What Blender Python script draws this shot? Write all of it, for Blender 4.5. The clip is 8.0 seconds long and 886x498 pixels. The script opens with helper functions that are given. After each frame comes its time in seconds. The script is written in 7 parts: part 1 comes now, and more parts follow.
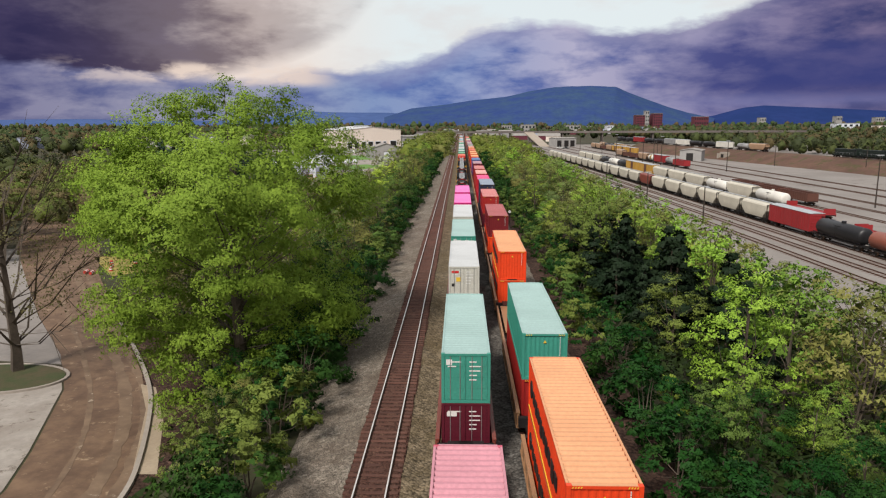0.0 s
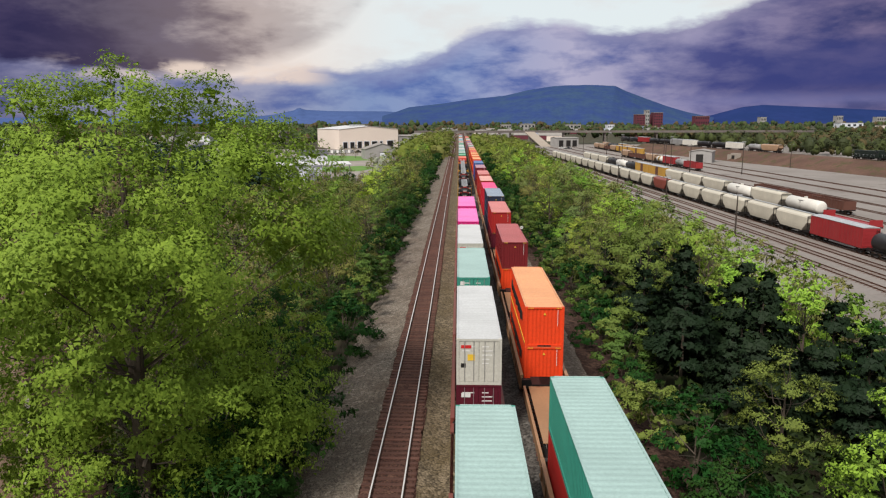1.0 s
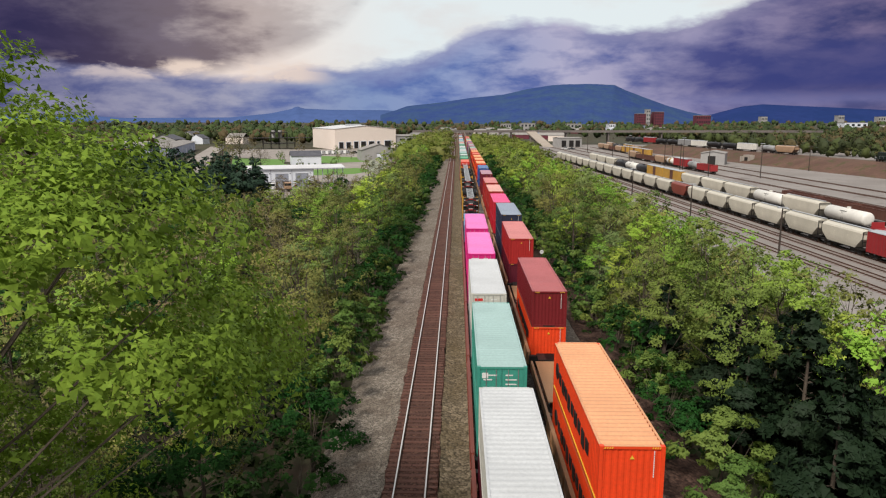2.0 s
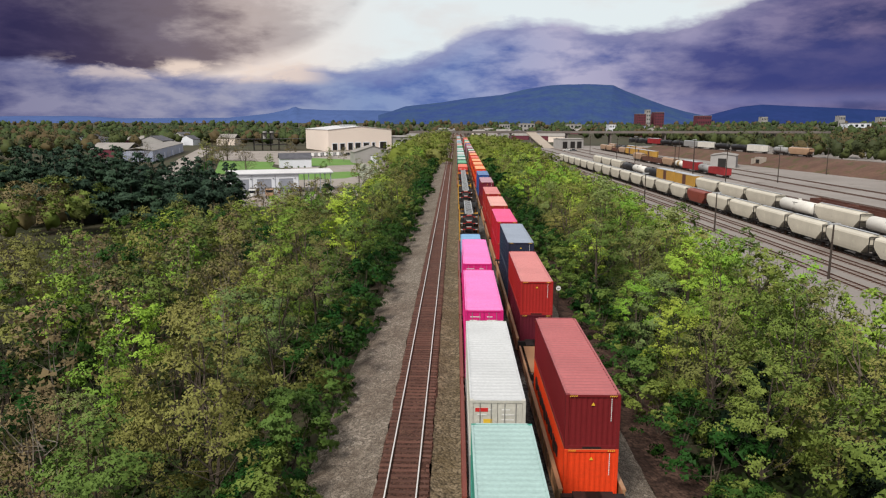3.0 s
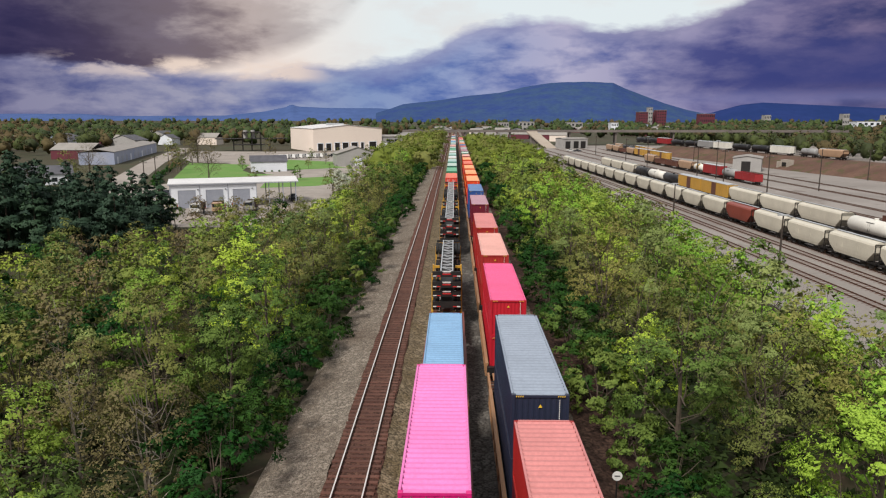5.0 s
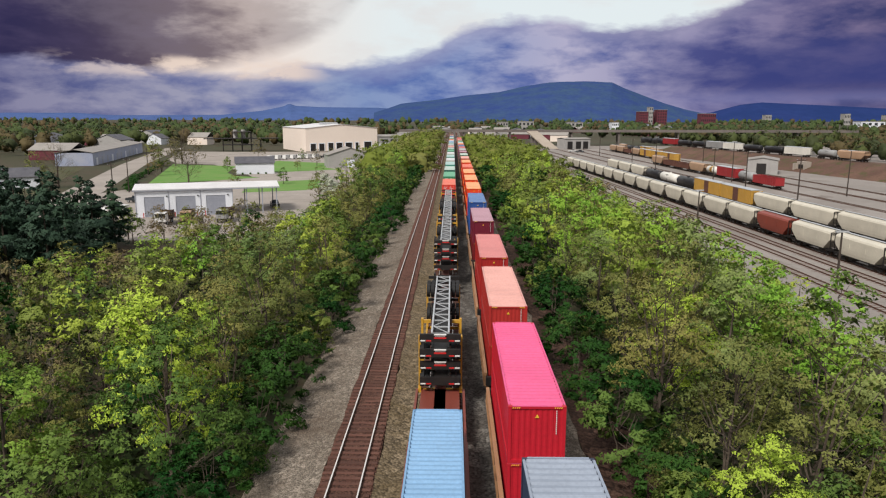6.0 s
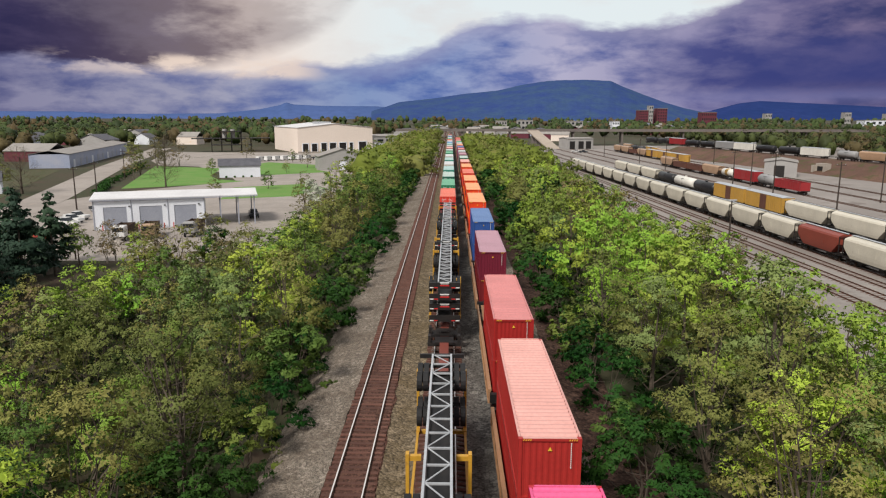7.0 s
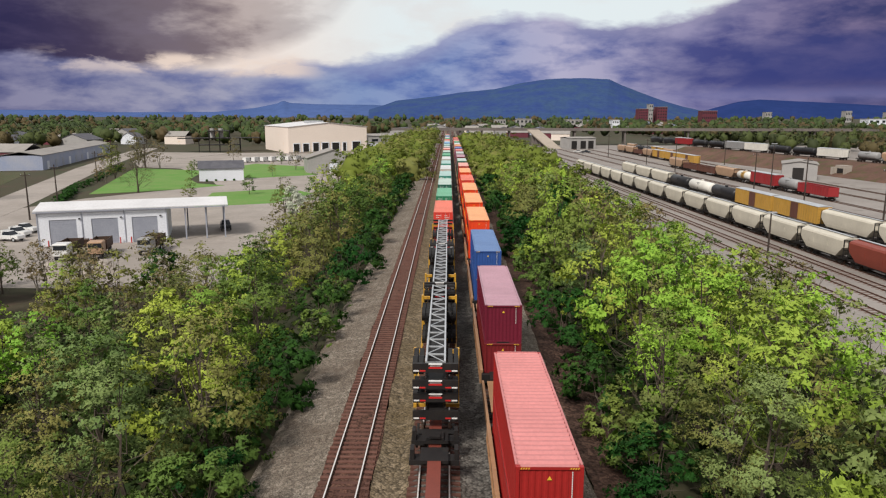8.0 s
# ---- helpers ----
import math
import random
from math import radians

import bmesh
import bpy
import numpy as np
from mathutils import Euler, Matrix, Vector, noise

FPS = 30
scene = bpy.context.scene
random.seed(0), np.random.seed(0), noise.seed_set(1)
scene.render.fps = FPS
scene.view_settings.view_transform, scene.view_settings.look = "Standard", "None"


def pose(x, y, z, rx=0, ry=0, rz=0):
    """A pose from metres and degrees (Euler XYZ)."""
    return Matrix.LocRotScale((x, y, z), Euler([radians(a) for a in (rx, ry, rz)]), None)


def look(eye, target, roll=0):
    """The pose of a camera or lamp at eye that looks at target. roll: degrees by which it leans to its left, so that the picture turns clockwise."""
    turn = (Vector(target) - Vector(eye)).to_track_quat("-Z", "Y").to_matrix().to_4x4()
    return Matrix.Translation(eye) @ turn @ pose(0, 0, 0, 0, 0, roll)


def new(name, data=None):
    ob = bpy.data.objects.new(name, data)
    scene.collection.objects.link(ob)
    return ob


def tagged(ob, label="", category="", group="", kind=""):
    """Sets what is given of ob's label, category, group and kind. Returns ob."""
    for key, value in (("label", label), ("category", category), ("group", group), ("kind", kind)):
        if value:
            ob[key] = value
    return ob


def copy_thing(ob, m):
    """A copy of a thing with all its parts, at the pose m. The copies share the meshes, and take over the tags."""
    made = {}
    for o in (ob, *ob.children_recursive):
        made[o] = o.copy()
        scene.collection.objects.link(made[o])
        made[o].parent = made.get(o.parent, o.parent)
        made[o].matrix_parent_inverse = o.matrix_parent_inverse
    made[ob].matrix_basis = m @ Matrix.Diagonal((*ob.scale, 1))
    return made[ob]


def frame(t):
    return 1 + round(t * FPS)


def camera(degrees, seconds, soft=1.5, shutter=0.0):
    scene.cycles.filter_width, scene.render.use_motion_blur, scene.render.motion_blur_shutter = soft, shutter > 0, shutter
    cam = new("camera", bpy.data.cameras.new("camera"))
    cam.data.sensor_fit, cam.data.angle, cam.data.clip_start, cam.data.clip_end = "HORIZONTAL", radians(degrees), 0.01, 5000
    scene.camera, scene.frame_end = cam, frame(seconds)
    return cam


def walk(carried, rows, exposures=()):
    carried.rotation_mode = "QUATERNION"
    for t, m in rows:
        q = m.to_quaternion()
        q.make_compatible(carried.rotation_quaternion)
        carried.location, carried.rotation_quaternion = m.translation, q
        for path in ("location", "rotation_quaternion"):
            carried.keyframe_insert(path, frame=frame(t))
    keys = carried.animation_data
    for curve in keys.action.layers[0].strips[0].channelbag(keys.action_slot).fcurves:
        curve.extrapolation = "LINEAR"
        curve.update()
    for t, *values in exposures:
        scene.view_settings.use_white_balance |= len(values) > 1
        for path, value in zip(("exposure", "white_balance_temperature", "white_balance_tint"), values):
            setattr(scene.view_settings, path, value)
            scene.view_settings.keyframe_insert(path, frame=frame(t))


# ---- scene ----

cam = camera(65.0, 8.0, 1.2)
PATH = [
    (0, (-1.412, 0.801, 16.797), (-1.463, 2.768, 16.435), -0.2),
    (0.5, (-1.818, 9.821, 16.841), (-1.866, 11.787, 16.478), -0.1),
    (1, (-2.264, 18.865, 17.009), (-2.309, 20.831, 16.644), -0.1),
    (1.5, (-2.787, 27.926, 17.187), (-2.831, 29.892, 16.822), -0.0),
    (2, (-3.386, 37.017, 17.395), (-3.426, 38.982, 17.027), -0.0),
    (3.5, (-2.312, 64.602, 17.53), (-2.347, 66.568, 17.163), 0.0),
    (4, (-1.248, 73.952, 17.586), (-1.284, 75.917, 17.217), -0.0),
    (4.5, (-0.662, 83.011, 17.734), (-0.696, 84.976, 17.362), -0.0),
    (6, (-0.45, 110.127, 17.418), (-0.477, 112.091, 17.044), 0.1),
    (6.5, (-0.365, 119.291, 17.516), (-0.388, 121.255, 17.138), 0.1),
    (7, (-0.72, 128.334, 17.659), (-0.741, 130.298, 17.281), 0.1),
    (7.5, (-0.473, 137.438, 17.669), (-0.491, 139.402, 17.289), 0.1),
    (8, (-0.492, 146.199, 17.793), (-0.507, 148.162, 17.411), 0.1),
]
walk(cam, [(t, look(eye, target, roll)) for t, eye, target, roll in PATH], [(0.0, 0.02), (8.0, 0.02)])

# ---- world and sun ----
SUN_EL, SUN_AZ = 46.0, -150.0     # degrees above the horizon; degrees from the line's heading, left is minus


def wire(tree, a, b):
    tree.links.new(a, b)


def node(tree, kind, **values):
    n = tree.nodes.new(kind)
    for key, value in values.items():
        n.inputs[key.replace("_", " ")].default_value = value
    return n


def calc(tree, op, a, b=None, c=None, clamp=False):
    n = tree.nodes.new("ShaderNodeMath")
    n.operation, n.use_clamp = op, clamp
    for i, v in enumerate((a, b, c)):
        if v is None:
            continue
        if isinstance(v, (int, float)):
            n.inputs[i].default_value = v
        else:
            tree.links.new(v, n.inputs[i])
    return n.outputs[0]


def blend(tree, fac, a, b):
    n = tree.nodes.new("ShaderNodeMix")
    n.data_type = "RGBA"
    for i, v in ((0, fac), (6, a), (7, b)):
        if isinstance(v, (int, float)):
            n.inputs[i].default_value = v
        elif isinstance(v, tuple):
            n.inputs[i].default_value = (*v, 1)[:4]
        else:
            tree.links.new(v, n.inputs[i])
    return n.outputs[2]


def ramp(tree, fac, stops, smooth=False):
    n = tree.nodes.new("ShaderNodeValToRGB")
    r = n.color_ramp
    r.interpolation = "EASE" if smooth else "LINEAR"
    while len(r.elements) < len(stops):
        r.elements.new(0.5)
    for e, (p, c) in zip(r.elements, stops):
        e.position = p
        e.color = (c, c, c, 1) if isinstance(c, (int, float)) else (*c, 1)
    tree.links.new(fac, n.inputs[0])
    return n.outputs[0]


def make_world():
    world = bpy.data.worlds.new("evening_sky")
    scene.world = world
    world.use_nodes = True
    t = world.node_tree
    t.nodes.clear()
    sky = t.nodes.new("ShaderNodeTexSky")
    sky.sky_type, sky.sun_disc = "NISHITA", False
    sky.sun_elevation, sky.sun_rotation = radians(SUN_EL), radians(SUN_AZ)
    co = t.nodes.new("ShaderNodeTexCoord")
    sep = t.nodes.new("ShaderNodeSeparateXYZ")
    wire(t, co.outputs["Generated"], sep.inputs[0])
    x, y, z = sep.outputs
    el = calc(t, "MULTIPLY", calc(t, "ARCSINE", z), 57.3)
    az = calc(t, "MULTIPLY", calc(t, "ARCTAN2", x, y), 57.3)
    azn = calc(t, "DIVIDE", calc(t, "ADD", az, 45.0), 90.0, clamp=True)
    # cloud noise laid out along the horizon, about three times as wide as high
    flat = t.nodes.new("ShaderNodeCombineXYZ")
    wire(t, calc(t, "MULTIPLY", az, 0.10), flat.inputs[0])
    wire(t, calc(t, "MULTIPLY", el, 0.27), flat.inputs[1])
    big = node(t, "ShaderNodeTexNoise", Scale=0.85, Detail=6.0, Roughness=0.55, Distortion=0.12)
    fine = node(t, "ShaderNodeTexNoise", Scale=2.0, Detail=8.0, Roughness=0.58, Distortion=0.12)
    wire(t, flat.outputs[0], big.inputs["Vector"])
    wire(t, flat.outputs[0], fine.inputs["Vector"])
    wob = calc(t, "SUBTRACT", big.outputs[0], 0.5)
    wob2 = calc(t, "SUBTRACT", fine.outputs[0], 0.5)
    wobble = calc(t, "ADD", calc(t, "MULTIPLY", wob, 1.6), calc(t, "MULTIPLY", wob2, 2.6))
    # the low bank: height of its upper edge along the horizon, in twentieths of a degree
    edge = ramp(t, azn, [(0.0, 0.24), (0.13, 0.225), (0.2, 0.20), (0.27, 0.17), (0.33, 0.15), (0.369, 0.195), (0.42, 0.205), (0.446, 0.22), (0.482, 0.275), (0.523, 0.36), (0.549, 0.385), (0.599, 0.37), (0.649, 0.365), (0.697, 0.35), (0.72, 0.38), (0.759, 0.46), (0.85, 0.70), (1.0, 0.9)])
    under = calc(t, "SUBTRACT", calc(t, "ADD", calc(t, "MULTIPLY", edge, 20.0), wobble), el)
    bank = calc(t, "ADD", calc(t, "MULTIPLY", under, 1.3), 0.35, clamp=True)
    # the clear evening sky, warm to the left
    clear = blend(t, ramp(t, azn, [(0.30, 0.0), (0.47, 1.0)], True), (0.88, 0.74, 0.66), (0.77, 0.84, 0.86))
    clear = blend(t, calc(t, "MULTIPLY", ramp(t, big.outputs[0], [(0.47, 0.0), (0.62, 1.0)]), 0.55), clear, (0.74, 0.66, 0.64))
    # the high sheet on the left: dark purple, fading out to the right
    lower = calc(t, "ADD", ramp(t, azn, [(0.0, 0.03), (0.15, 0.06), (0.22, 0.14), (0.29, 0.18), (0.345, 0.235), (0.40, 0.34), (0.5, 0.9)]), calc(t, "MULTIPLY", wobble, 0.02))
    over = calc(t, "SUBTRACT", el, calc(t, "MULTIPLY", lower, 20.0))
    high = calc(t, "ADD", calc(t, "MULTIPLY", over, 0.75), 0.35, clamp=True)
    fade = calc(t, "ADD", azn, calc(t, "ADD", calc(t, "MULTIPLY", wob2, 0.16), calc(t, "MULTIPLY", wob, 0.13)))
    fade = ramp(t, calc(t, "SUBTRACT", fade, calc(t, "MULTIPLY", over, -0.006)), [(0.20, 1.0), (0.285, 0.9), (0.345, 0.5), (0.41, 0.15), (0.47, 0.0)], True)
    darkcol = blend(t, ramp(t, azn, [(0.13, 0.0), (0.32, 1.0)], True), (0.026, 0.021, 0.075), (0.115, 0.080, 0.11))
    darkcol = blend(t, calc(t, "MULTIPLY", ramp(t, fine.outputs[0], [(0.42, 0.0), (0.64, 1.0)]), 0.5), darkcol, (0.085, 0.064, 0.135))
    # the low bank by direction, with lit and shaded billows
    shade = calc(t, "ADD", calc(t, "MULTIPLY", wob2, 4.6), calc(t, "ADD", calc(t, "MULTIPLY", wob, 1.5), ramp(t, azn, [(0.3, 0.5), (0.5, 0.62), (0.62, 0.72), (0.72, 0.5)])), clamp=True)
    dark_low = ramp(t, azn, [(0.10, (0.065, 0.068, 0.19)), (0.30, (0.125, 0.155, 0.34)), (0.42, (0.085, 0.145, 0.40)), (0.50, (0.075, 0.135, 0.39)), (0.60, (0.13, 0.16, 0.38)), (0.72, (0.075, 0.078, 0.24)), (0.88, (0.036, 0.038, 0.12))])
    pale_low = ramp(t, azn, [(0.10, (0.21, 0.20, 0.33)), (0.30, (0.34, 0.34, 0.46)), (0.42, (0.22, 0.30, 0.52)), (0.50, (0.27, 0.33, 0.55)), (0.60, (0.44, 0.42, 0.58)), (0.70, (0.27, 0.25, 0.42)), (0.80, (0.19, 0.155, 0.28)), (0.88, (0.13, 0.10, 0.21))])
    lowcol = blend(t, shade, dark_low, pale_low)
    rim = calc(t, "MULTIPLY", calc(t, "SUBTRACT", 1.0, calc(t, "MULTIPLY", under, 0.55), clamp=True), ramp(t, azn, [(0.3, 0.1), (0.5, 0.5), (0.68, 0.45), (0.8, 0.15)]))
    lowcol = blend(t, rim, lowcol, (0.50, 0.46, 0.58))
    # a deep blue belt over the right horizon and a paler streak under it
    low_el = calc(t, "DIVIDE", calc(t, "ADD", el, calc(t, "MULTIPLY", wob2, 1.2)), 10.0, clamp=True)
    deep = calc(t, "MULTIPLY", ramp(t, low_el, [(0.10, 0.0), (0.2, 0.6), (0.27, 1.0), (0.45, 0.8), (0.64, 0.0)], True), ramp(t, azn, [(0.65, 0.0), (0.76, 1.0)]))
    lowcol = blend(t, calc(t, "MULTIPLY", deep, 0.85), lowcol, (0.034, 0.044, 0.19))
    streak = calc(t, "MULTIPLY", ramp(t, low_el, [(0.06, 0.3), (0.14, 1.0), (0.22, 0.0)], True), ramp(t, azn, [(0.66, 0.0), (0.74, 0.55), (1.0, 0.45)]))
    lowcol = blend(t, streak, lowcol, (0.155, 0.165, 0.37))
    # cream breaks between the two sheets on the left
    gap = ramp(t, calc(t, "DIVIDE", calc(t, "ADD", el, calc(t, "MULTIPLY", wob, 1.5)), 10.0, clamp=True), [(0.26, 0.0), (0.33, 1.0), (0.40, 1.0), (0.47, 0.0)], True)
    gap = calc(t, "MULTIPLY", gap, ramp(t, azn, [(0.15, 0.0), (0.20, 0.45), (0.27, 0.9), (0.36, 0.8), (0.40, 0.0)], True))
    gap = calc(t, "MULTIPLY", gap, ramp(t, fine.outputs[0], [(0.46, 0.0), (0.58, 1.0)]))
    col = blend(t, calc(t, "MULTIPLY", high, fade), clear, darkcol)
    col = blend(t, bank, col, lowcol)
    col = blend(t, gap, col, (0.84, 0.68, 0.58))
    # overhead and behind: a bright even overcast
    dome = calc(t, "DIVIDE", calc(t, "SUBTRACT", el, 12.0), 30.0, clamp=True)
    back = calc(t, "DIVIDE", calc(t, "SUBTRACT", calc(t, "ABSOLUTE", az), 48.0), 40.0, clamp=True)
    cover = blend(t, ramp(t, big.outputs[0], [(0.3, 0.0), (0.7, 1.0)]), (0.50, 0.51, 0.54), (0.78, 0.78, 0.80))
    cover_low = blend(t, ramp(t, fine.outputs[0], [(0.3, 0.0), (0.7, 1.0)]), (0.23, 0.235, 0.26), (0.37, 0.37, 0.39))
    col = blend(t, back, col, cover_low)
    col = blend(t, dome, col, cover)
    air = t.nodes.new("ShaderNodeVectorMath")
    air.operation = "SCALE"
    wire(t, sky.outputs[0], air.inputs[0])
    air.inputs["Scale"].default_value = 0.06
    bg = node(t, "ShaderNodeBackground", Strength=1.0)
    wire(t, blend(t, 0.98, air.outputs[0], col), bg.inputs[0])
    out = t.nodes.new("ShaderNodeOutputWorld")
    wire(t, bg.outputs[0], out.inputs[0])


make_world()
sun = new("sun", bpy.data.lights.new("sun", "SUN"))
sun.data.energy, sun.data.angle, sun.data.color = 4.0, radians(14), (1.0, 0.935, 0.855)
_d = Vector((math.sin(radians(SUN_AZ)) * math.cos(radians(SUN_EL)), math.cos(radians(SUN_AZ)) * math.cos(radians(SUN_EL)), math.sin(radians(SUN_EL))))
sun.matrix_world = look(_d * 100, (0, 0, 0))

# ---- materials ----


def surface(name, col, col2=None, rough=0.7, metal=0.0, scale=1.0, fine=12.0, bump=0.1, vary=0.0, stain=None, stain_at=0.62, spec=0.4):
    """A surface with grain at two scales, patches of a second colour, and stains."""
    m = bpy.data.materials.new(name)
    m.use_nodes = True
    t = m.node_tree
    p = t.nodes["Principled BSDF"]
    co = t.nodes.new("ShaderNodeTexCoord")
    a = node(t, "ShaderNodeTexNoise", Scale=scale, Detail=5.0, Roughness=0.6)
    b = node(t, "ShaderNodeTexNoise", Scale=fine, Detail=4.0, Roughness=0.65)
    wire(t, co.outputs["Object"], a.inputs["Vector"])
    wire(t, co.outputs["Object"], b.inputs["Vector"])
    c = blend(t, ramp(t, a.outputs[0], [(0.35, 0.0), (0.65, 1.0)]), col, col2 or tuple(v * 0.8 for v in col))
    c = blend(t, calc(t, "MULTIPLY", ramp(t, b.outputs[0], [(0.4, 0.0), (0.75, 1.0)]), 0.5), c, tuple(v * 0.6 for v in col))
    if stain:
        s = node(t, "ShaderNodeTexNoise", Scale=scale * 2.3, Detail=8.0, Roughness=0.7)
        wire(t, co.outputs["Object"], s.inputs["Vector"])
        c = blend(t, ramp(t, s.outputs[0], [(stain_at, 0.0), (stain_at + 0.08, 0.85)]), c, stain)
    if vary:
        info = t.nodes.new("ShaderNodeObjectInfo")
        h = t.nodes.new("ShaderNodeHueSaturation")
        wire(t, c, h.inputs["Color"])
        wire(t, calc(t, "ADD", calc(t, "MULTIPLY", info.outputs["Random"], vary), 1.0 - vary / 2), h.inputs["Value"])
        c = h.outputs[0]
    wire(t, c, p.inputs["Base Color"])
    p.inputs["Roughness"].default_value, p.inputs["Metallic"].default_value = rough, metal
    p.inputs["Specular IOR Level"].default_value = spec
    if bump:
        bn = node(t, "ShaderNodeBump", Strength=bump, Distance=0.05)
        wire(t, b.outputs[0], bn.inputs["Height"])
        wire(t, bn.outputs[0], p.inputs["Normal"])
    return m


def foliage(name, col, col2, through_light=0.17, vary=0.34):
    m = bpy.data.materials.new(name)
    m.use_nodes = True
    t = m.node_tree
    p = t.nodes["Principled BSDF"]
    geo, info = t.nodes.new("ShaderNodeNewGeometry"), t.nodes.new("ShaderNodeObjectInfo")
    co = t.nodes.new("ShaderNodeTexCoord")
    n = node(t, "ShaderNodeTexNoise", Scale=0.45, Detail=3.0)
    wire(t, co.outputs["Object"], n.inputs["Vector"])
    c = blend(t, calc(t, "ADD", calc(t, "MULTIPLY", geo.outputs["Random Per Island"], 0.38), calc(t, "MULTIPLY", n.outputs[0], 0.62), clamp=True), col, col2)
    h = t.nodes.new("ShaderNodeHueSaturation")
    wire(t, c, h.inputs["Color"])
    wire(t, calc(t, "ADD", calc(t, "MULTIPLY", info.outputs["Random"], vary), 1.0 - vary / 2), h.inputs["Value"])
    wire(t, calc(t, "ADD", calc(t, "MULTIPLY", info.outputs["Random"], -0.05), 0.525), h.inputs["Hue"])
    wire(t, h.outputs[0], p.inputs["Base Color"])
    p.inputs["Roughness"].default_value = 0.6
    p.inputs["Specular IOR Level"].default_value = 0.10
    tr = t.nodes.new("ShaderNodeBsdfTranslucent")
    wire(t, h.outputs[0], tr.inputs[0])
    mx = t.nodes.new("ShaderNodeMixShader")
    mx.inputs[0].default_value = through_light
    wire(t, p.outputs[0], mx.inputs[1])
    wire(t, tr.outputs[0], mx.inputs[2])
    wire(t, mx.outputs[0], t.nodes["Material Output"].inputs[0])
    return m


def stones(name, cols, scale=8.0, patch=0.25, patch_col=(0.12, 0.08, 0.06), rough=0.92):
    """Crushed stone: every stone its own grey or brown, dark gaps, dirt in patches."""
    m = bpy.data.materials.new(name)
    m.use_nodes = True
    t = m.node_tree
    p = t.nodes["Principled BSDF"]
    co = t.nodes.new("ShaderNodeTexCoord")
    v = node(t, "ShaderNodeTexVoronoi", Scale=scale)
    w = node(t, "ShaderNodeTexVoronoi", Scale=scale * 0.37)
    big = node(t, "ShaderNodeTexNoise", Scale=patch, Detail=6.0, Roughness=0.65)
    mid = node(t, "ShaderNodeTexNoise", Scale=1.6, Detail=5.0, Roughness=0.7)
    for n in (v, w, big, mid):
        wire(t, co.outputs["Object"], n.inputs["Vector"])
    g = t.nodes.new("ShaderNodeSeparateColor")
    wire(t, v.outputs["Color"], g.inputs[0])
    c = blend(t, ramp(t, g.outputs[0], [(0.2, 0.0), (0.85, 1.0)]), cols[0], cols[1])
    g2 = t.nodes.new("ShaderNodeSeparateColor")
    wire(t, w.outputs["Color"], g2.inputs[0])
    c = blend(t, calc(t, "MULTIPLY", ramp(t, g2.outputs[1], [(0.6, 0.0), (0.95, 1.0)]), 0.6), c, tuple(min(1.0, q * 1.7) for q in cols[1]))
    c = blend(t, ramp(t, calc(t, "ADD", calc(t, "MULTIPLY", big.outputs[0], 0.6), calc(t, "MULTIPLY", mid.outputs[0], 0.4)), [(0.44, 0.0), (0.62, 0.85)]), c, patch_col)
    gap = ramp(t, v.outputs["Distance"], [(0.45, 0.0), (0.85, 0.8)])
    c = blend(t, gap, c, tuple(q * 0.25 for q in cols[0]))
    wire(t, c, p.inputs["Base Color"])
    p.inputs["Roughness"].default_value = rough
    p.inputs["Specular IOR Level"].default_value = 0.2
    bn = node(t, "ShaderNodeBump", Strength=0.8, Distance=0.06)
    wire(t, calc(t, "SUBTRACT", 1.0, v.outputs["Distance"]), bn.inputs["Height"])
    wire(t, bn.outputs[0], p.inputs["Normal"])
    return m


M = {}
M["ground"] = surface("grass_and_dirt", (0.035, 0.042, 0.015), (0.056, 0.042, 0.024), 0.95, scale=0.05, fine=1.2, bump=0.4, stain=(0.061, 0.037, 0.024), stain_at=0.55)
M["far_ground"] = surface("far_ground", (0.06, 0.08, 0.03), (0.11, 0.10, 0.07), 0.95, scale=0.01, fine=0.2, bump=0.1)
M["grass"] = surface("mown_grass", (0.099, 0.234, 0.036), (0.143, 0.234, 0.060), 0.95, scale=0.15, fine=2.0, bump=0.3)
M["rough_grass"] = surface("rough_brown_grass", (0.045, 0.062, 0.020), (0.085, 0.065, 0.035), 0.95, scale=0.5, fine=4.0, bump=0.5)
M["ballast"] = stones("ballast_stone", ((0.134, 0.111, 0.088), (0.266, 0.229, 0.188)), 15.0, 0.22, (0.120, 0.090, 0.067))
M["brown_ballast"] = stones("rust_stained_ballast", ((0.062, 0.029, 0.021), (0.105, 0.055, 0.039)), 9.0, 0.3, (0.068, 0.029, 0.021))
M["path_ballast"] = stones("worn_path_ballast", ((0.10, 0.078, 0.050), (0.21, 0.165, 0.11)), 7.0, 0.25, (0.13, 0.095, 0.048))
# a darker mix of stones, laid under both trains
M["dark_ballast"] = stones("darker_ballast", ((0.075, 0.068, 0.062), (0.16, 0.15, 0.135)), 7.0, 0.3, (0.07, 0.06, 0.052))
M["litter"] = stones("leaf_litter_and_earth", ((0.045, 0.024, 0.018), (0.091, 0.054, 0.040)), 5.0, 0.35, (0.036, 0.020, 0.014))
M["yard"] = surface("yard_gravel", (0.27, 0.245, 0.225), (0.20, 0.178, 0.162), 0.9, scale=0.04, fine=1.5, bump=0.4, stain=(0.15, 0.125, 0.11), stain_at=0.57)
M["road"] = surface("muddy_asphalt", (0.110, 0.065, 0.041), (0.194, 0.122, 0.075), 0.7, scale=0.45, fine=1.3, bump=0.25, stain=(0.357, 0.257, 0.166), stain_at=0.60)
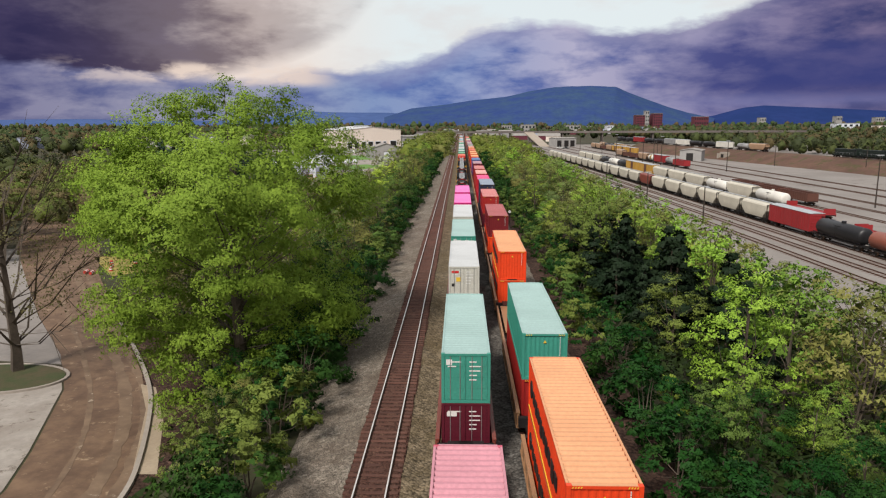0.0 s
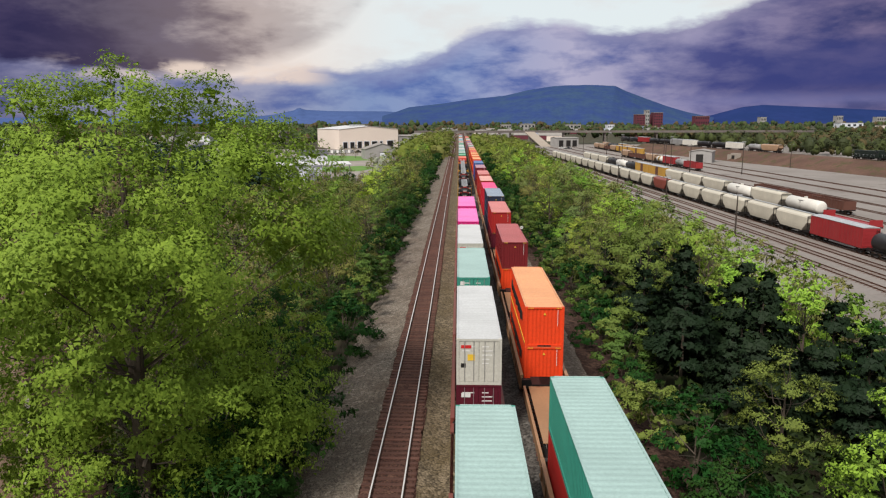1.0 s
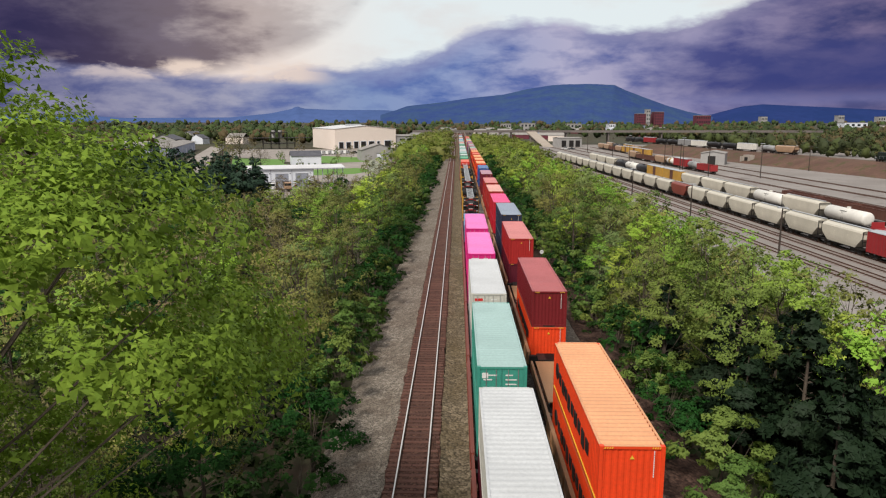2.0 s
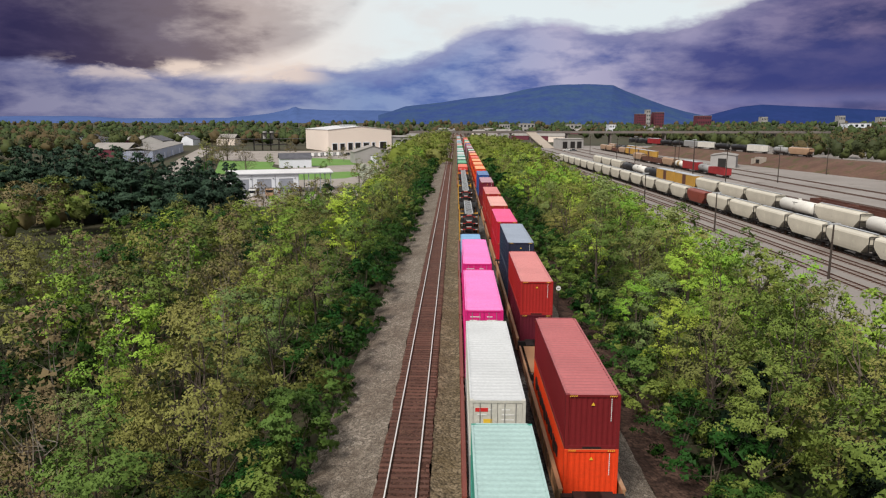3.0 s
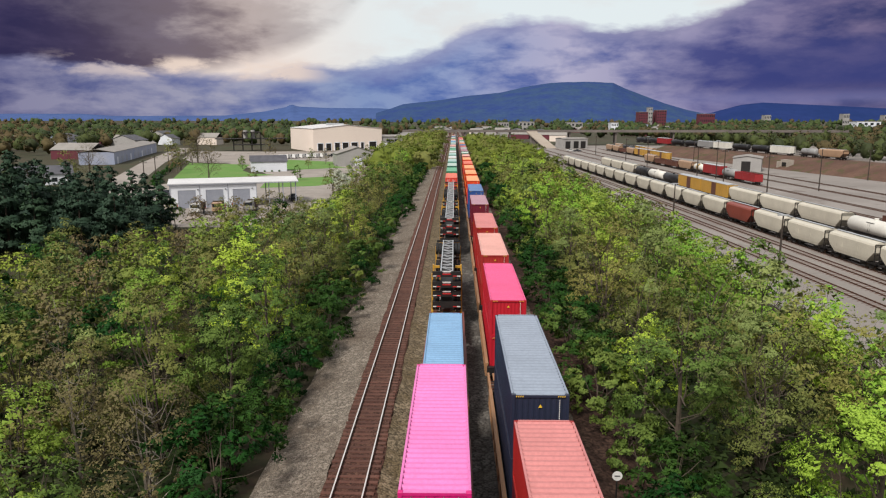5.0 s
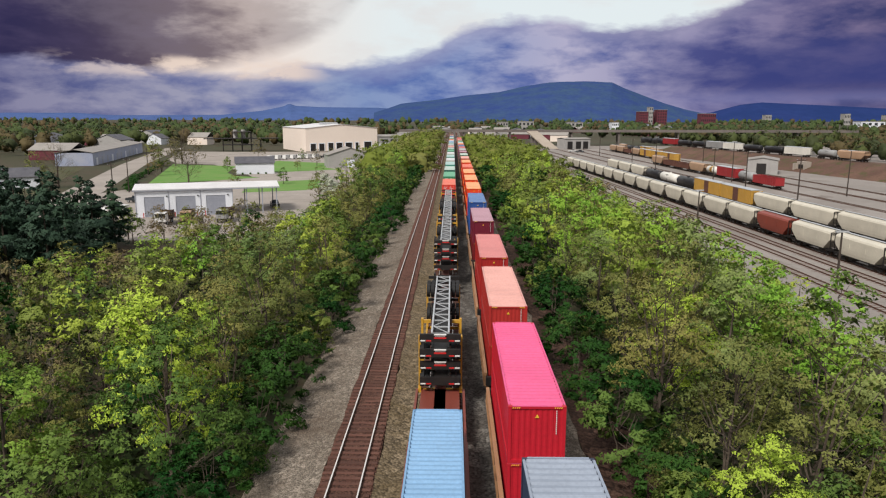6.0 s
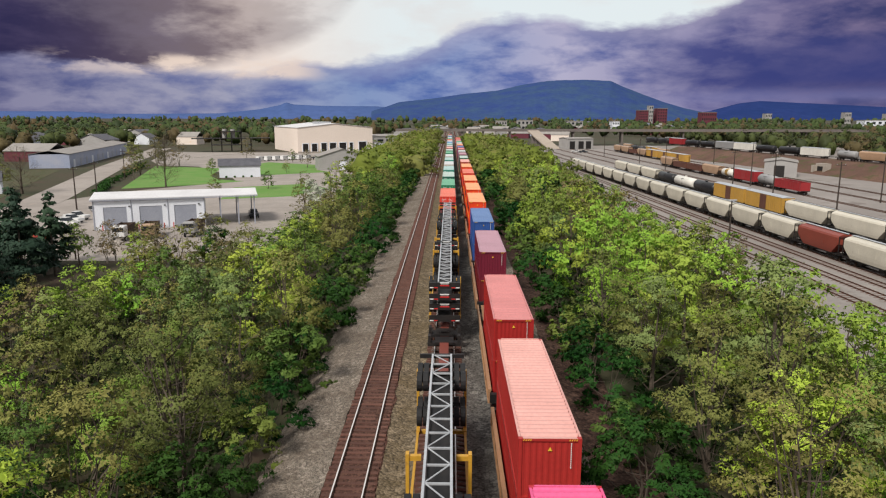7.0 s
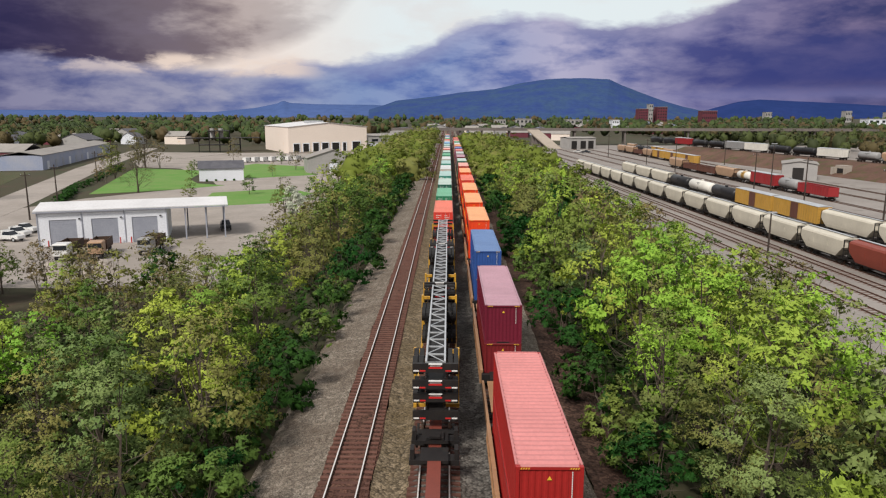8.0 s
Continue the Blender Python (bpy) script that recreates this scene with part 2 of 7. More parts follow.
M["cracked"] = surface("cracked_concrete", (0.36, 0.325, 0.29), (0.25, 0.215, 0.185), 0.85, scale=0.35, fine=2.4, bump=0.3, stain=(0.12, 0.092, 0.07), stain_at=0.575)
M["mud_pale"] = surface("dried_pale_mud", (0.210, 0.142, 0.092), (0.130, 0.084, 0.055), 0.85, scale=0.5, fine=2.5, bump=0.3, stain=(0.400, 0.323, 0.238), stain_at=0.60)
M["worn_road"] = surface("worn_grey_road", (0.33, 0.295, 0.265), (0.25, 0.22, 0.195), 0.85, scale=0.1, fine=1.6, bump=0.15, stain=(0.34, 0.29, 0.24), stain_at=0.6)
M["concrete"] = surface("pale_concrete", (0.38, 0.335, 0.29), (0.29, 0.25, 0.215), 0.85, scale=0.12, fine=3.0, bump=0.2, stain=(0.22, 0.18, 0.14), stain_at=0.62)
M["rail"] = surface("polished_rail", (0.779, 0.763, 0.746), (0.722, 0.697, 0.672), 0.35, 0.3, 2.0, 30, 0.01)
M["rail_web"] = surface("rusty_rail_web", (0.11, 0.055, 0.035), None, 0.8, 0.2, 2.0, 30, 0.1)
M["tie"] = surface("weathered_tie", (0.085, 0.034, 0.024), (0.125, 0.058, 0.042), 0.85, 0, 1.5, 20, 0.4, vary=0.6)
M["bark"] = surface("bark", (0.062, 0.047, 0.035), (0.105, 0.082, 0.062), 0.9, 0, 1.5, 9, 0.5)
M["pale_bark"] = surface("pale_bark", (0.224, 0.196, 0.161), (0.140, 0.119, 0.091), 0.9, 0, 1.5, 9, 0.4)
M["leaf_fresh"] = foliage("fresh_leaves", (0.167, 0.262, 0.037), (0.320, 0.432, 0.070))
M["leaf_lime"] = foliage("lime_leaves", (0.218, 0.370, 0.041), (0.375, 0.547, 0.077))
M["leaf_green"] = foliage("green_leaves", (0.082, 0.137, 0.030), (0.173, 0.242, 0.050))
M["leaf_oak"] = foliage("oak_leaves", (0.107, 0.207, 0.026), (0.260, 0.399, 0.053), 0.28)
# deep green, taken darker still so low growth carries shade in its colour
M["leaf_deep"] = foliage("deep_green_shaded_leaves", (0.013, 0.048, 0.010), (0.033, 0.097, 0.015))
M["leaf_olive"] = foliage("budding_leaves", (0.139, 0.152, 0.044), (0.223, 0.236, 0.066))
M["leaf_brown"] = foliage("brown_buds", (0.145, 0.112, 0.060), (0.185, 0.165, 0.070))
M["leaf_yellow"] = foliage("yellow_green_leaves", (0.148, 0.202, 0.064), (0.234, 0.301, 0.099))
# near-black leaf colour that puts the shade under the crowns into the brambles
M["leaf_floor"] = foliage("shade_dark_bramble_leaves", (0.010, 0.023, 0.006), (0.030, 0.047, 0.012), 0.1)
M["leaf_white"] = foliage("white_blossom", (0.42, 0.46, 0.33), (0.66, 0.67, 0.58), 0.3, 0.2)
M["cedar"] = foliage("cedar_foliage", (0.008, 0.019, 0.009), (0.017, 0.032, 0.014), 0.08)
M["needle"] = foliage("pine_needles", (0.024, 0.050, 0.034), (0.045, 0.080, 0.046), 0.1)
# far leaves get muted colours in place of haze over the distance
M["far_leaf_a"] = foliage("far_woods_green", (0.050, 0.070, 0.025), (0.081, 0.100, 0.033), 0.1, 0.0)
M["far_leaf_b"] = foliage("far_woods_olive", (0.083, 0.070, 0.032), (0.111, 0.089, 0.040), 0.1, 0.0)
M["far_leaf_c"] = foliage("far_woods_dark", (0.036, 0.050, 0.023), (0.052, 0.067, 0.028), 0.1, 0.0)
M["mid_leaf"] = foliage("belt_leaves", (0.128, 0.163, 0.029), (0.217, 0.241, 0.043), 0.25, 0.0)
M["red_leaf"] = foliage("red_buds", (0.25, 0.06, 0.04), (0.3, 0.12, 0.06))
# no haze is drawn: its blue is mixed into these three base colours
M["mountain"] = surface("haze_tinted_mountain", (0.034, 0.060, 0.185), (0.046, 0.084, 0.155), 1.0, 0, 0.010, 0.05, 0.5, spec=0.0)
M["far_hill"] = surface("haze_tinted_far_hill", (0.024, 0.042, 0.150), (0.018, 0.036, 0.125), 1.0, 0, 0.003, 0.02, 0.0, spec=0.0)
M["hazy_hill"] = surface("haze_tinted_pale_hill", (0.072, 0.115, 0.27), (0.060, 0.100, 0.235), 1.0, 0, 0.003, 0.02, 0.0, spec=0.0)
M["black"] = surface("black_steel", (0.018, 0.017, 0.018), (0.03, 0.026, 0.024), 0.55, 0.3, 2, 20, 0.1)
M["rubber"] = surface("tyre_rubber", (0.013, 0.013, 0.014), None, 0.75, 0, 3, 20, 0.1)
M["wheel"] = surface("rusty_wheel_steel", (0.10, 0.06, 0.04), (0.06, 0.04, 0.03), 0.7, 0.4, 3, 20, 0.1)
M["white"] = surface("white_paint", (0.75, 0.75, 0.73), (0.66, 0.66, 0.64), 0.5, 0, 0.5, 8, 0.03)
M["dark_glass"] = surface("dark_window_glass", (0.02, 0.024, 0.03), None, 0.12, 0, 1, 5, 0.0)
M["wood_pole"] = surface("dark_pole", (0.05, 0.037, 0.03), None, 0.85, 0, 1, 20, 0.2)


def paint(name, col, rust=(0.14, 0.06, 0.035), at=0.70, rough=0.45, vary=0.0):
    if name not in M:
        M[name] = surface(name, col, tuple(v * 0.86 for v in col), rough, 0.0, 0.35, 7.0, 0.04, vary, rust, at)
    return M[name]


# ---- mesh helpers ----


def part(name, bm, material, parent=None, label="", at=None, smooth=False):
    me = bpy.data.meshes.new(name)
    bm.to_mesh(me)
    bm.free()
    me.materials.append(material)
    if smooth:
        me.polygons.foreach_set("use_smooth", [True] * len(me.polygons))
    ob = new(name, me)
    if parent:
        ob.parent = parent
    if at is not None:
        ob.matrix_basis = at
    return tagged(ob, label) if label else ob


def raw(name, verts, faces, material, parent=None, label="", smooth=False):
    me = bpy.data.meshes.new(name)
    me.from_pydata([tuple(v) for v in verts], [], faces)
    me.materials.append(material)
    if smooth:
        me.polygons.foreach_set("use_smooth", [True] * len(me.polygons))
    ob = new(name, me)
    if parent:
        ob.parent = parent
    return tagged(ob, label) if label else ob


def again(ob, name, m, parent=None):
    """Another object on the same mesh."""
    o = new(name, ob.data)
    o.matrix_basis = m
    if parent:
        o.parent = parent
    return o


def empty(name, m=None):
    e = new(name)
    e.empty_display_size = 0.2
    if m is not None:
        e.matrix_basis = m
    return e


def add_box(bm, x0, x1, y0, y1, z0, z1, bevel=0.0):
    v = [bm.verts.new((x, y, z)) for z in (z0, z1) for y in (y0, y1) for x in (x0, x1)]
    fs = [bm.faces.new([v[i] for i in f]) for f in ((0, 2, 3, 1), (4, 5, 7, 6), (0, 1, 5, 4), (2, 6, 7, 3), (0, 4, 6, 2), (1, 3, 7, 5))]
    if bevel:
        es = {e for f in fs for e in f.edges}
        bmesh.ops.bevel(bm, geom=list(es), offset=bevel, segments=1, affect="EDGES")


def box(x0, x1, y0, y1, z0, z1, bevel=0.0):
    bm = bmesh.new()
    add_box(bm, x0, x1, y0, y1, z0, z1, bevel)
    return bm


def boxes(*rows):
    bm = bmesh.new()
    for r in rows:
        add_box(bm, *r)
    return bm


def add_cyl(bm, a, b, r, n=10, r2=None):
    a, b = Vector(a), Vector(b)
    q = (b - a).to_track_quat("Z", "Y").to_matrix()
    rings = []
    for p, rr in ((a, r), (b, r if r2 is None else r2)):
        rings.append([bm.verts.new(p + q @ Vector((rr * math.cos(6.28319 * i / n), rr * math.sin(6.28319 * i / n), 0))) for i in range(n)])
    for i in range(n):
        bm.faces.new((rings[0][i], rings[0][(i + 1) % n], rings[1][(i + 1) % n], rings[1][i]))
    bm.faces.new(rings[0][::-1])
    bm.faces.new(rings[1])


def cyl(a, b, r, n=10, r2=None):
    bm = bmesh.new()
    add_cyl(bm, a, b, r, n, r2)
    return bm


def strip(bm, profile, y0, y1):
    """A sheet drawn along y from a profile of (x, z)."""
    a = [bm.verts.new((x, y0, z)) for x, z in profile]
    b = [bm.verts.new((x, y1, z)) for x, z in profile]
    for i in range(len(profile) - 1):
        bm.faces.new((a[i], a[i + 1], b[i + 1], b[i]))

# ---- ground and tracks ----
FLAT = -5.2
YARD = -6.5
TRACKS = (-5.60, -1.15, 3.15)


def lerp_table(v, table):
    for (a, p), (b, q) in zip(table, table[1:]):
        if v <= b:
            k = max(0.0, (v - a) / (b - a))
            k = k * k * (3 - 2 * k)
            return p + (q - p) * k
    return table[-1][1]


PROFILE = [(-20.5, FLAT), (-11.6, -1.6), (-10.2, -1.5), (6.5, -1.5), (10.2, -1.8), (24, YARD)]


def ground_z(x, y):
    z = lerp_table(x, PROFILE) if x > -20.5 else FLAT
    return z


def make_ground():
    xs = [-5200, -2600, -1300, -700, -400, -250, -170, -120, -90, -70, -56, -46, -38, -32, -27] + [-24 + i * 1.5 for i in range(31)] + [25, 30, 36, 42, 50, 60, 72, 86, 100, 120, 150, 200, 300, 500, 900, 1600, 2800, 5200]
    ys = [-400, -150, -60] + [-20 + 8 * i for i in range(54)] + [430, 470, 520, 600, 700, 850, 1050, 1350, 1800, 2500, 3500, 4980]
    verts, faces = [], []
    for y in ys:
        for x in xs:
            z = ground_z(x, y)
            if -20 < x < -9.5 or 7 < x < 24:
                z += 0.22 * noise.noise((x * 0.3, y * 0.3, 0))
            verts.append((x, y, z))
    w = len(xs)
    for j in range(len(ys) - 1):
        for i in range(w - 1):
            a = j * w + i
            faces.append((a, a + 1, a + w + 1, a + w))
    tagged(raw("ground", verts, faces, M["ground"], smooth=True), "rough grass and bare red-brown earth", "ground", kind="structure")


make_ground()


def sheet(name, outline, z, material, label, category="pavement", thick=0.06):
    bm = bmesh.new()
    f = bm.faces.new([bm.verts.new((x, y, z)) for x, y in outline])
    bmesh.ops.recalc_face_normals(bm, faces=[f])
    r = bmesh.ops.extrude_face_region(bm, geom=[f])
    for v in r["geom"]:
        if isinstance(v, bmesh.types.BMVert):
            v.co.z -= thick
    bmesh.ops.recalc_face_normals(bm, faces=bm.faces)
    return tagged(part(name, bm, material), label, category, kind="structure")


def make_beds():
    """Crushed stone under and beside the three lines."""
    rng = np.random.default_rng(3)
    for name, prof, mat, label in (
            ("ballast_shoulder", [(-10.9, -1.25), (-9.9, -0.72), (-8.6, -0.52), (-7.4, -0.36), (-6.9, -0.25)], "ballast", "pale grey crushed-stone shoulder beside the line"),
            ("track_bed", [(-6.92, -0.25), (-6.65, -0.195), (-4.55, -0.195), (-4.25, -0.28)], "brown_ballast", "rust-stained ballast under the clear line"),
            ("path_between_lines", [(-4.27, -0.28), (-3.5, -0.50), (-2.9, -0.52), (-2.3, -0.36)], "path_ballast", "brown worn path between the clear line and a train"),
            ("train_bed", [(-2.32, -0.36), (-2.0, -0.21), (-0.3, -0.21), (0.4, -0.36), (1.2, -0.40), (2.0, -0.22), (4.3, -0.22), (5.0, -0.42)], "dark_ballast", "darker ballast under the two trains"),
            ("outer_shoulder", [(4.98, -0.42), (5.4, -0.52), (6.2, -0.70), (6.9, -0.86)], "ballast", "grey stone shoulder beside the train"),
            ("earth_bank", [(6.88, -0.86), (7.8, -1.02), (9.0, -1.15), (10.5, -1.6)], "litter", "red-brown earth and leaf litter below the shoulder")):
        xs = []
        for (a, za), (b, zb) in zip(prof, prof[1:]):
            n = max(1, int((b - a) / 0.45))
            xs += [(a + (b - a) * k / n, za + (zb - za) * k / n) for k in range(n)]
        xs.append(prof[-1])
        ys = [-60 + 1.2 * i for i in range(300)] + [300 + 12 * i for i in range(60)] + [1040, 1200, 1500]
        v, f = [], []
        for y in ys:
            for x, z in xs:
                v.append((x + rng.normal(0, 0.05), y, z + rng.normal(0, 0.014)))
        w = len(xs)
        for j in range(len(ys) - 1):
            for i in range(w - 1):
                f.append((j * w + i, j * w + i + 1, (j + 1) * w + i + 1, (j + 1) * w + i))
        tagged(raw(name, v, f, M[mat], smooth=True), label, "ballast", kind="structure")


make_beds()


def rail_profile(bm, x, y0, y1, z):
    """Foot and web of one rail."""
    add_box(bm, x - 0.07, x + 0.07, y0, y1, z - 0.17, z - 0.155)
    add_box(bm, x - 0.012, x + 0.012, y0, y1, z - 0.154, z - 0.035)


def make_line(xc, y0, y1, z, name, label, singles=None, sparse=1.0, head="rail"):
    line = empty(name, pose(xc, 0, z))
    tagged(line, label, "railway track", kind="structure")
    for s in (-0.7525, 0.7525):
        bm = bmesh.new()
        rail_profile(bm, s, y0, y1, 0)
        part("rail", bm, M["rail_web"], line, "rusty rail web")
        part("rail_head", box(s - 0.036, s + 0.036, y0, y1, -0.034, 0.0, 0.008), M[head], line, "worn bright rail head" if head == "rail" else "dull brown rail head")
    rng = random.Random(int(xc * 10))
    one = None
    if singles:
        y = singles[0]
        while y < singles[1]:
            m = Matrix.Translation((rng.uniform(-0.05, 0.05), y, -0.275 + rng.uniform(-0.012, 0.012))) @ pose(0, 0, 0, 0, 0, rng.uniform(-1.2, 1.2))
            if one is None:
                one = part("sleeper", box(-1.3, 1.3, -0.115, 0.115, -0.07, 0.10, 0.015), M["tie"], line)
                one.matrix_basis = m
            else:
                again(one, "sleeper", m, line)
            y += 0.53
    bm = bmesh.new()
    y = y0
    while y < y1:
        if not singles or not singles[0] - 0.3 < y < singles[1]:
            add_box(bm, -1.3 + rng.uniform(-.05, .05), 1.3, y - 0.115, y + 0.115, -0.345, -0.175)
        y += (0.53 if y < 330 else 2.2) * sparse
    if bm.verts:
        tagged(part("sleepers", bm, M["tie"], line), kind="stuff")
    return line


make_line(TRACKS[0], -40, 1400, 0, "track_1", "clear single line, bright rails on dark wooden sleepers", (22, 178))
make_line(TRACKS[1], -40, 1400, 0, "track_2", "line under the standing container train")
make_line(TRACKS[2], -40, 1400, 0, "track_3", "line under the long container train")

# ---- containers and well cars ----


def wave(n, length, depth):
    """Trapezoid corrugation along a length: (place, depth) pairs."""
    p = length / n
    pts = []
    for i in range(n):
        o = i * p
        pts += [(o, 0), (o + 0.28 * p, 0), (o + 0.5 * p, -depth), (o + 0.78 * p, -depth)]
    pts.append((length, 0))
    return pts


def container(name, colour, roof, L=12.19, H=2.59, W=2.44, doors=True, label="", group="", roof_ribs=None, marks="white", rib_depth=0.038):
    """A shipping container that stands on z = 0 with its near end at y = 0."""
    top = empty(name)
    tagged(top, label, "container", group)
    w = W / 2
    bm = bmesh.new()
    # corner posts, rails
    for x in (-w, w - 0.14):
        for y in (0.0, L - 0.14):
            add_box(bm, x, x + 0.14, y, y + 0.14, 0.0, H - 0.02)
        add_box(bm, x + (0.0 if x < 0 else 0.04), x + (0.10 if x < 0 else 0.14), 0.14, L - 0.14, 0.0, 0.16)
        add_box(bm, x + (0.0 if x < 0 else 0.075), x + (0.08 if x < 0 else 0.14), 0.14, L - 0.14, H - 0.10, H - 0.03)
    for y in (0.0, L - 0.1):
        add_box(bm, -w + 0.14, w - 0.14, y, y + 0.1, 0.0, 0.15)
        add_box(bm, -w + 0.14, w - 0.14, y, y + 0.1, H - 0.12, H - 0.012)
    part("frame", bm, colour, top)
    n = int(L / 0.28)
    for s in (-1, 1):
        bm = bmesh.new()
        pr = [(s * (w - 0.035 + d), 0.14 + y) for y, d in wave(n, L - 0.28, 0.036)]
        lo = [bm.verts.new((x, y, 0.16)) for x, y in pr]
        hi = [bm.verts.new((x, y, H - 0.10)) for x, y in pr]
        for i in range(len(pr) - 1):
            bm.faces.new((lo[i], lo[i + 1], hi[i + 1], hi[i]) if s > 0 else (lo[i + 1], lo[i], hi[i], hi[i + 1]))
        part("side_wall", bm, colour, top)
    bm = bmesh.new()
    n = roof_ribs or int(L / 0.38)
    pr = [(0.10 + y, H - 0.022 + d) for y, d in wave(n, L - 0.2, rib_depth)]
    a = [bm.verts.new((-w + 0.09, y, z)) for y, z in pr]
    b = [bm.verts.new((w - 0.09, y, z)) for y, z in pr]
    for i in range(len(pr) - 1):
        bm.faces.new((a[i], b[i], b[i + 1], a[i + 1]))
    for x in (-w, w - 0.095):
        add_box(bm, x + 0.004, x + 0.091, 0.19, L - 0.19, H - 0.028, H + 0.004)
    for y in (0.004, L - 0.10):
        add_box(bm, -w + 0.18, w - 0.18, y, y + 0.096, H - 0.010, H + 0.004)
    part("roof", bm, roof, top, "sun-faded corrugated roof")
    for k, y in enumerate((0.0, L)):
        o = 1 if k == 0 else -1
        if doors and k == 0:
            for s in (-1, 1):
                bm = bmesh.new()
                x0, x1 = (-w + 0.15, -0.01) if s < 0 else (0.01, w - 0.15)
                add_box(bm, x0, x1, y + 0.03, y + 0.07, 0.16, H - 0.13)
                for z in (0.2, 0.78, 1.35, 1.92):
                    add_box(bm, x0 + 0.06, x1 - 0.06, y + 0.018, y + 0.03, z, z + 0.32)
                d = part("door", bm, colour, top)
                for f in (0.28, 0.74):
                    x = x0 + (x1 - x0) * f
                    part("locking_bar", cyl((x, 0.005, 0.17), (x, 0.005, H - 0.15), 0.02, 6), M["bar_steel"], d, "galvanised locking bar")
                bm = bmesh.new()
                rng = random.Random(len(name) * 7 + s)
                for i in range(5 if s > 0 else 2):
                    z = H * (0.82 - 0.09 * i)
                    add_box(bm, x0 + 0.16, x0 + 0.16 + rng.uniform(0.35, 0.7), y + 0.010, y + 0.016, z, z + 0.06)
                tagged(part("marking", bm, M[marks], d, "small painted marking bars"), kind="stuff")
        else:
            bm = bmesh.new()
            pr = [(-w + 0.14 + q, y + o * (0.05 - d)) for q, d in wave(9, W - 0.28, 0.020)]
            lo = [bm.verts.new((x, yy, 0.15)) for x, yy in pr]
            hi = [bm.verts.new((x, yy, H - 0.12)) for x, yy in pr]
            for i in range(len(pr) - 1):
                bm.faces.new((lo[i], lo[i + 1], hi[i + 1], hi[i]) if k == 0 else (lo[i + 1], lo[i], hi[i], hi[i + 1]))
            e = part("end_wall", bm, colour, top)
            if k == 0:
                bm = bmesh.new()
                for i in range(12):
                    z = H * (0.52 + 0.035 * i)
                    add_box(bm, w - 0.42, w - 0.385, y - 0.004, y + 0.012, z, z + 0.062)
                tagged(part("marking", bm, M["white"], e, "column of small white marking bars"), kind="stuff")
                # a solid black box stands in for the shade inside the slot
                part("fork_slot", box(-0.42, 0.42, -0.006, 0.03, 0.02, 0.11), M["black"], e, "black panel for the shaded slot under the end wall")
                bm = bmesh.new()
                for sx in (-1, 1):
                    for i in range(4):
                        xx = sx * (w - 0.20 - 0.09 * i)
                        v = [bm.verts.new(q) for q in ((xx - 0.03, -0.004, H - 0.10), (xx + 0.01, -0.004, H - 0.10), (xx + 0.045, -0.004, H - 0.03), (xx + 0.005, -0.004, H - 0.03))]
                        bm.faces.new(v)
                tagged(part("height_mark", bm, M["warn"], e, "yellow and black height stripes"), kind="stuff")
                bm = bmesh.new()
                v = [bm.verts.new(q) for q in ((-0.09, 0.008, H * 0.80), (0.09, 0.008, H * 0.80), (0.0, 0.008, H * 0.80 + 0.16))]
                bm.faces.new(v)
                part("warning_sign", bm, M["warn"], e, "small yellow warning triangle")
    one = None
    for x in (-w + 0.085, w - 0.085):
        if one is None:
            one = part("corner_casting", box(-0.089, 0.089, -0.089, 0.089, -0.059, 0.059, 0.012), colour, top, at=pose(x, 0.085, H - 0.056))
        else:
            again(one, "corner_casting", pose(x, 0.085, H - 0.056), top)
    return top


M["bar_steel"] = surface("galvanised_bar", (0.50, 0.50, 0.50), None, 0.4, 0.7, 2, 20, 0.02)
M["warn"] = surface("warning_yellow", (0.85, 0.55, 0.05), None, 0.5, 0, 2, 20, 0.0)


WHEELSET = []


def bogie(parent, y, r=0.42, black="black"):
    b = part("bogie", boxes((-1.05, -0.92, y - 1.2, y + 1.2, 0.34, 0.62), (0.92, 1.05, y - 1.2, y + 1.2, 0.34, 0.62), (-1.0, 1.0, y - 0.25, y + 0.25, 0.42, 0.70)), M[black], parent, "black cast bogie frame")
    for yy in (y - 0.88, y + 0.88):
        if not WHEELSET:
            bm = bmesh.new()
            for s in (-1, 1):
                add_cyl(bm, (s * 0.68, 0, 0), (s * 0.82, 0, 0), r, 10)
            add_cyl(bm, (-0.68, 0, 0), (0.68, 0, 0), 0.08, 5)
            WHEELSET.append(part("wheelset", bm, M["wheel"], b, "worn steel wheels on an axle", pose(0, yy, r)))
        else:
            again(WHEELSET[0], "wheelset", pose(0, yy, r), b)
    return b


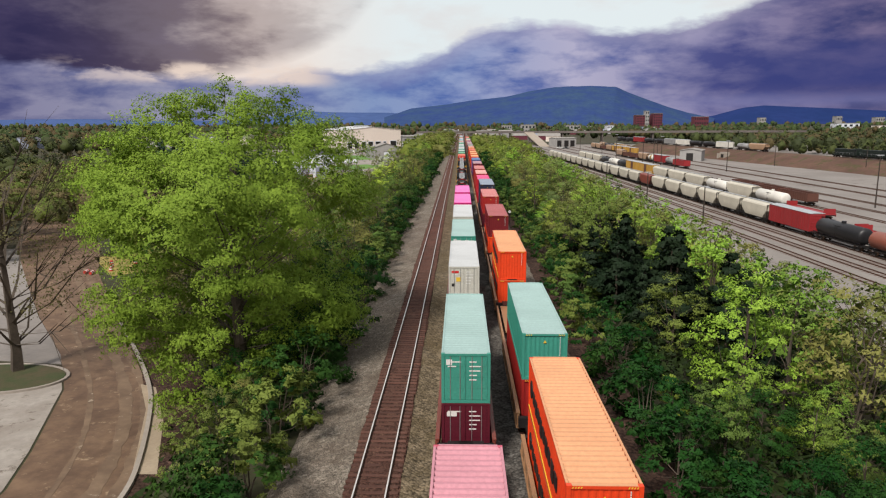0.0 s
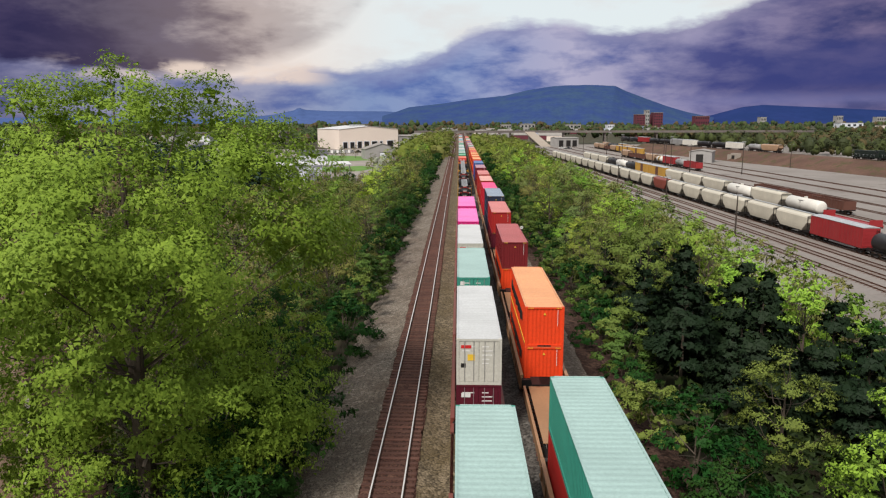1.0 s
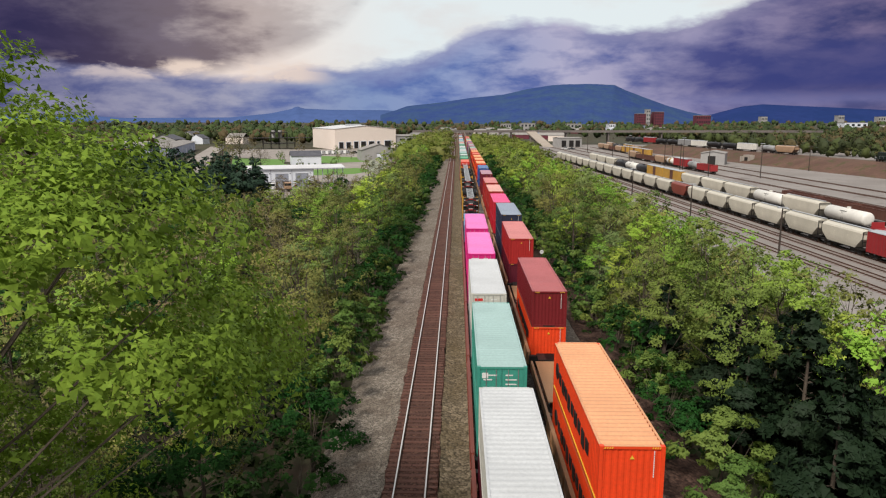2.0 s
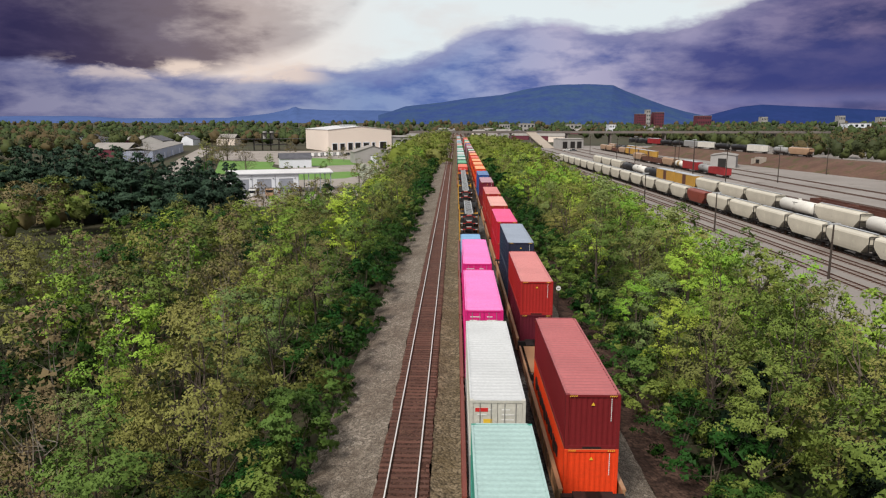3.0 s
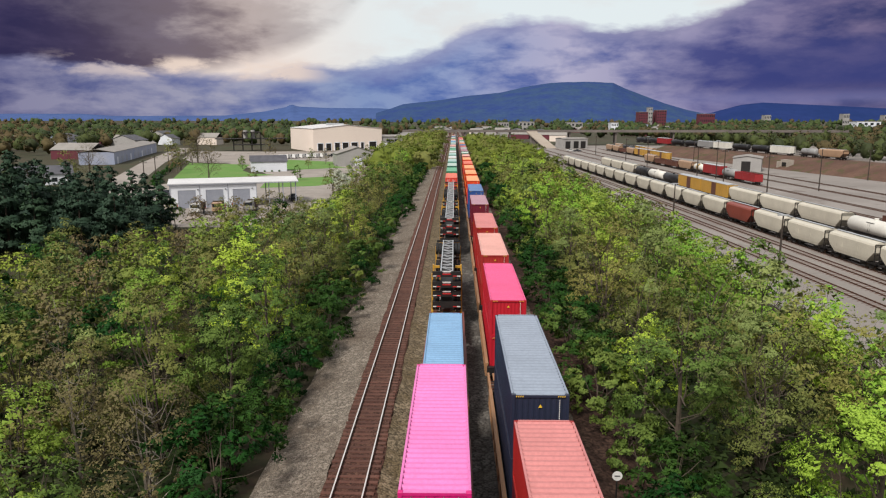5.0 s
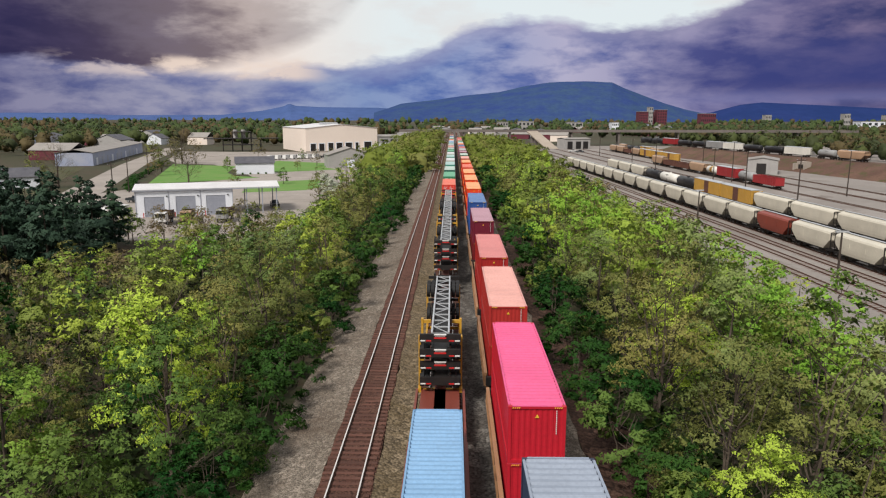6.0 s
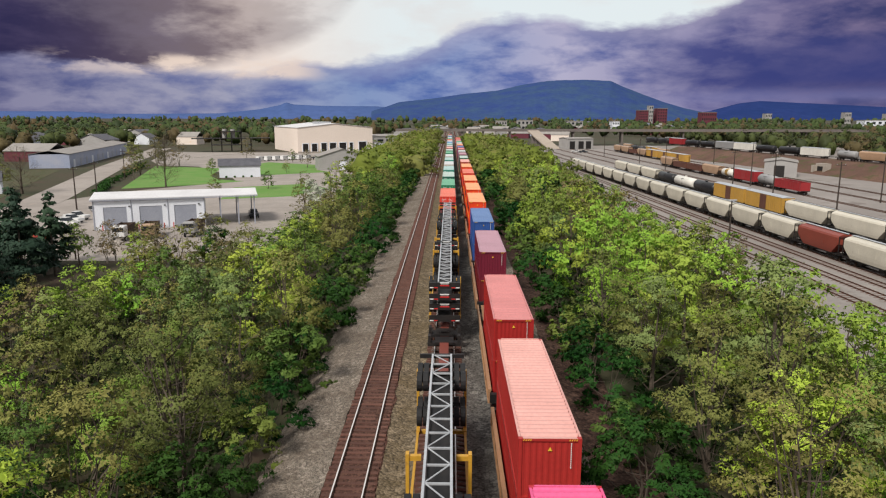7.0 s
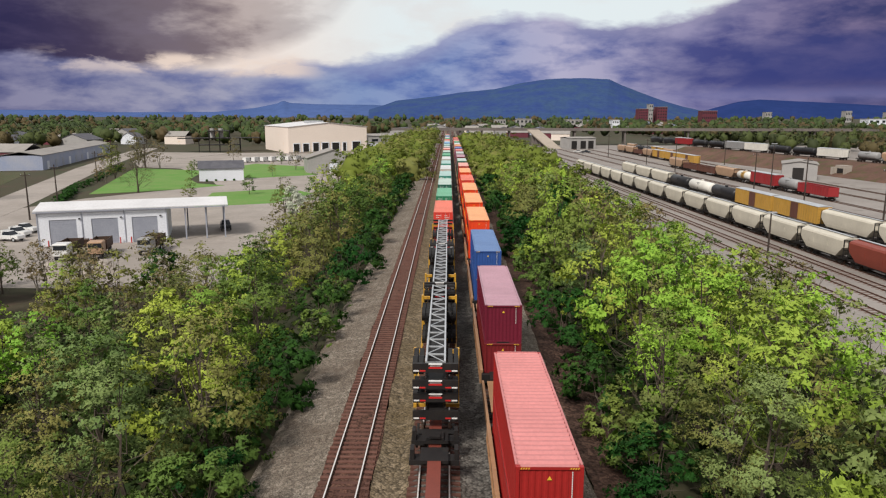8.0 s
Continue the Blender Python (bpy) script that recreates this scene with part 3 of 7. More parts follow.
def well_car(name, body, label, L=12.6, pitch=16.0, group=""):
    """A well car unit whose well starts at y = 0."""
    top = empty(name)
    tagged(top, label, "rail car", group)
    for s in (-1, 1):
        x = s * 1.42
        bm = boxes((x - 0.06, x + 0.06, -0.3, L + 0.3, 0.35, 1.15), (x - 0.10, x + 0.10, -0.3, L + 0.3, 1.10, 1.20), (x - 0.12, x + 0.12, -0.3, L + 0.3, 0.28, 0.38))
        for i in range(9):
            y = 0.4 + i * (L - 0.8) / 8
            add_box(bm, x + (0.06 if s > 0 else -0.13), x + (0.13 if s > 0 else -0.06), y - 0.05, y + 0.05, 0.38, 1.10)
        part("side_sill", bm, body, top)
    part("well_floor", boxes((-0.3, 0.3, 0.1, L - 0.1, 0.17, 0.24), *[(-1.36, 1.36, y - 0.2, y + 0.2, 0.20, 0.27) for y in (0.3, 3.3, L / 2, L - 3.3, L - 0.3)]), body, top)
    g = (pitch - L) / 2
    for y0, y1 in ((-g + 0.05, -0.3), (L + 0.3, L + g - 0.05)):
        part("end_platform", boxes((-1.42, 1.42, y0 if y0 > 0 else y1 - 0.35, y0 + 0.35 if y0 > 0 else y1, 0.45, 1.0), (-0.35, 0.35, y0, y1, 0.75, 1.1), (-0.9, 0.9, y0, y1, 1.02, 1.10)), M["black"], top, "dark end platform and deck")
    bogie(top, L + g)
    return top


BODY_TAN = paint("tan_car_body", (0.36, 0.20, 0.105), at=0.60)
BODY_RED = paint("brown_red_car_body", (0.20, 0.05, 0.035), at=0.66)
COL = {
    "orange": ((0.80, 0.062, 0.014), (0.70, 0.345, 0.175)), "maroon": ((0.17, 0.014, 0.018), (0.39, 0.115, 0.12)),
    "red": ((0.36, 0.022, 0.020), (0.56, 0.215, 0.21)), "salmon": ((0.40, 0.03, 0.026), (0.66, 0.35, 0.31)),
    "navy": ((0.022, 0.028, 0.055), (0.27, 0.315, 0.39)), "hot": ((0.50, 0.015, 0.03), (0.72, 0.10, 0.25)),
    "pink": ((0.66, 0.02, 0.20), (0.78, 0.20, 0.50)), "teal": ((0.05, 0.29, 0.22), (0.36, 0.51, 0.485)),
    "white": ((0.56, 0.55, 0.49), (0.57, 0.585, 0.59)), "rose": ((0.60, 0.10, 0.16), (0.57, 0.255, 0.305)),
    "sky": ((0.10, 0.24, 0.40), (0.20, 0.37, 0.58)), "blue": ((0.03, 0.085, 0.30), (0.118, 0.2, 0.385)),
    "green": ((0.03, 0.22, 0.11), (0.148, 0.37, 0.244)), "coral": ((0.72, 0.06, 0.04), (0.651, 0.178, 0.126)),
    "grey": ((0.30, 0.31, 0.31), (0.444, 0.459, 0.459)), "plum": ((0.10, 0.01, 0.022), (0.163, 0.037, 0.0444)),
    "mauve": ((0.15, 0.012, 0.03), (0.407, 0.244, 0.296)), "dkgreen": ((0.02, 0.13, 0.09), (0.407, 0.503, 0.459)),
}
WORDS = {"orange": "bright orange", "maroon": "dark maroon", "red": "brick red", "salmon": "faded red with a salmon roof", "navy": "dark navy with a grey roof",
         "hot": "red with a hot pink faded roof", "pink": "vivid magenta pink", "teal": "sea green with a pale aqua roof", "white": "dirty off-white steel", "rose": "rose pink",
         "sky": "light blue", "blue": "deep blue", "green": "mid green", "coral": "coral red", "grey": "light grey", "plum": "dark plum red", "mauve": "maroon with a mauve roof", "dkgreen": "dark green with a pale roof"}
PROTO = {}


def decals(c, key, H, L, doors):
    """Plain shapes where firms' marks stand."""
    w = 1.22
    if key == "orange":
        for i in range(9):
            y, dz = 2.2 + i * 0.92, (0.0, 0.18, 0.0, 0.1)[i % 4]
            part("side_mark", box(-w - 0.012, -w + 0.03, y, y + 0.55, H * 0.42 - dz, H * 0.42 + 0.55), M["black"], c, "plain black lettering block")
        part("side_disc", cyl((-w - 0.012, 10.9, H * 0.55), (-w + 0.03, 10.9, H * 0.55), 0.42, 14), M["black"], c, "plain black disc")
        part("side_stripe", box(-w - 0.008, -w + 0.03, 0.2, L - 0.2, 0.17, 0.23), M["warn"], c, "pale orange side stripe")
    elif doors and key == "pink":
        for i in range(3):
            x = -0.95 + 0.24 * i
            part("door_mark", boxes((x, x + 0.20, 0.006, 0.014, 1.55, 1.60), (x, x + 0.05, 0.006, 0.014, 1.60, 1.80), (x, x + 0.20, 0.006, 0.014, 1.80, 1.85)), M["white"], c, "plain white door mark")
    elif doors and key == "white":
        part("door_mark", box(-0.98, -0.42, 0.006, 0.014, 2.06, 2.24), M["tape_red"], c, "plain red door mark")
        part("placard", box(-0.62, -0.24, 0.005, 0.013, 1.38, 1.72), M["warn"], c, "yellow placard")
        part("placard", box(-0.98, -0.72, 0.005, 0.013, 0.98, 1.22), M["black"], c, "black placard")
    elif doors and key == "plum":
        part("door_mark", box(-0.95, -0.45, 0.006, 0.014, 1.9, 2.12), M["white"], c, "plain white door mark")
    elif doors and key == "teal":
        part("placard", box(-0.98, -0.68, 0.006, 0.014, 2.0, 2.28), M["white"], c, "white placard")
    elif doors and key == "coral":
        part("door_mark", cyl((-0.1, 0.004, 1.3), (-0.1, 0.02, 1.3), 0.26, 16), M["white"], c, "plain white disc")


M["tape_red"] = surface("red_sign_paint", (0.65, 0.03, 0.03), None, 0.5, 0, 2, 10, 0.0)


def put_container(key, x, y, z, L=12.19, H=2.59, doors=True, group=""):
    k = (key, L, H, doors)
    m = pose(x, y, z)
    if k in PROTO:
        return copy_thing(PROTO[k], m)
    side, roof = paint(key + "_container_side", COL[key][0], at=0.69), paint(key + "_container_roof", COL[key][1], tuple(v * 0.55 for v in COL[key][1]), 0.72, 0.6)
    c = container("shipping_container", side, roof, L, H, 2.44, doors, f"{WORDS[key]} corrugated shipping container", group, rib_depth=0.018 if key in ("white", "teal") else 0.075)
    decals(c, key, H, L, doors)
    c.matrix_basis = m
    PROTO[k] = c
    return c



def train(x, base, cars, body, label, group, doors):
    """cars: (start of the well, lower colour, upper colour, heights)."""
    car = None
    for i, (o, low, high, hl, hh) in enumerate(cars):
        y = base + o
        m = pose(x, y - 0.2, 0)
        if car is None:
            car = well_car("well_car", body, label, 12.6, 16.0, "well cars of the " + group)
            car.matrix_basis = m
            this = car
        else:
            this = copy_thing(car, m)
        reach = cars[i + 1][0] - o if i + 1 < len(cars) else 16.0
        if 17.5 < reach < 30:
            y0, y1 = 14.6, reach - 2.0
            part("long_deck", boxes((-0.40, 0.40, y0, y1, 0.72, 1.06), (-1.15, 1.15, y0, y1, 1.061, 1.12), (-1.48, -1.34, 13.0, y1, 0.62, 1.16), (1.34, 1.48, 13.0, y1, 0.62, 1.16)), body, this, "dusty end deck between two wells")
        if low:
            put_container(low, x, y, 0.28, H=hl, doors=doors, group="containers of the " + group)
        if high:
            put_container(high, x, y, 0.28 + hl + 0.02, H=hh, doors=doors, group="containers of the " + group)


S, T = 2.59, 2.9
RIGHT = [(-63.5, "orange", "orange", S, S), (-47.6, "red", "teal", S, S), (-23.5, "orange", "orange", S, S), (0.0, "orange", "maroon", S, S), (21.9, "plum", "red", S, S), (35.2, "navy", "navy", T, T), (53.0, "hot", "hot", S, S),
         (68.6, "red", "salmon", S, S), (84.4, "red", "red", S, S), (105.6, "maroon", "mauve", S, S), (123.9, "blue", "blue", S, S), (142.7, "orange", "orange", S, S), (159.5, "orange", "orange", S, S),
         (176.0, "orange", "orange", S, S), (193.0, "orange", "coral", S, S), (211.0, "red", "orange", S, S), (229.0, "red", "salmon", S, S), (247.0, "green", "dkgreen", S, S), (265.0, "plum", "mauve", S, S)]
RIGHT += [(283.0 + 17.5 * i, a, b, S, S) for i, (a, b) in enumerate((("grey", "grey"), ("red", "red"), ("blue", "blue"), ("orange", "orange"), ("grey", "white"), ("green", "green"), ("red", "salmon"), ("plum", "red"), ("orange", "coral")))]
train(TRACKS[2], 84.6, RIGHT, BODY_TAN, "tan well car of a container train, dusty steel sides", "long train", False)
LEFT = [(11.7, "rose", "rose", S, S), (33.7, "plum", "teal", S, S), (54.6, "plum", "white", S, S), (69.4, "teal", "teal", S, S), (83.9, "grey", "white", S, S), (98.4, "pink", "pink", S, S), (113.0, "pink", "pink", S, S), (130.3, "sky", None, T, T)]
LEFT += [(234.0 + 17.6 * i, a, b, S, S) for i, (a, b) in enumerate((("coral", "coral"), ("green", "green"), ("green", "dkgreen"), ("green", "teal"), ("green", "white"), ("dkgreen", "teal"), ("grey", "white"), ("green", "green"),
         ("green", "dkgreen"), ("red", "salmon"), ("grey", "grey"), ("green", "teal"), ("blue", "sky"), ("green", "white"), ("red", "coral"), ("green", "green"), ("grey", "white"), ("blue", "blue"), ("green", "dkgreen"), ("red", "red")))]
train(TRACKS[1], 0.0, LEFT, BODY_RED, "brown-red well car of the standing train", "standing train", True)

# ---- trees ----


def tube(verts, faces, pts, radii, n=6):
    base = len(verts)
    for p, r in zip(pts, radii):
        for i in range(n):
            a = 6.28319 * i / n
            verts.append((p[0] + r * math.cos(a), p[1] + r * math.sin(a), p[2]))
    for k in range(len(pts) - 1):
        for i in range(n):
            a, b = base + k * n + i, base + k * n + (i + 1) % n
            faces.append((a, b, b + n, a + n))


def unit(v):
    return v / (np.linalg.norm(v, axis=1)[:, None] + 1e-9)


def leaf_cloud(rng, centres, radii, count, size, flat=0.75, droop=0.0, sub=7, core=0.09, ragged=0.45, lift=0.5, facing=None):
    """Small pointed leaf sprays on sub-clumps of many clumps, over a core of larger inner leaves.
    facing: the way out of the crown at each clump. Returns vertices, faces and soft normals."""
    n = len(centres)
    if facing is None:
        facing = np.tile(np.array((0.0, 0.0, 1.0)), (n, 1))
    own = np.repeat(np.arange(n), sub)
    d = unit(rng.normal(size=(n * sub, 3)) + facing[own] * 0.9)
    d[:, 2] = np.where(d[:, 2] < -0.35, -d[:, 2], d[:, 2])
    sc = centres[own] + d * (radii[own] * (0.55 + 0.45 * rng.random(n * sub)))[:, None] * np.array((1, 1, flat))
    sr = radii[own] * (0.28 + 0.24 * rng.random(n * sub))
    share = sr ** 2
    which = rng.choice(n * sub, count, p=share / np.sum(share))
    e = unit(rng.normal(size=(count, 3)) + d[which] * 0.5)
    e[:, 2] = np.where(e[:, 2] < -0.3, -e[:, 2], e[:, 2])
    rad = sr[which] * (0.5 + 0.65 * rng.random(count) ** 0.7)
    pos = sc[which] + e * rad[:, None] * np.array((1, 1, 0.7))
    face = facing[own[which]]
    out = e * 0.8 + d[which] * 0.5
    big = np.ones(count)
    inner = rng.random(count) < core
    pos[inner] = centres[own[which[inner]]] + e[inner] * (radii[own[which[inner]]] * 0.42)[:, None] * np.array((1, 1, flat)) - face[inner] * 0.5 * radii[own[which[inner]]][:, None]
    big[inner] = 1.9
    pos[:, 2] -= droop * rng.random(count) ** 2
    nrm = unit(out * 0.5 + face * 0.6 + rng.normal(size=(count, 3)) * (ragged + 0.1) + np.array((0, 0, lift * 0.4)))
    soft = unit(face * 0.75 + d[which] * 0.40 + e * 0.32 + rng.normal(size=(count, 3)) * 0.16 + np.array((0, 0, 0.04)))
    nrm *= np.where(np.sum(nrm * soft, axis=1) < 0, -1.0, 1.0)[:, None]
    u = unit(np.cross(nrm, rng.normal(size=(count, 3))))
    v = np.cross(nrm, u)
    s = (size * big * (0.6 + 0.8 * rng.random(count)))[:, None]
    tri = np.stack((pos - u * s, pos + u * s * 0.8 - v * s * 0.62, pos + u * s * 0.8 + v * s * 0.62), 1).reshape(-1, 3)
    return tri, np.arange(count * 3).reshape(-1, 3), np.repeat(soft, 3, axis=0)


def mesh_np(name, verts, faces, material, normals=None):
    me = bpy.data.meshes.new(name)
    n = len(faces)
    k = faces.shape[1]
    me.vertices.add(len(verts))
    me.vertices.foreach_set("co", np.asarray(verts, dtype=np.float32).ravel())
    me.loops.add(n * k)
    me.loops.foreach_set("vertex_index", faces.astype(np.int32).ravel())
    me.polygons.add(n)
    me.polygons.foreach_set("loop_start", np.arange(0, n * k, k, dtype=np.int32))
    me.update(calc_edges=True)
    me.materials.append(material)
    if normals is not None:
        me.polygons.foreach_set("use_smooth", np.ones(n, dtype=bool))
        me.normals_split_custom_set_from_vertices(normals.tolist())
    return me


def lobed(rng, lobes, sizes, hub, scale, clumps):
    """Clumps over the outer faces of the rounded lobes of a crown, with the way out at each."""
    c, rad, face = [], [], []
    share = sizes ** 2 / np.sum(sizes ** 2)
    for q, s, k in zip(lobes, sizes, share):
        out = (q - hub) / scale
        out /= np.linalg.norm(out) + 1e-6
        for _ in range(max(3, int(clumps * k))):
            d = rng.normal(size=3) + out * 0.75 + np.array((0, 0, 0.35))
            d /= np.linalg.norm(d)
            p = q + d * s * rng.uniform(0.62, 0.92)
            if any(np.linalg.norm(p - o) < 0.55 * z for o, z in zip(lobes, sizes) if o is not q):
                continue
            g = (p - hub) / scale
            c.append(p)
            rad.append(s * rng.uniform(0.30, 0.52))
            face.append(d * 0.6 + 0.9 * g / (np.linalg.norm(g) + 1e-6))
    return np.array(c), np.array(rad), unit(np.array(face))


def tree(name, label, seed, height, radius, bare, leaf, leaves, size, bark="bark", lobes=9, clumps=70, stems=1, category="tree", twigs=1, slim=1.0, airy=0.0):
    """A tree at the origin: tapered trunk, limbs, and a crown of rounded lobes of leaf sprays.
    bare: the share of the height without crown; slim: how far the crown narrows upwards; airy: thinness of the leaf."""
    rng = np.random.default_rng(seed)
    top = empty(name)
    tagged(top, label, category)
    lo = height * bare
    hub = np.array((0, 0, lo + 0.42 * (height - lo)))
    scale = np.array((radius, radius, 0.55 * (height - lo)))
    q, sz = [np.array((rng.normal() * 0.1 * radius, rng.normal() * 0.1 * radius, height - 0.40 * radius))], [0.42 * radius]
    for i in range(lobes):
        a = 2.4 * i + rng.uniform(-0.4, 0.4)
        k = (i + 0.5) / lobes
        z = lo + (height - lo) * (0.20 + 0.62 * k) + rng.normal() * 0.03 * height
        reach = radius * (0.62 - 0.34 * slim * k) * rng.uniform(0.85, 1.15)
        q.append(np.array((reach * math.cos(a), reach * math.sin(a), z)))
        sz.append(radius * rng.uniform(0.36, 0.56) * (1.0 - 0.22 * k))
    c, rad, face = lobed(rng, np.array(q), np.array(sz), hub, scale, clumps)
    # a few sprays stand out of the outline
    pick = rng.choice(len(c), max(2, len(c) // 7), replace=False)
    c[pick] += face[pick] * (0.16 * radius * rng.random((len(pick), 1)))
    rad[pick] *= 0.7
    verts, faces = [], []
    tr = 0.015 * height + 0.04 + (0.12 if twigs > 3 else 0)
    lean = rng.normal(size=2) * 0.025 * height
    for s in range(stems):
        off = rng.normal(size=2) * (0.25 * radius if stems > 1 else 0)
        pts = [(lean[0] * k * k + off[0] * k + 0.1 * rng.normal() * (k > 0), lean[1] * k * k + off[1] * k, height * 0.84 * k - 0.4 * (k == 0)) for k in (0, 0.12, 0.3, 0.5, 0.75, 1.0)]
        tube(verts, faces, pts, [tr * q / math.sqrt(stems) for q in (1.35, 1.0, 0.8, 0.58, 0.33, 0.1)], 4)
    step = (4 if airy < 0.3 else 2) if twigs else 6
    for i in range(0, len(c), step if category == "tree" else 5):
        z0 = max(lo * 0.55, min(c[i, 2] - 0.25 * height * (0.4 + rng.random()), height * 0.78))
        k = z0 / (height * 0.84)
        a = np.array((lean[0] * k * k, lean[1] * k * k, z0))
        b = c[i]
        m = (a + b) / 2 + np.array((0, 0, -0.05 * height)) + rng.normal(size=3) * 0.02 * height
        tube(verts, faces, [a, m, b], [tr * 0.34, tr * 0.2, tr * 0.05], 3)
        for _ in range(twigs):
            e = b + face[i] * rad[i] * (0.4 + airy) + rng.normal(size=3) * rad[i] * 0.55
            tube(verts, faces, [m * 0.4 + b * 0.6, e], [tr * 0.10, tr * 0.02], 3)
    raw("trunk", verts, faces, M[bark], top, "branching trunk and limbs")
    v, f, n = leaf_cloud(rng, c, rad * (1 + 0.35 * airy), leaves, size, 0.8, 0.0, 7, 0.13 * (1 - airy), facing=face)
    ob = new("crown", mesh_np("crown", v, f, M[leaf], n))
    ob.parent = top
    return top


def conifer(name, label, seed, height, radius, leaf, leaves, size):
    rng = np.random.default_rng(seed)
    top = empty(name)
    tagged(top, label, "tree")
    tiers = 46
    k = rng.random(tiers) ** 0.8
    ang = rng.random(tiers) * 6.283
    z = height * (0.16 + 0.82 * k)
    reach = radius * (1.05 - k) ** 0.75 * (0.55 + 0.55 * rng.random(tiers))
    c = np.stack((np.cos(ang) * reach * 0.75, np.sin(ang) * reach * 0.75, z), 1)
    rad = np.clip(reach * 0.55, 0.45, None)
    verts, faces = [], []
    tube(verts, faces, [(0, 0, -0.4), (0.05, 0, height * 0.4), (0.0, 0.05, height * 0.98)], [0.018 * height, 0.012 * height, 0.02], 7)
    for i in range(tiers):
        tube(verts, faces, [(0, 0, z[i] - 0.3), tuple(c[i])], [0.05, 0.012], 4)
    raw("trunk", verts, faces, M["bark"], top, "straight tapered trunk")
    face = unit(c - np.array((0, 0, 1.0)) * (c[:, 2:3] - 0.35 * reach[:, None]))
    q, f, n = leaf_cloud(rng, c, rad, leaves, size, 0.45, facing=face)
    ob = new("crown", mesh_np("crown", q, f, M[leaf], n))
    ob.parent = top
    return top


def oak(name, label, seed, shape, leaf, leaves, size):
    """A broad old tree; shape gives (height, crown radius) pairs."""
    rng = np.random.default_rng(seed)
    top = empty(name)
    tagged(top, label, "tree")
    hs, rs = [q[0] for q in shape], [q[1] for q in shape]
    hub, scale = np.array((0, 0, hs[-1] * 0.48)), np.array((max(rs), max(rs), hs[-1] * 0.5))
    c = [np.array(v) for v in ((0.3, 0.2, hs[-1] - 1.9), (2.6, 1.0, hs[-1] - 3.0), (-2.5, 0.6, hs[-1] - 3.2), (0.2, -2.6, hs[-1] - 3.3))]
    rad = [2.2, 2.3, 2.4, 2.4]
    tries = 0
    while len(c) < 84 and tries < 6000:
        tries += 1
        h = rng.uniform(hs[0], hs[-1] - 2.5)
        r = float(np.interp(h, hs, rs))
        a = rng.uniform(0, 6.2832)
        lobe = 1 + 0.10 * math.sin(3 * a + h * 0.5)
        k = rng.uniform(0.64, 0.80) * lobe if rng.random() < 0.8 else rng.uniform(0.25, 0.6)
        q = np.array((r * k * math.cos(a), r * k * math.sin(a), h))
        s = rng.uniform(2.3, 3.5) * (0.8 if h > hs[-1] - 6 else 1.0)
        if all(np.linalg.norm(q - w) > 0.36 * (s + v) for w, v in zip(c, rad)):
            c.append(q)
            rad.append(s)
    c, rad, face = lobed(rng, np.array(c), np.array(rad), hub, scale, 1100)
    H = hs[-1]
    verts, faces = [], []
    tube(verts, faces, [(0, 0, -0.5), (0.1, 0, 1.2), (0.2, 0.1, 4), (0.1, 0.2, H * 0.35), (0.3, 0, H * 0.6), (0.2, 0.1, H * 0.86)], [0.95, 0.62, 0.52, 0.42, 0.26, 0.06], 9)
    for q, s in list(zip(c, rad))[::15]:
        z0 = float(np.clip(q[2] * 0.62 - 0.5 + rng.normal() * 0.5, 3.2, H * 0.74))
        a = np.array((0.2, 0.1, z0))
        m = a * 0.45 + q * 0.55 + np.array((0, 0, -0.5))
        tube(verts, faces, [a, m, q - np.array((0, 0, 0.4))], [0.13, 0.07, 0.02], 4)
        tube(verts, faces, [q - np.array((0, 0, 0.4)), q + rng.normal(size=3) * s * 0.4], [0.03, 0.008], 3)
    raw("trunk", verts, faces, M["bark"], top, "thick branching trunk")
    q, f, n = leaf_cloud(rng, c, rad, leaves, size, 0.75, 0.25, 9, 0.13, facing=face)
    ob = new("crown", mesh_np("crown", q, f, M[leaf], n))
    ob.parent = top
    return top


KIND = {}
HOME = pose(0, 0, 0)


def grow(kind, x, y, scale=1.0, turn=0.0, z=None):
    if z is None:
        z = ground_z(x, y)
    m = pose(x, y, z - 0.1, 0, 0, turn)
    if not KIND[kind][1]:
        KIND[kind][1] = True
        ob = KIND[kind][0]
        ob.scale = (scale,) * 3
        ob.matrix_basis = m @ Matrix.Diagonal((scale, scale, scale, 1))
        return ob
    ob = copy_thing(KIND[kind][0], m)
    ob.scale = (scale,) * 3
    return ob


def kinds(spec):
    for key, ob in spec.items():
        KIND[key] = [ob, False]


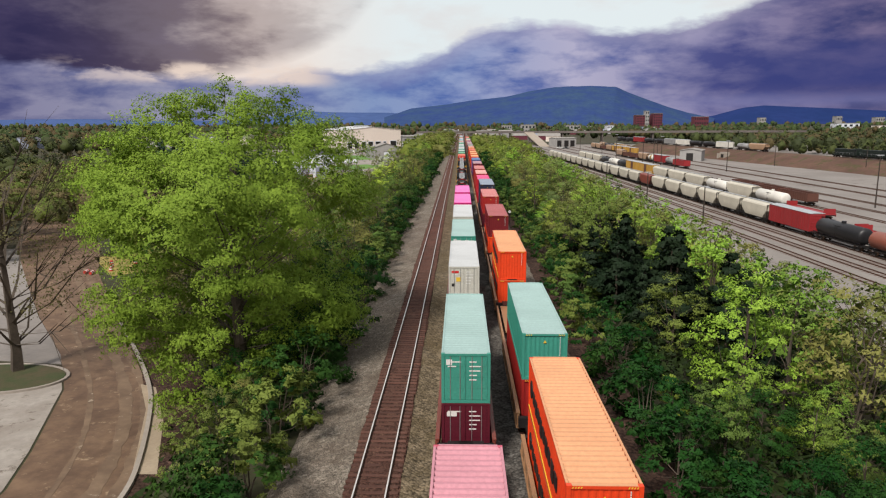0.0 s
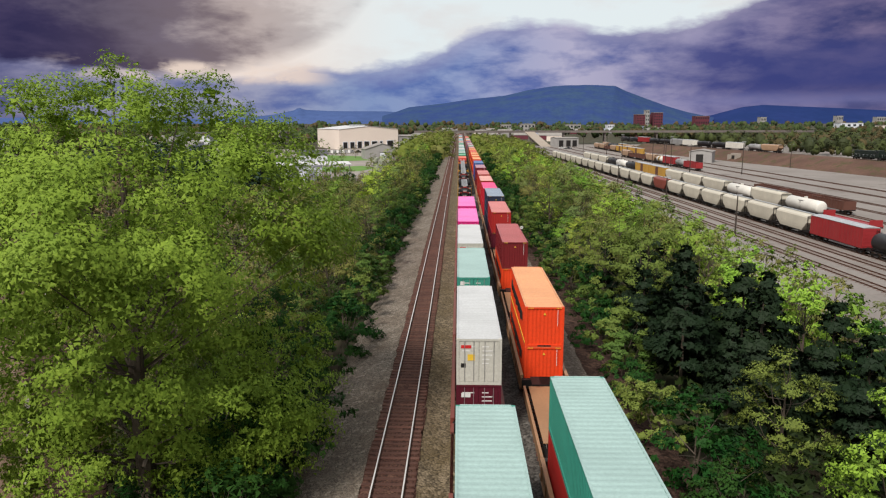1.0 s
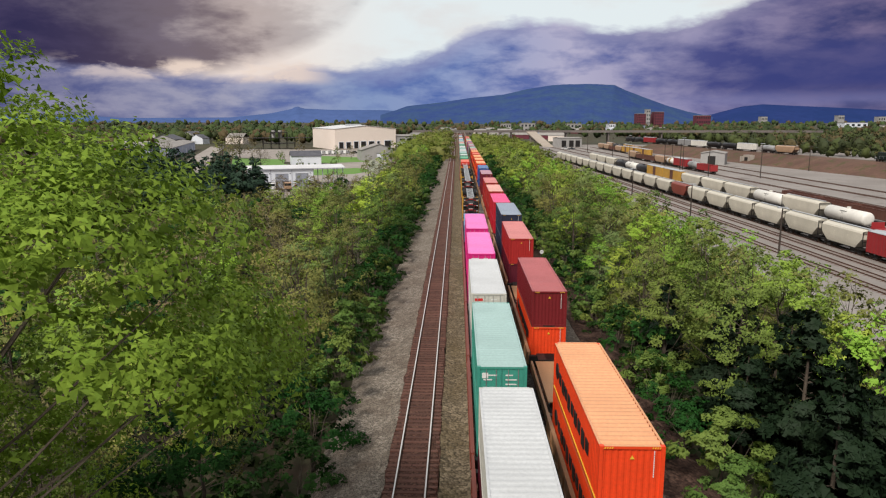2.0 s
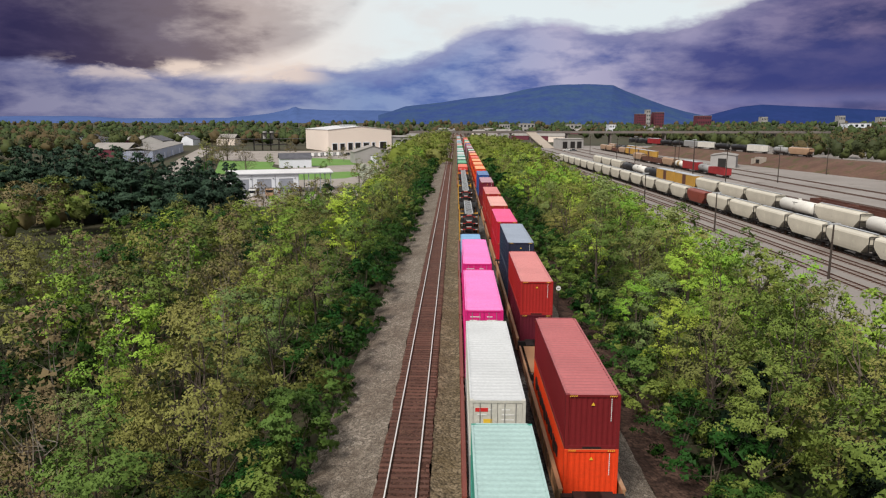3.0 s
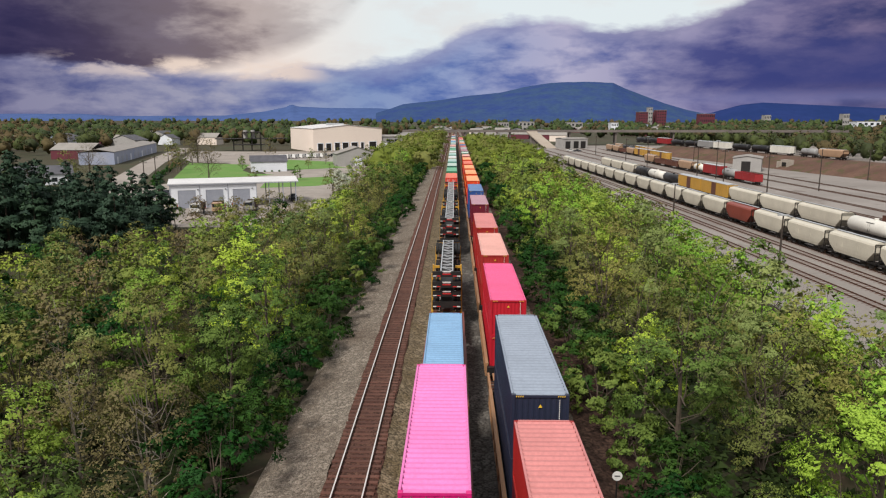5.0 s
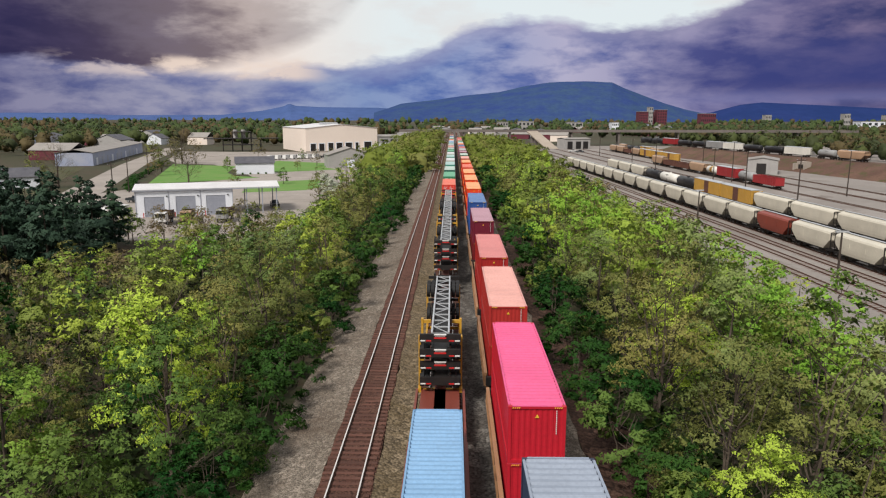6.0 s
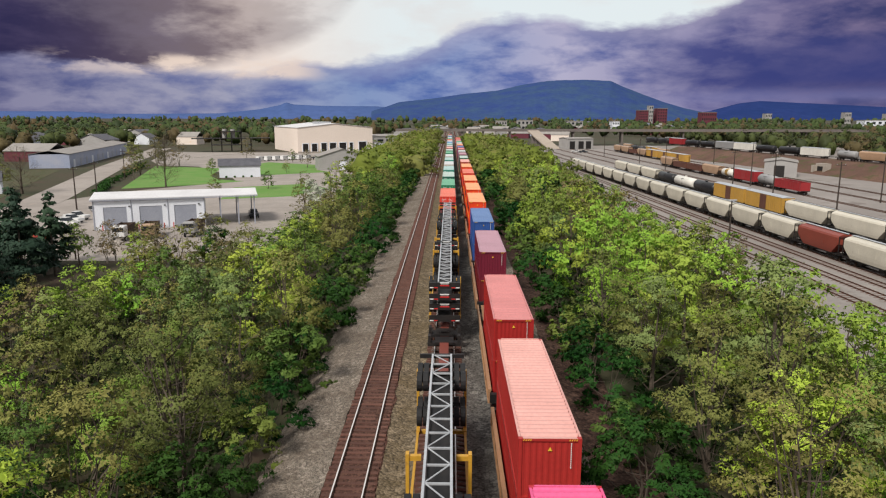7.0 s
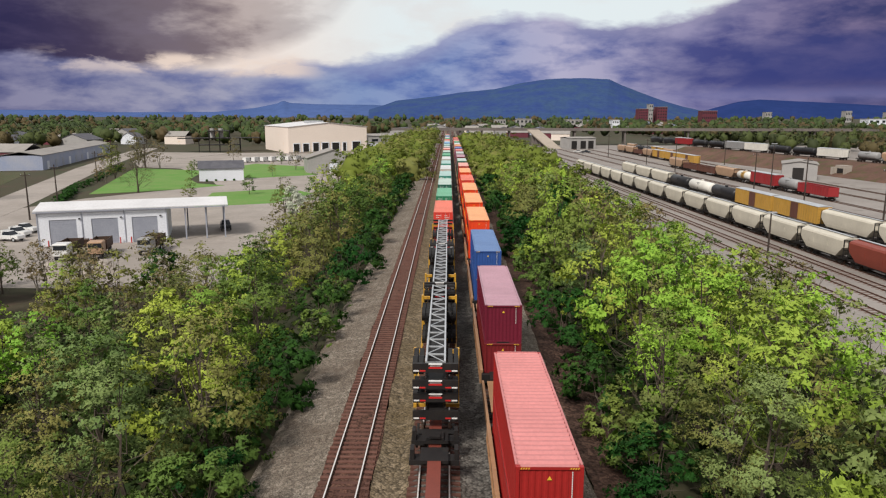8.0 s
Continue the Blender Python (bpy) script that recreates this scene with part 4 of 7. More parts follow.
BIG = oak("oak_tree", "tall spreading oak in fresh green leaf above the line", 11, [(3.0, 6.0), (5, 7.5), (8, 9.2), (11, 11.0), (14, 11.8), (17, 11.2), (20, 8.6), (22.6, 5.6), (25.2, 1.8)], "leaf_oak", 180000, 0.090)
kinds({"big": BIG, "bare1": tree("bare_tree", "dark half-bare tree with brown buds beside the lane", 34, 17.0, 7.2, 0.22, "leaf_brown", 7000, 0.07, lobes=14, clumps=110, twigs=5, airy=0.8)})
SPEC = {
    "lime1": ("broadleaf_tree", "young broadleaf tree in bright lime-green new leaf", 20, 13.5, 5.0, 0.08, "leaf_lime", 1.0, dict(lobes=10, clumps=84)),
    "fresh1": ("broadleaf_tree", "young broadleaf tree in bright new leaf", 21, 13.5, 4.8, 0.10, "leaf_fresh", 1.0, dict(lobes=11, clumps=84)),
    "fresh2": ("broadleaf_tree", "young broadleaf tree in bright new leaf", 22, 12.0, 4.6, 0.06, "leaf_fresh", 1.0, dict(lobes=8, clumps=74)),
    "green1": ("broadleaf_tree", "dense green broadleaf tree beside the line", 23, 13.0, 5.0, 0.08, "leaf_green", 1.0, dict(lobes=11, clumps=84)),
    "green2": ("broadleaf_tree", "dense green broadleaf tree beside the line", 24, 11.0, 4.6, 0.05, "leaf_green", 1.0, dict(lobes=9, clumps=74, slim=0.8)),
    "deep1": ("broadleaf_tree", "leafy tree with shade put into its dark green colour", 25, 9.0, 4.2, 0.02, "leaf_deep", 0.9, dict(lobes=8, clumps=70, slim=0.8)),
    "olive1": ("budding_tree", "half-bare tree with olive spring buds", 26, 13.0, 4.6, 0.10, "leaf_olive", 0.8, dict(lobes=12, clumps=84, stems=2, airy=0.4)),
    "olive2": ("budding_tree", "half-bare tree with olive spring buds", 27, 12.0, 4.4, 0.08, "leaf_olive", 0.8, dict(lobes=10, clumps=78, stems=3, airy=0.3)),
    "brown1": ("budding_tree", "nearly bare tree with brown buds", 28, 12.5, 4.4, 0.12, "leaf_brown", 0.6, dict(lobes=12, clumps=84, bark="pale_bark", stems=2, airy=0.6)),
    "yellow1": ("broadleaf_tree", "tree in yellow-green spring flower", 29, 12.5, 4.0, 0.08, "leaf_yellow", 0.9, dict(lobes=10, clumps=74, airy=0.2)),
    "blossom1": ("blossom_tree", "small tree in white spring blossom", 36, 7.5, 3.2, 0.1, "leaf_white", 0.6, dict(lobes=7, clumps=50, stems=2)),
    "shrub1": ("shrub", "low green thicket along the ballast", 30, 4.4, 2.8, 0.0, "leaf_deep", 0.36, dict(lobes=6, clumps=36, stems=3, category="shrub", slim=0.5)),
    "shrub2": ("shrub", "low fresh green thicket along the ballast", 31, 4.0, 2.6, 0.0, "leaf_green", 0.36, dict(lobes=6, clumps=36, stems=3, category="shrub", slim=0.5)),
}
for key, (nm, lb, sd, ht, ra, ba, lf, share, more) in SPEC.items():
    for level, count, wide, tw in (("_near", 7600, 0.094, 1), ("_mid", 2800, 0.158, 1), ("_far", 1150, 0.245, 0)):
        kinds({key + level: tree(nm, lb, sd + 40 * (level == "_far"), ht, ra, ba, lf, int(count * share), wide, twigs=tw, **more)})
kinds({"pine1": conifer("pine_tree", "dark green pine with layered boughs", 32, 15.0, 4.4, "needle", 3400, 0.30),
       "cedar1": conifer("cedar_tree", "dark narrow cedar among the broadleaf trees", 33, 10.8, 3.0, "cedar", 5200, 0.20)})


def plant_woods():
    rng = random.Random(5)
    spots = []

    def free(x, y, r):
        return all((x - a) ** 2 + (y - b) ** 2 > (0.74 * (r + c)) ** 2 for a, b, c in spots)

    lane = [(20, -18), (40, -21.5), (52, -25.4), (66, -33.7), (85, -45.7), (100, -55), (122, -66), (160, -90), (400, -90)]

    def place(kind, x, y, r, s):
        spots.append((x, y, r))
        level = "_far" if abs(x + 1.5) > 29 or y > 245 else ("_near" if y < 180 and abs(x + 1.5) < 24 else "_mid")
        grow(kind + level, x, y, s, rng.uniform(0, 360))

    def stand(kind, x, y, tip):
        """A tree whose top reaches the height tip."""
        s = (tip - ground_z(x, y)) / SPEC[kind][3]
        place(kind, x, y, SPEC[kind][4] * 0.8 * s, s)

    grow("big", -18.4, 51.5, 0.965, 40)
    spots.append((-18.4, 51.5, 9.0))
    grow("bare1", -41.2, 59.2, 1.25, 0)
    for kind, x, y, tip in (
            ("lime1", 18.0, 47, 7.2), ("green2", 12.6, 35.5, 3.2), ("olive1", 25.5, 46.5, 6.0), ("olive2", 30, 51, 4.0), ("green2", 20.5, 37, 0.6), ("deep1", 16.5, 40, 1.2), ("deep1", 25.5, 39.5, 0.5), ("fresh2", 24.5, 54, 5.6),
            ("green1", 14.2, 79, 9.6), ("green2", 12.4, 88, 6.6), ("lime1", 23.2, 79, 6.2), ("fresh2", 20.5, 87, 7.2), ("olive1", 13.4, 97, 7.0), ("yellow1", 12.4, 106.5, 6.4), ("green1", 20, 101, 7.0), ("green2", 13.0, 118, 2.6), ("fresh1", 20, 114, 6.6),
            ("green1", 12.2, 129, 8.2), ("lime1", 25.6, 130.5, 4.8), ("lime1", 20.0, 123, 6.0), ("olive2", 12.6, 141, 7.4), ("olive1", 12.8, 152.5, 8.4), ("olive1", 19.5, 146, 7.2), ("lime1", 22.4, 161, 7.6), ("yellow1", 26.5, 151, 5.6), ("olive2", 13.6, 164, 7.4),
            ("lime1", 13.2, 194, 9.8), ("fresh2", 18.2, 182.5, 8.0), ("yellow1", 23.4, 178.5, 7.6), ("yellow1", 13.4, 174.5, 7.2), ("olive1", 19.8, 170, 7.4), ("fresh1", 12.6, 204, 8.6), ("olive2", 12.0, 184, 6.8), ("green1", 12.2, 216, 9.0), ("fresh1", 12.4, 229, 9.4), ("olive1", 11.6, 249, 7.4), ("lime1", 20, 200, 7.6), ("lime1", 26, 196, 6.4), ("fresh1", 28, 212, 5.4), ("lime1", 21, 216, 7.0),
            ("lime1", -17.4, 148.6, 8.9), ("olive1", -15.2, 163, 8.0), ("olive2", -13.4, 181, 7.2), ("yellow1", -16.0, 176.5, 6.8), ("olive1", -15.5, 88, 8.2), ("olive2", -14.6, 100, 7.4), ("green1", -14.8, 112, 7.0), ("yellow1", -19.5, 106, 5.2), ("green2", -14.4, 133, 6.4), ("fresh1", -21.5, 122, 5.6), ("olive2", -20.5, 136, 6.4), ("brown1", -33.6, 148, 3.6), ("fresh2", -23.5, 143, 6.2), ("green1", -16.4, 202, 6.4),
            ("green2", -15, 44, 1.6), ("deep1", -14, 52, 2.6), ("deep1", -17, 47, 1.0), ("green1", -30, 82, 5.0), ("olive1", -27, 168, 4.4), ("yellow1", -22, 186, 5.0), ("fresh2", -19.5, 192, 5.8)):
        stand(kind, x, y, tip)
    for i in range(36):
        x, y = -54 - 1.45 * i + rng.uniform(-1, 1), (201, 209, 217, 226)[i % 4] + rng.uniform(-2.5, 2.5)
        grow("pine1", x, y, 0.82 + 0.28 * min(1.0, (-54 - x) / 36) + rng.uniform(-0.08, 0.08), rng.uniform(0, 360))
        spots.append((x, y, 3.5))
    for x, y, s in ((18, 64, 1.0), (15.5, 69, 0.8), (20, 72, 1.1), (17, 78, 0.95), (23, 60, 1.0), (25, 68, 1.0), (14.5, 60, 0.7), (22, 80, 0.9), (13.5, 66, 0.85), (16, 74, 1.0), (19.5, 67, 1.1), (12.8, 74, 0.7), (14, 80, 0.8), (16.5, 84, 0.9), (13.6, 92, 0.65)):
        grow("cedar1", x, y, s, rng.uniform(0, 360))
        spots.append((x, y, 2.2))
    # low growth before the service lot
    for i in range(16):
        x, y = -47 - 2.7 * i + rng.uniform(-1, 1), rng.uniform(228, 238)
        kind = rng.choice(("olive1", "green2", "brown1", "deep1"))
        s = rng.uniform(0.42, 0.58)
        grow(kind + "_far", x, y, s, rng.uniform(0, 360))
        spots.append((x, y, 2.2))
    # the edges along the ballast
    for side in (-1, 1):
        y = 22.0
        while y < 330:
            x = (-11.2 - rng.uniform(0, 1.2)) if side < 0 else (8.9 + rng.uniform(0, 1.3))
            if not (side < 0 and 40 < y < 66 and rng.random() < 0.3):
                place(rng.choice(("shrub1", "shrub1", "shrub2")), x, y, 1.6, rng.uniform(0.75, 1.2))
            y += rng.uniform(2.9, 4.2) if y < 190 else 5.4
    pick_l = ("green1", "green2", "fresh1", "fresh2", "olive1", "olive2", "deep1", "brown1", "yellow1", "lime1")
    tries = 0
    while tries < 3600:
        tries += 1
        side = rng.choice((-1, 1))
        y = rng.uniform(26, 335)
        if side < 0:
            x = rng.uniform(-62, -13.6)
            if x < np.interp(y, [p[0] for p in lane], [p[1] for p in lane]) + 4.0:
                continue
            if y > 195 and x < -46 or 235 < y and x < -29:
                continue
            w = (3, 2.6, 1.8, 1.5, 2.4, 2.6, 2.5, 1.2, 0.5, 0.5) if x > -24 else (1, 1, 0.8, 0.8, 3.2, 3.2, 1.2, 3.0, 0.5, 0.4)
            tip = (rng.uniform(4.4, 7.6) if x > -19 else rng.uniform(3.0, 6.2)) if x > -24 else rng.uniform(1.8, 5.0)
            if x < -22 and y > 150:
                tip = rng.uniform(0.6, 3.2)
            if y < 47:
                tip -= 4.5
        else:
            x = rng.uniform(11.8, 37)
            w = (3.2, 2.8, 2.2, 2.0, 1.2, 1.4, 2.2, 0.4, 0.5, 0.8) if y < 110 else (1.6, 1.4, 3, 3, 2.6, 2.6, 0.6, 1.0, 1.5, 2.6)
            tip = rng.uniform(4.6, 8.4) if x < 20 else (rng.uniform(3.6, 6.6) if x < 28 else rng.uniform(0.5, 3.4))
            # mostly dark-leaved trees here: their colour makes the gloom low in the woods
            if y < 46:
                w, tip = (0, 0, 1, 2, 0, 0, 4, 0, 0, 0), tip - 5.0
        kind = rng.choices(pick_l, w)[0]
        s = (tip - ground_z(x, y)) / SPEC[kind][3]
        r = SPEC[kind][4] * 0.86 * s
        if s > 0.2 and free(x, y, r):
            place(kind, x, y, r, s)
    return len(spots)


COUNT = plant_woods()


def crown_ball():
    """Points and faces of a small closed crown, shared by the far woods."""
    bm = bmesh.new()
    bmesh.ops.create_icosphere(bm, subdivisions=2, radius=1.0)
    bm.verts.index_update()
    p = np.array([v.co[:] for v in bm.verts])
    f = np.array([[v.index for v in q.verts] for q in bm.faces])
    bm.free()
    return p, f


def far_woods(name, label, seed, zones, mats, size=1.2, per=46, core=1.0):
    """Belts of woodland too far off to tell the trees apart: uneven crowns with leaf sprays standing out of them."""
    rng = np.random.default_rng(seed)
    ball, ball_f = crown_ball()
    by = {m: ([], [], []) for m in mats}
    for x0, x1, y0, y1, n, h0, h1 in zones:
        for _ in range(n):
            x, y = rng.uniform(x0, x1), rng.uniform(y0, y1)
            h = rng.uniform(h0, h1)
            k = 5
            c = np.stack((rng.normal(size=k) * h * 0.25, rng.normal(size=k) * h * 0.25, rng.uniform(0.4, 0.85, k) * h), 1)
            q, f, w = leaf_cloud(rng, c, np.full(k, h * 0.22), per, size, sub=3, core=0.1, facing=unit((c - np.array((0, 0, 0.35 * h))) / (0.3 * h)))
            at = np.array((x, y, YARD if x > 0 else FLAT))
            bump = 1 + 0.22 * rng.normal(size=(len(ball), 1))
            body = ball * bump * np.array((0.34, 0.34, 0.42)) * core * h * rng.uniform(0.85, 1.15, 3) + np.array((0, 0, 0.50 * h))
            m = mats[int(rng.integers(len(mats)))]
            qs, ws, fs = by[m]
            start = sum(len(v) for v in qs)
            qs += [q + at, body + at]
            ws += [w, unit(ball + rng.normal(size=ball.shape) * 0.15)]
            fs += [f + start, ball_f + start + len(q)]
    for m, (qs, ws, fs) in by.items():
        if qs:
            ob = new(name, mesh_np(name, np.concatenate(qs), np.concatenate(fs), M[m], np.concatenate(ws)))
            tagged(ob, label, "woodland", kind="stuff")


def undergrowth(seed, zones, count, size):
    """Brambles and low scrub on the floor of the woods, in a leaf colour darkened for shade."""
    rng = np.random.default_rng(seed)
    c = []
    for x0, x1, y0, y1, n in zones:
        for _ in range(n):
            x, y = rng.uniform(x0, x1), rng.uniform(y0, y1)
            if x < 0 and x < np.interp(y, [20, 40, 52, 66, 85, 100, 122, 160, 400], [-16, -18, -20, -28, -40, -50, -60, -84, -84]):
                continue
            c.append((x, y, ground_z(x, y) + rng.uniform(0.1, 2.4 if abs(x + 1) > 13 else 0.8)))
    c = np.array(c)
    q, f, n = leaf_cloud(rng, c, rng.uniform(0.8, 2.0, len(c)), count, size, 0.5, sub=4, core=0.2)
    tagged(new("undergrowth", mesh_np("undergrowth", q, f, M["leaf_floor"], n)), "tangled brambles and scrub, coloured dark for the trees' shade", "undergrowth", kind="stuff")


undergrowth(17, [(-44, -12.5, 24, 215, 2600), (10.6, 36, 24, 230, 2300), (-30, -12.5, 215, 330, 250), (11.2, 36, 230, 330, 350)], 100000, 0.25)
far_woods("tree_belt", "belt of young green trees along the line", 7, [(-29, -11, 335, 560, 150, 9, 14), (-29, -11, 560, 760, 80, 9, 14), (10, 36, 335, 690, 220, 8, 13)], ("mid_leaf", "mid_leaf", "leaf_olive"), 0.42, 220, 0.72)
far_woods("near_woodland", "thick mixed spring woodland beside the lane", 18, [(-130, -74, 95, 195, 120, 8, 13)], ("leaf_olive", "leaf_brown", "leaf_brown", "leaf_green"), 0.26, 620, 0.42)
far_woods("mixed_woodland", "mixed spring woodland beyond the yard and the road", 28, [(-320, -118, 180, 290, 150, 8, 13), (212, 330, 180, 470, 230, 6, 11)], ("far_leaf_a", "far_leaf_a", "far_leaf_b", "far_leaf_c"), 0.42, 230, 0.66)
far_woods("far_woodland", "distant belt of mixed spring woodland", 8, [
    (-420, -235, 300, 900, 300, 9, 15), (215, 420, 470, 1000, 560, 9, 15)],
    ("far_leaf_a", "far_leaf_a", "far_leaf_b", "far_leaf_c"), 0.62, 92, 0.72)
far_woods("far_woodland", "distant belt of mixed spring woodland", 9, [
    (-420, -70, 640, 1200, 380, 10, 16), (-900, -300, 500, 1600, 380, 10, 17), (150, 800, 900, 1700, 460, 10, 16), (-60, 140, 1000, 1800, 120, 10, 14), (-1700, 1900, 1700, 2600, 420, 14, 22)],
    ("far_leaf_a", "far_leaf_a", "far_leaf_b", "far_leaf_c"), 1.1, 18, 0.9)

# ---- mountains ----


def ridge(name, label, pts, y, depth, material, foot=-60, seed=1, rough=4.0):
    rng = np.random.default_rng(seed)
    xs = np.linspace(pts[0][0], pts[-1][0], 220)
    hs = np.interp(xs, [p[0] for p in pts], [p[1] for p in pts])
    rows = []
    for k, f in enumerate((0.0, 0.22, 0.45, 0.68, 0.86, 1.0)):
        prof = math.sin(f * math.pi / 2) ** 1.15
        jitter = np.convolve(rng.normal(size=len(xs) + 8), np.ones(9) / 9, "valid") * rough * (0.5 + 1.8 * (1 - f))
        rows.append([(x * (y - depth * (1 - f)) / y, y - depth * (1 - f) + 25 * j / max(rough, 1), foot + (h - foot) * prof + j) for x, h, j in zip(xs, hs, jitter)])
    rows.append([(x, y + 150, foot) for x in xs])
    v = [p for r in rows for p in r]
    n = len(xs)
    f = [(k * n + i, k * n + i + 1, (k + 1) * n + i + 1, (k + 1) * n + i) for k in range(len(rows) - 1) for i in range(n - 1)]
    tagged(raw(name, v, f, M[material], smooth=True), label, "mountain", kind="structure")


def az_x(px, y):
    return (px - 784) / 1230.7 * y - 0.026 * y


def el_z(py, y):
    return 17.0 + (212.5 - py) / 1230.7 * y


YM = 4300
# the haze over these ridges is only in their material colours
ridge("backdrop_mountain", "long flat-topped wooded mountain, blue haze put into its colour", [(az_x(a - 8, YM), el_z(b, YM)) for a, b in ((690, 206), (716, 198), (736, 191), (770, 187.5), (800, 184), (850, 177), (900, 172), (940, 163), (985, 156), (1040, 154), (1090, 156), (1110, 165), (1140, 176), (1180, 190), (1215, 200), (1260, 209))], YM, 1300, "mountain", seed=3)
ridge("backdrop_hill", "far hill on the horizon, tinted blue for haze", [(az_x(a, 4700), el_z(b, 4700)) for a, b in ((1180, 212), (1250, 205), (1300, 192), (1335, 188), (1400, 191), (1470, 194), (1568, 199), (1750, 203), (2000, 208))], 4700, 900, "far_hill", seed=4, rough=2)
ridge("backdrop_hill", "pale far hills, evening haze put into their colour", [(az_x(a - 8, 4700), el_z(b, 4700)) for a, b in ((-500, 209), (-200, 206), (0, 208), (60, 207), (180, 207), (240, 211), (430, 210), (500, 203), (535, 196), (545, 191), (556, 195), (600, 197), (700, 198), (760, 203))], 4700, 700, "hazy_hill", seed=6, rough=2)

# ---- spine cars with chassis on the standing train ----
M["spine_yellow"] = paint("golden_yellow_car_paint", (0.55, 0.30, 0.035), at=0.62)
M["galv"] = surface("galvanised_chassis", (0.56, 0.58, 0.60), (0.42, 0.44, 0.46), 0.5, 0.4, 1.5, 14, 0.03)
M["tape"] = surface("red_reflective_tape", (0.60, 0.03, 0.03), None, 0.4, 0, 2, 10, 0.0)


def spine_car(y0, L, posts=(), lead=False):
    """A spine car; posts: places of the yellow stacking posts along it."""
    top = empty("spine_car", pose(TRACKS[1], y0, 0))
    tagged(top, "golden yellow and brown-red spine car under stacked chassis", "rail car", "spine cars of the standing train")
    part("spine", boxes((-0.33, 0.33, 0.3, L - 0.3, 0.62, 1.12)), BODY_RED, top, "brown-red centre spine")
    for y in (0.9, L - 0.9):
        part("end_platform", boxes((-1.25, 1.25, y - 0.35, y + 0.35, 0.7, 0.95), (-0.7, 0.7, y - 0.7, y + 0.7, 0.96, 1.13), (-1.2, -1.0, y - 0.3, y + 0.3, 0.95, 1.5), (1.0, 1.2, y - 0.3, y + 0.3, 0.95, 1.5)), M["black"], top, "dark end deck")
    part("hitch", boxes((-0.45, 0.45, 0.2, 1.0, 1.14, 1.30), (-0.28, 0.28, 0.1, 0.5, 1.30, 1.42)), M["black"], top, "black trailer hitch")
    for y in posts:
        for s in (-1, 1):
            x = s * 1.25
            part("stacking_post", boxes((x - 0.07, x + 0.07, y - 0.16, y + 0.16, 1.0, 4.45), (x - 0.09, x + 0.09, y - 0.55, y + 0.55, 1.0, 1.25), (min(x, x - s * 0.55), max(x, x - s * 0.55), y - 0.10, y + 0.10, 4.15, 4.35), (min(s * 0.34, x), max(s * 0.34, x), y - 0.10, y + 0.10, 0.85, 1.05)), M["spine_yellow"], top, "golden yellow stacking post")
            part("post_brace", cyl((x, y + 0.1, 2.9), (x, y + 1.3, 1.1), 0.06, 6), M["spine_yellow"], top)
    for s in (-1, 1):
        part("side_frame", boxes((s * 1.25 - 0.06, s * 1.25 + 0.06, posts[0], posts[-1], 1.02, 1.2)), M["spine_yellow"], top)
    bogie(top, 2.2)
    if lead:
        bogie(top, L - 2.2)
    return top


def chassis(y0, L, z, flip=False, full=True, lamps=True):
    """A container chassis: ladder rails with zigzag braces, rear beam, tandem wheels. Near end at y0."""
    top = empty("trailer_chassis", pose(TRACKS[1], y0, z))
    tagged(top, "grey ladder-frame trailer chassis stacked on the spine car" if full else "dark trailer chassis within a stack", "chassis", "trailer chassis")
    steel = M["galv"] if full else M["black"]
    for s in (-1, 1):
        part("main_rail", box(s * 0.50 - 0.05, s * 0.50 + 0.05, 0, L, 0, 0.26), steel, top)
    n = int(L / 1.25)
    st = L / n
    if full:
        for i in range(n + 1):
            part("crossmember", box(-0.45, 0.45, i * st - 0.03 + 0.05 * (i == 0), i * st + 0.03, 0.12, 0.2), steel, top)
            if i < n:
                a, b = (-0.44, 0.44) if i % 2 else (0.44, -0.44)
                part("brace", cyl((a, i * st + 0.04, 0.2), (b, (i + 1) * st - 0.04, 0.2), 0.03, 6), steel, top)
    else:
        part("pan", box(-0.44, 0.44, 0.1, L - 0.1, 0.02, 0.08), M["black"], top, "black pan between the rails")
    part("front_bolster", box(-1.2, 1.2, L + 0.01, L + 0.16, 0.0, 0.22), M["black"], top)
    if full:
        part("second_bolster", box(-1.15, 1.15, L - 0.9, L - 0.78, -0.22, -0.02), M["black"], top)
    beam = part("rear_beam", boxes((-1.22, 1.22, -0.28, -0.12, -0.30, 0.20), (-0.55, -0.45, -0.1, 0.9, -0.30, -0.02), (0.45, 0.55, -0.1, 0.9, -0.30, -0.02), (-1.18, -0.9, -0.1, 0.5, -0.30, -0.05), (0.9, 1.18, -0.1, 0.5, -0.30, -0.05)), M["black"], top, "black rear bumper beam")
    for i in (0, 1, 5, 6):
        x = -1.02 + i * 0.34
        part("reflector", box(x - 0.15, x + 0.15, -0.292, -0.281, -0.24, -0.16), M["tape"] if i % 2 else M["white"], beam)
    if lamps:
        part("tail_plate", boxes((-0.30, 0.30, -0.295, -0.282, 0.04, 0.16), (-0.36, 0.36, -0.40, -0.28, 0.17, 0.22)), M["white"], beam, "pale plate and lamp bar")
        part("tail_lamp", box(-0.36, 0.36, -0.30, -0.281, -0.08, 0.02), M["tape"], beam, "red tail lamps")
    for k in range(2):
        y = (L - 2.6 if flip else 0.9) + 1.25 * k
        ax = part("axle", cyl((-1.2, y, -0.30), (1.2, y, -0.30), 0.07, 8), M["black"], top)
        for s in (-1, 1):
            m = pose(s * 0.95, y, -0.30)
            if not TYRE:
                TYRE.append(part("tyre", boxed_tyre(), M["rubber"], ax, "pair of black rubber tyres", m))
            else:
                again(TYRE[0], "tyre", m, ax)
    return top


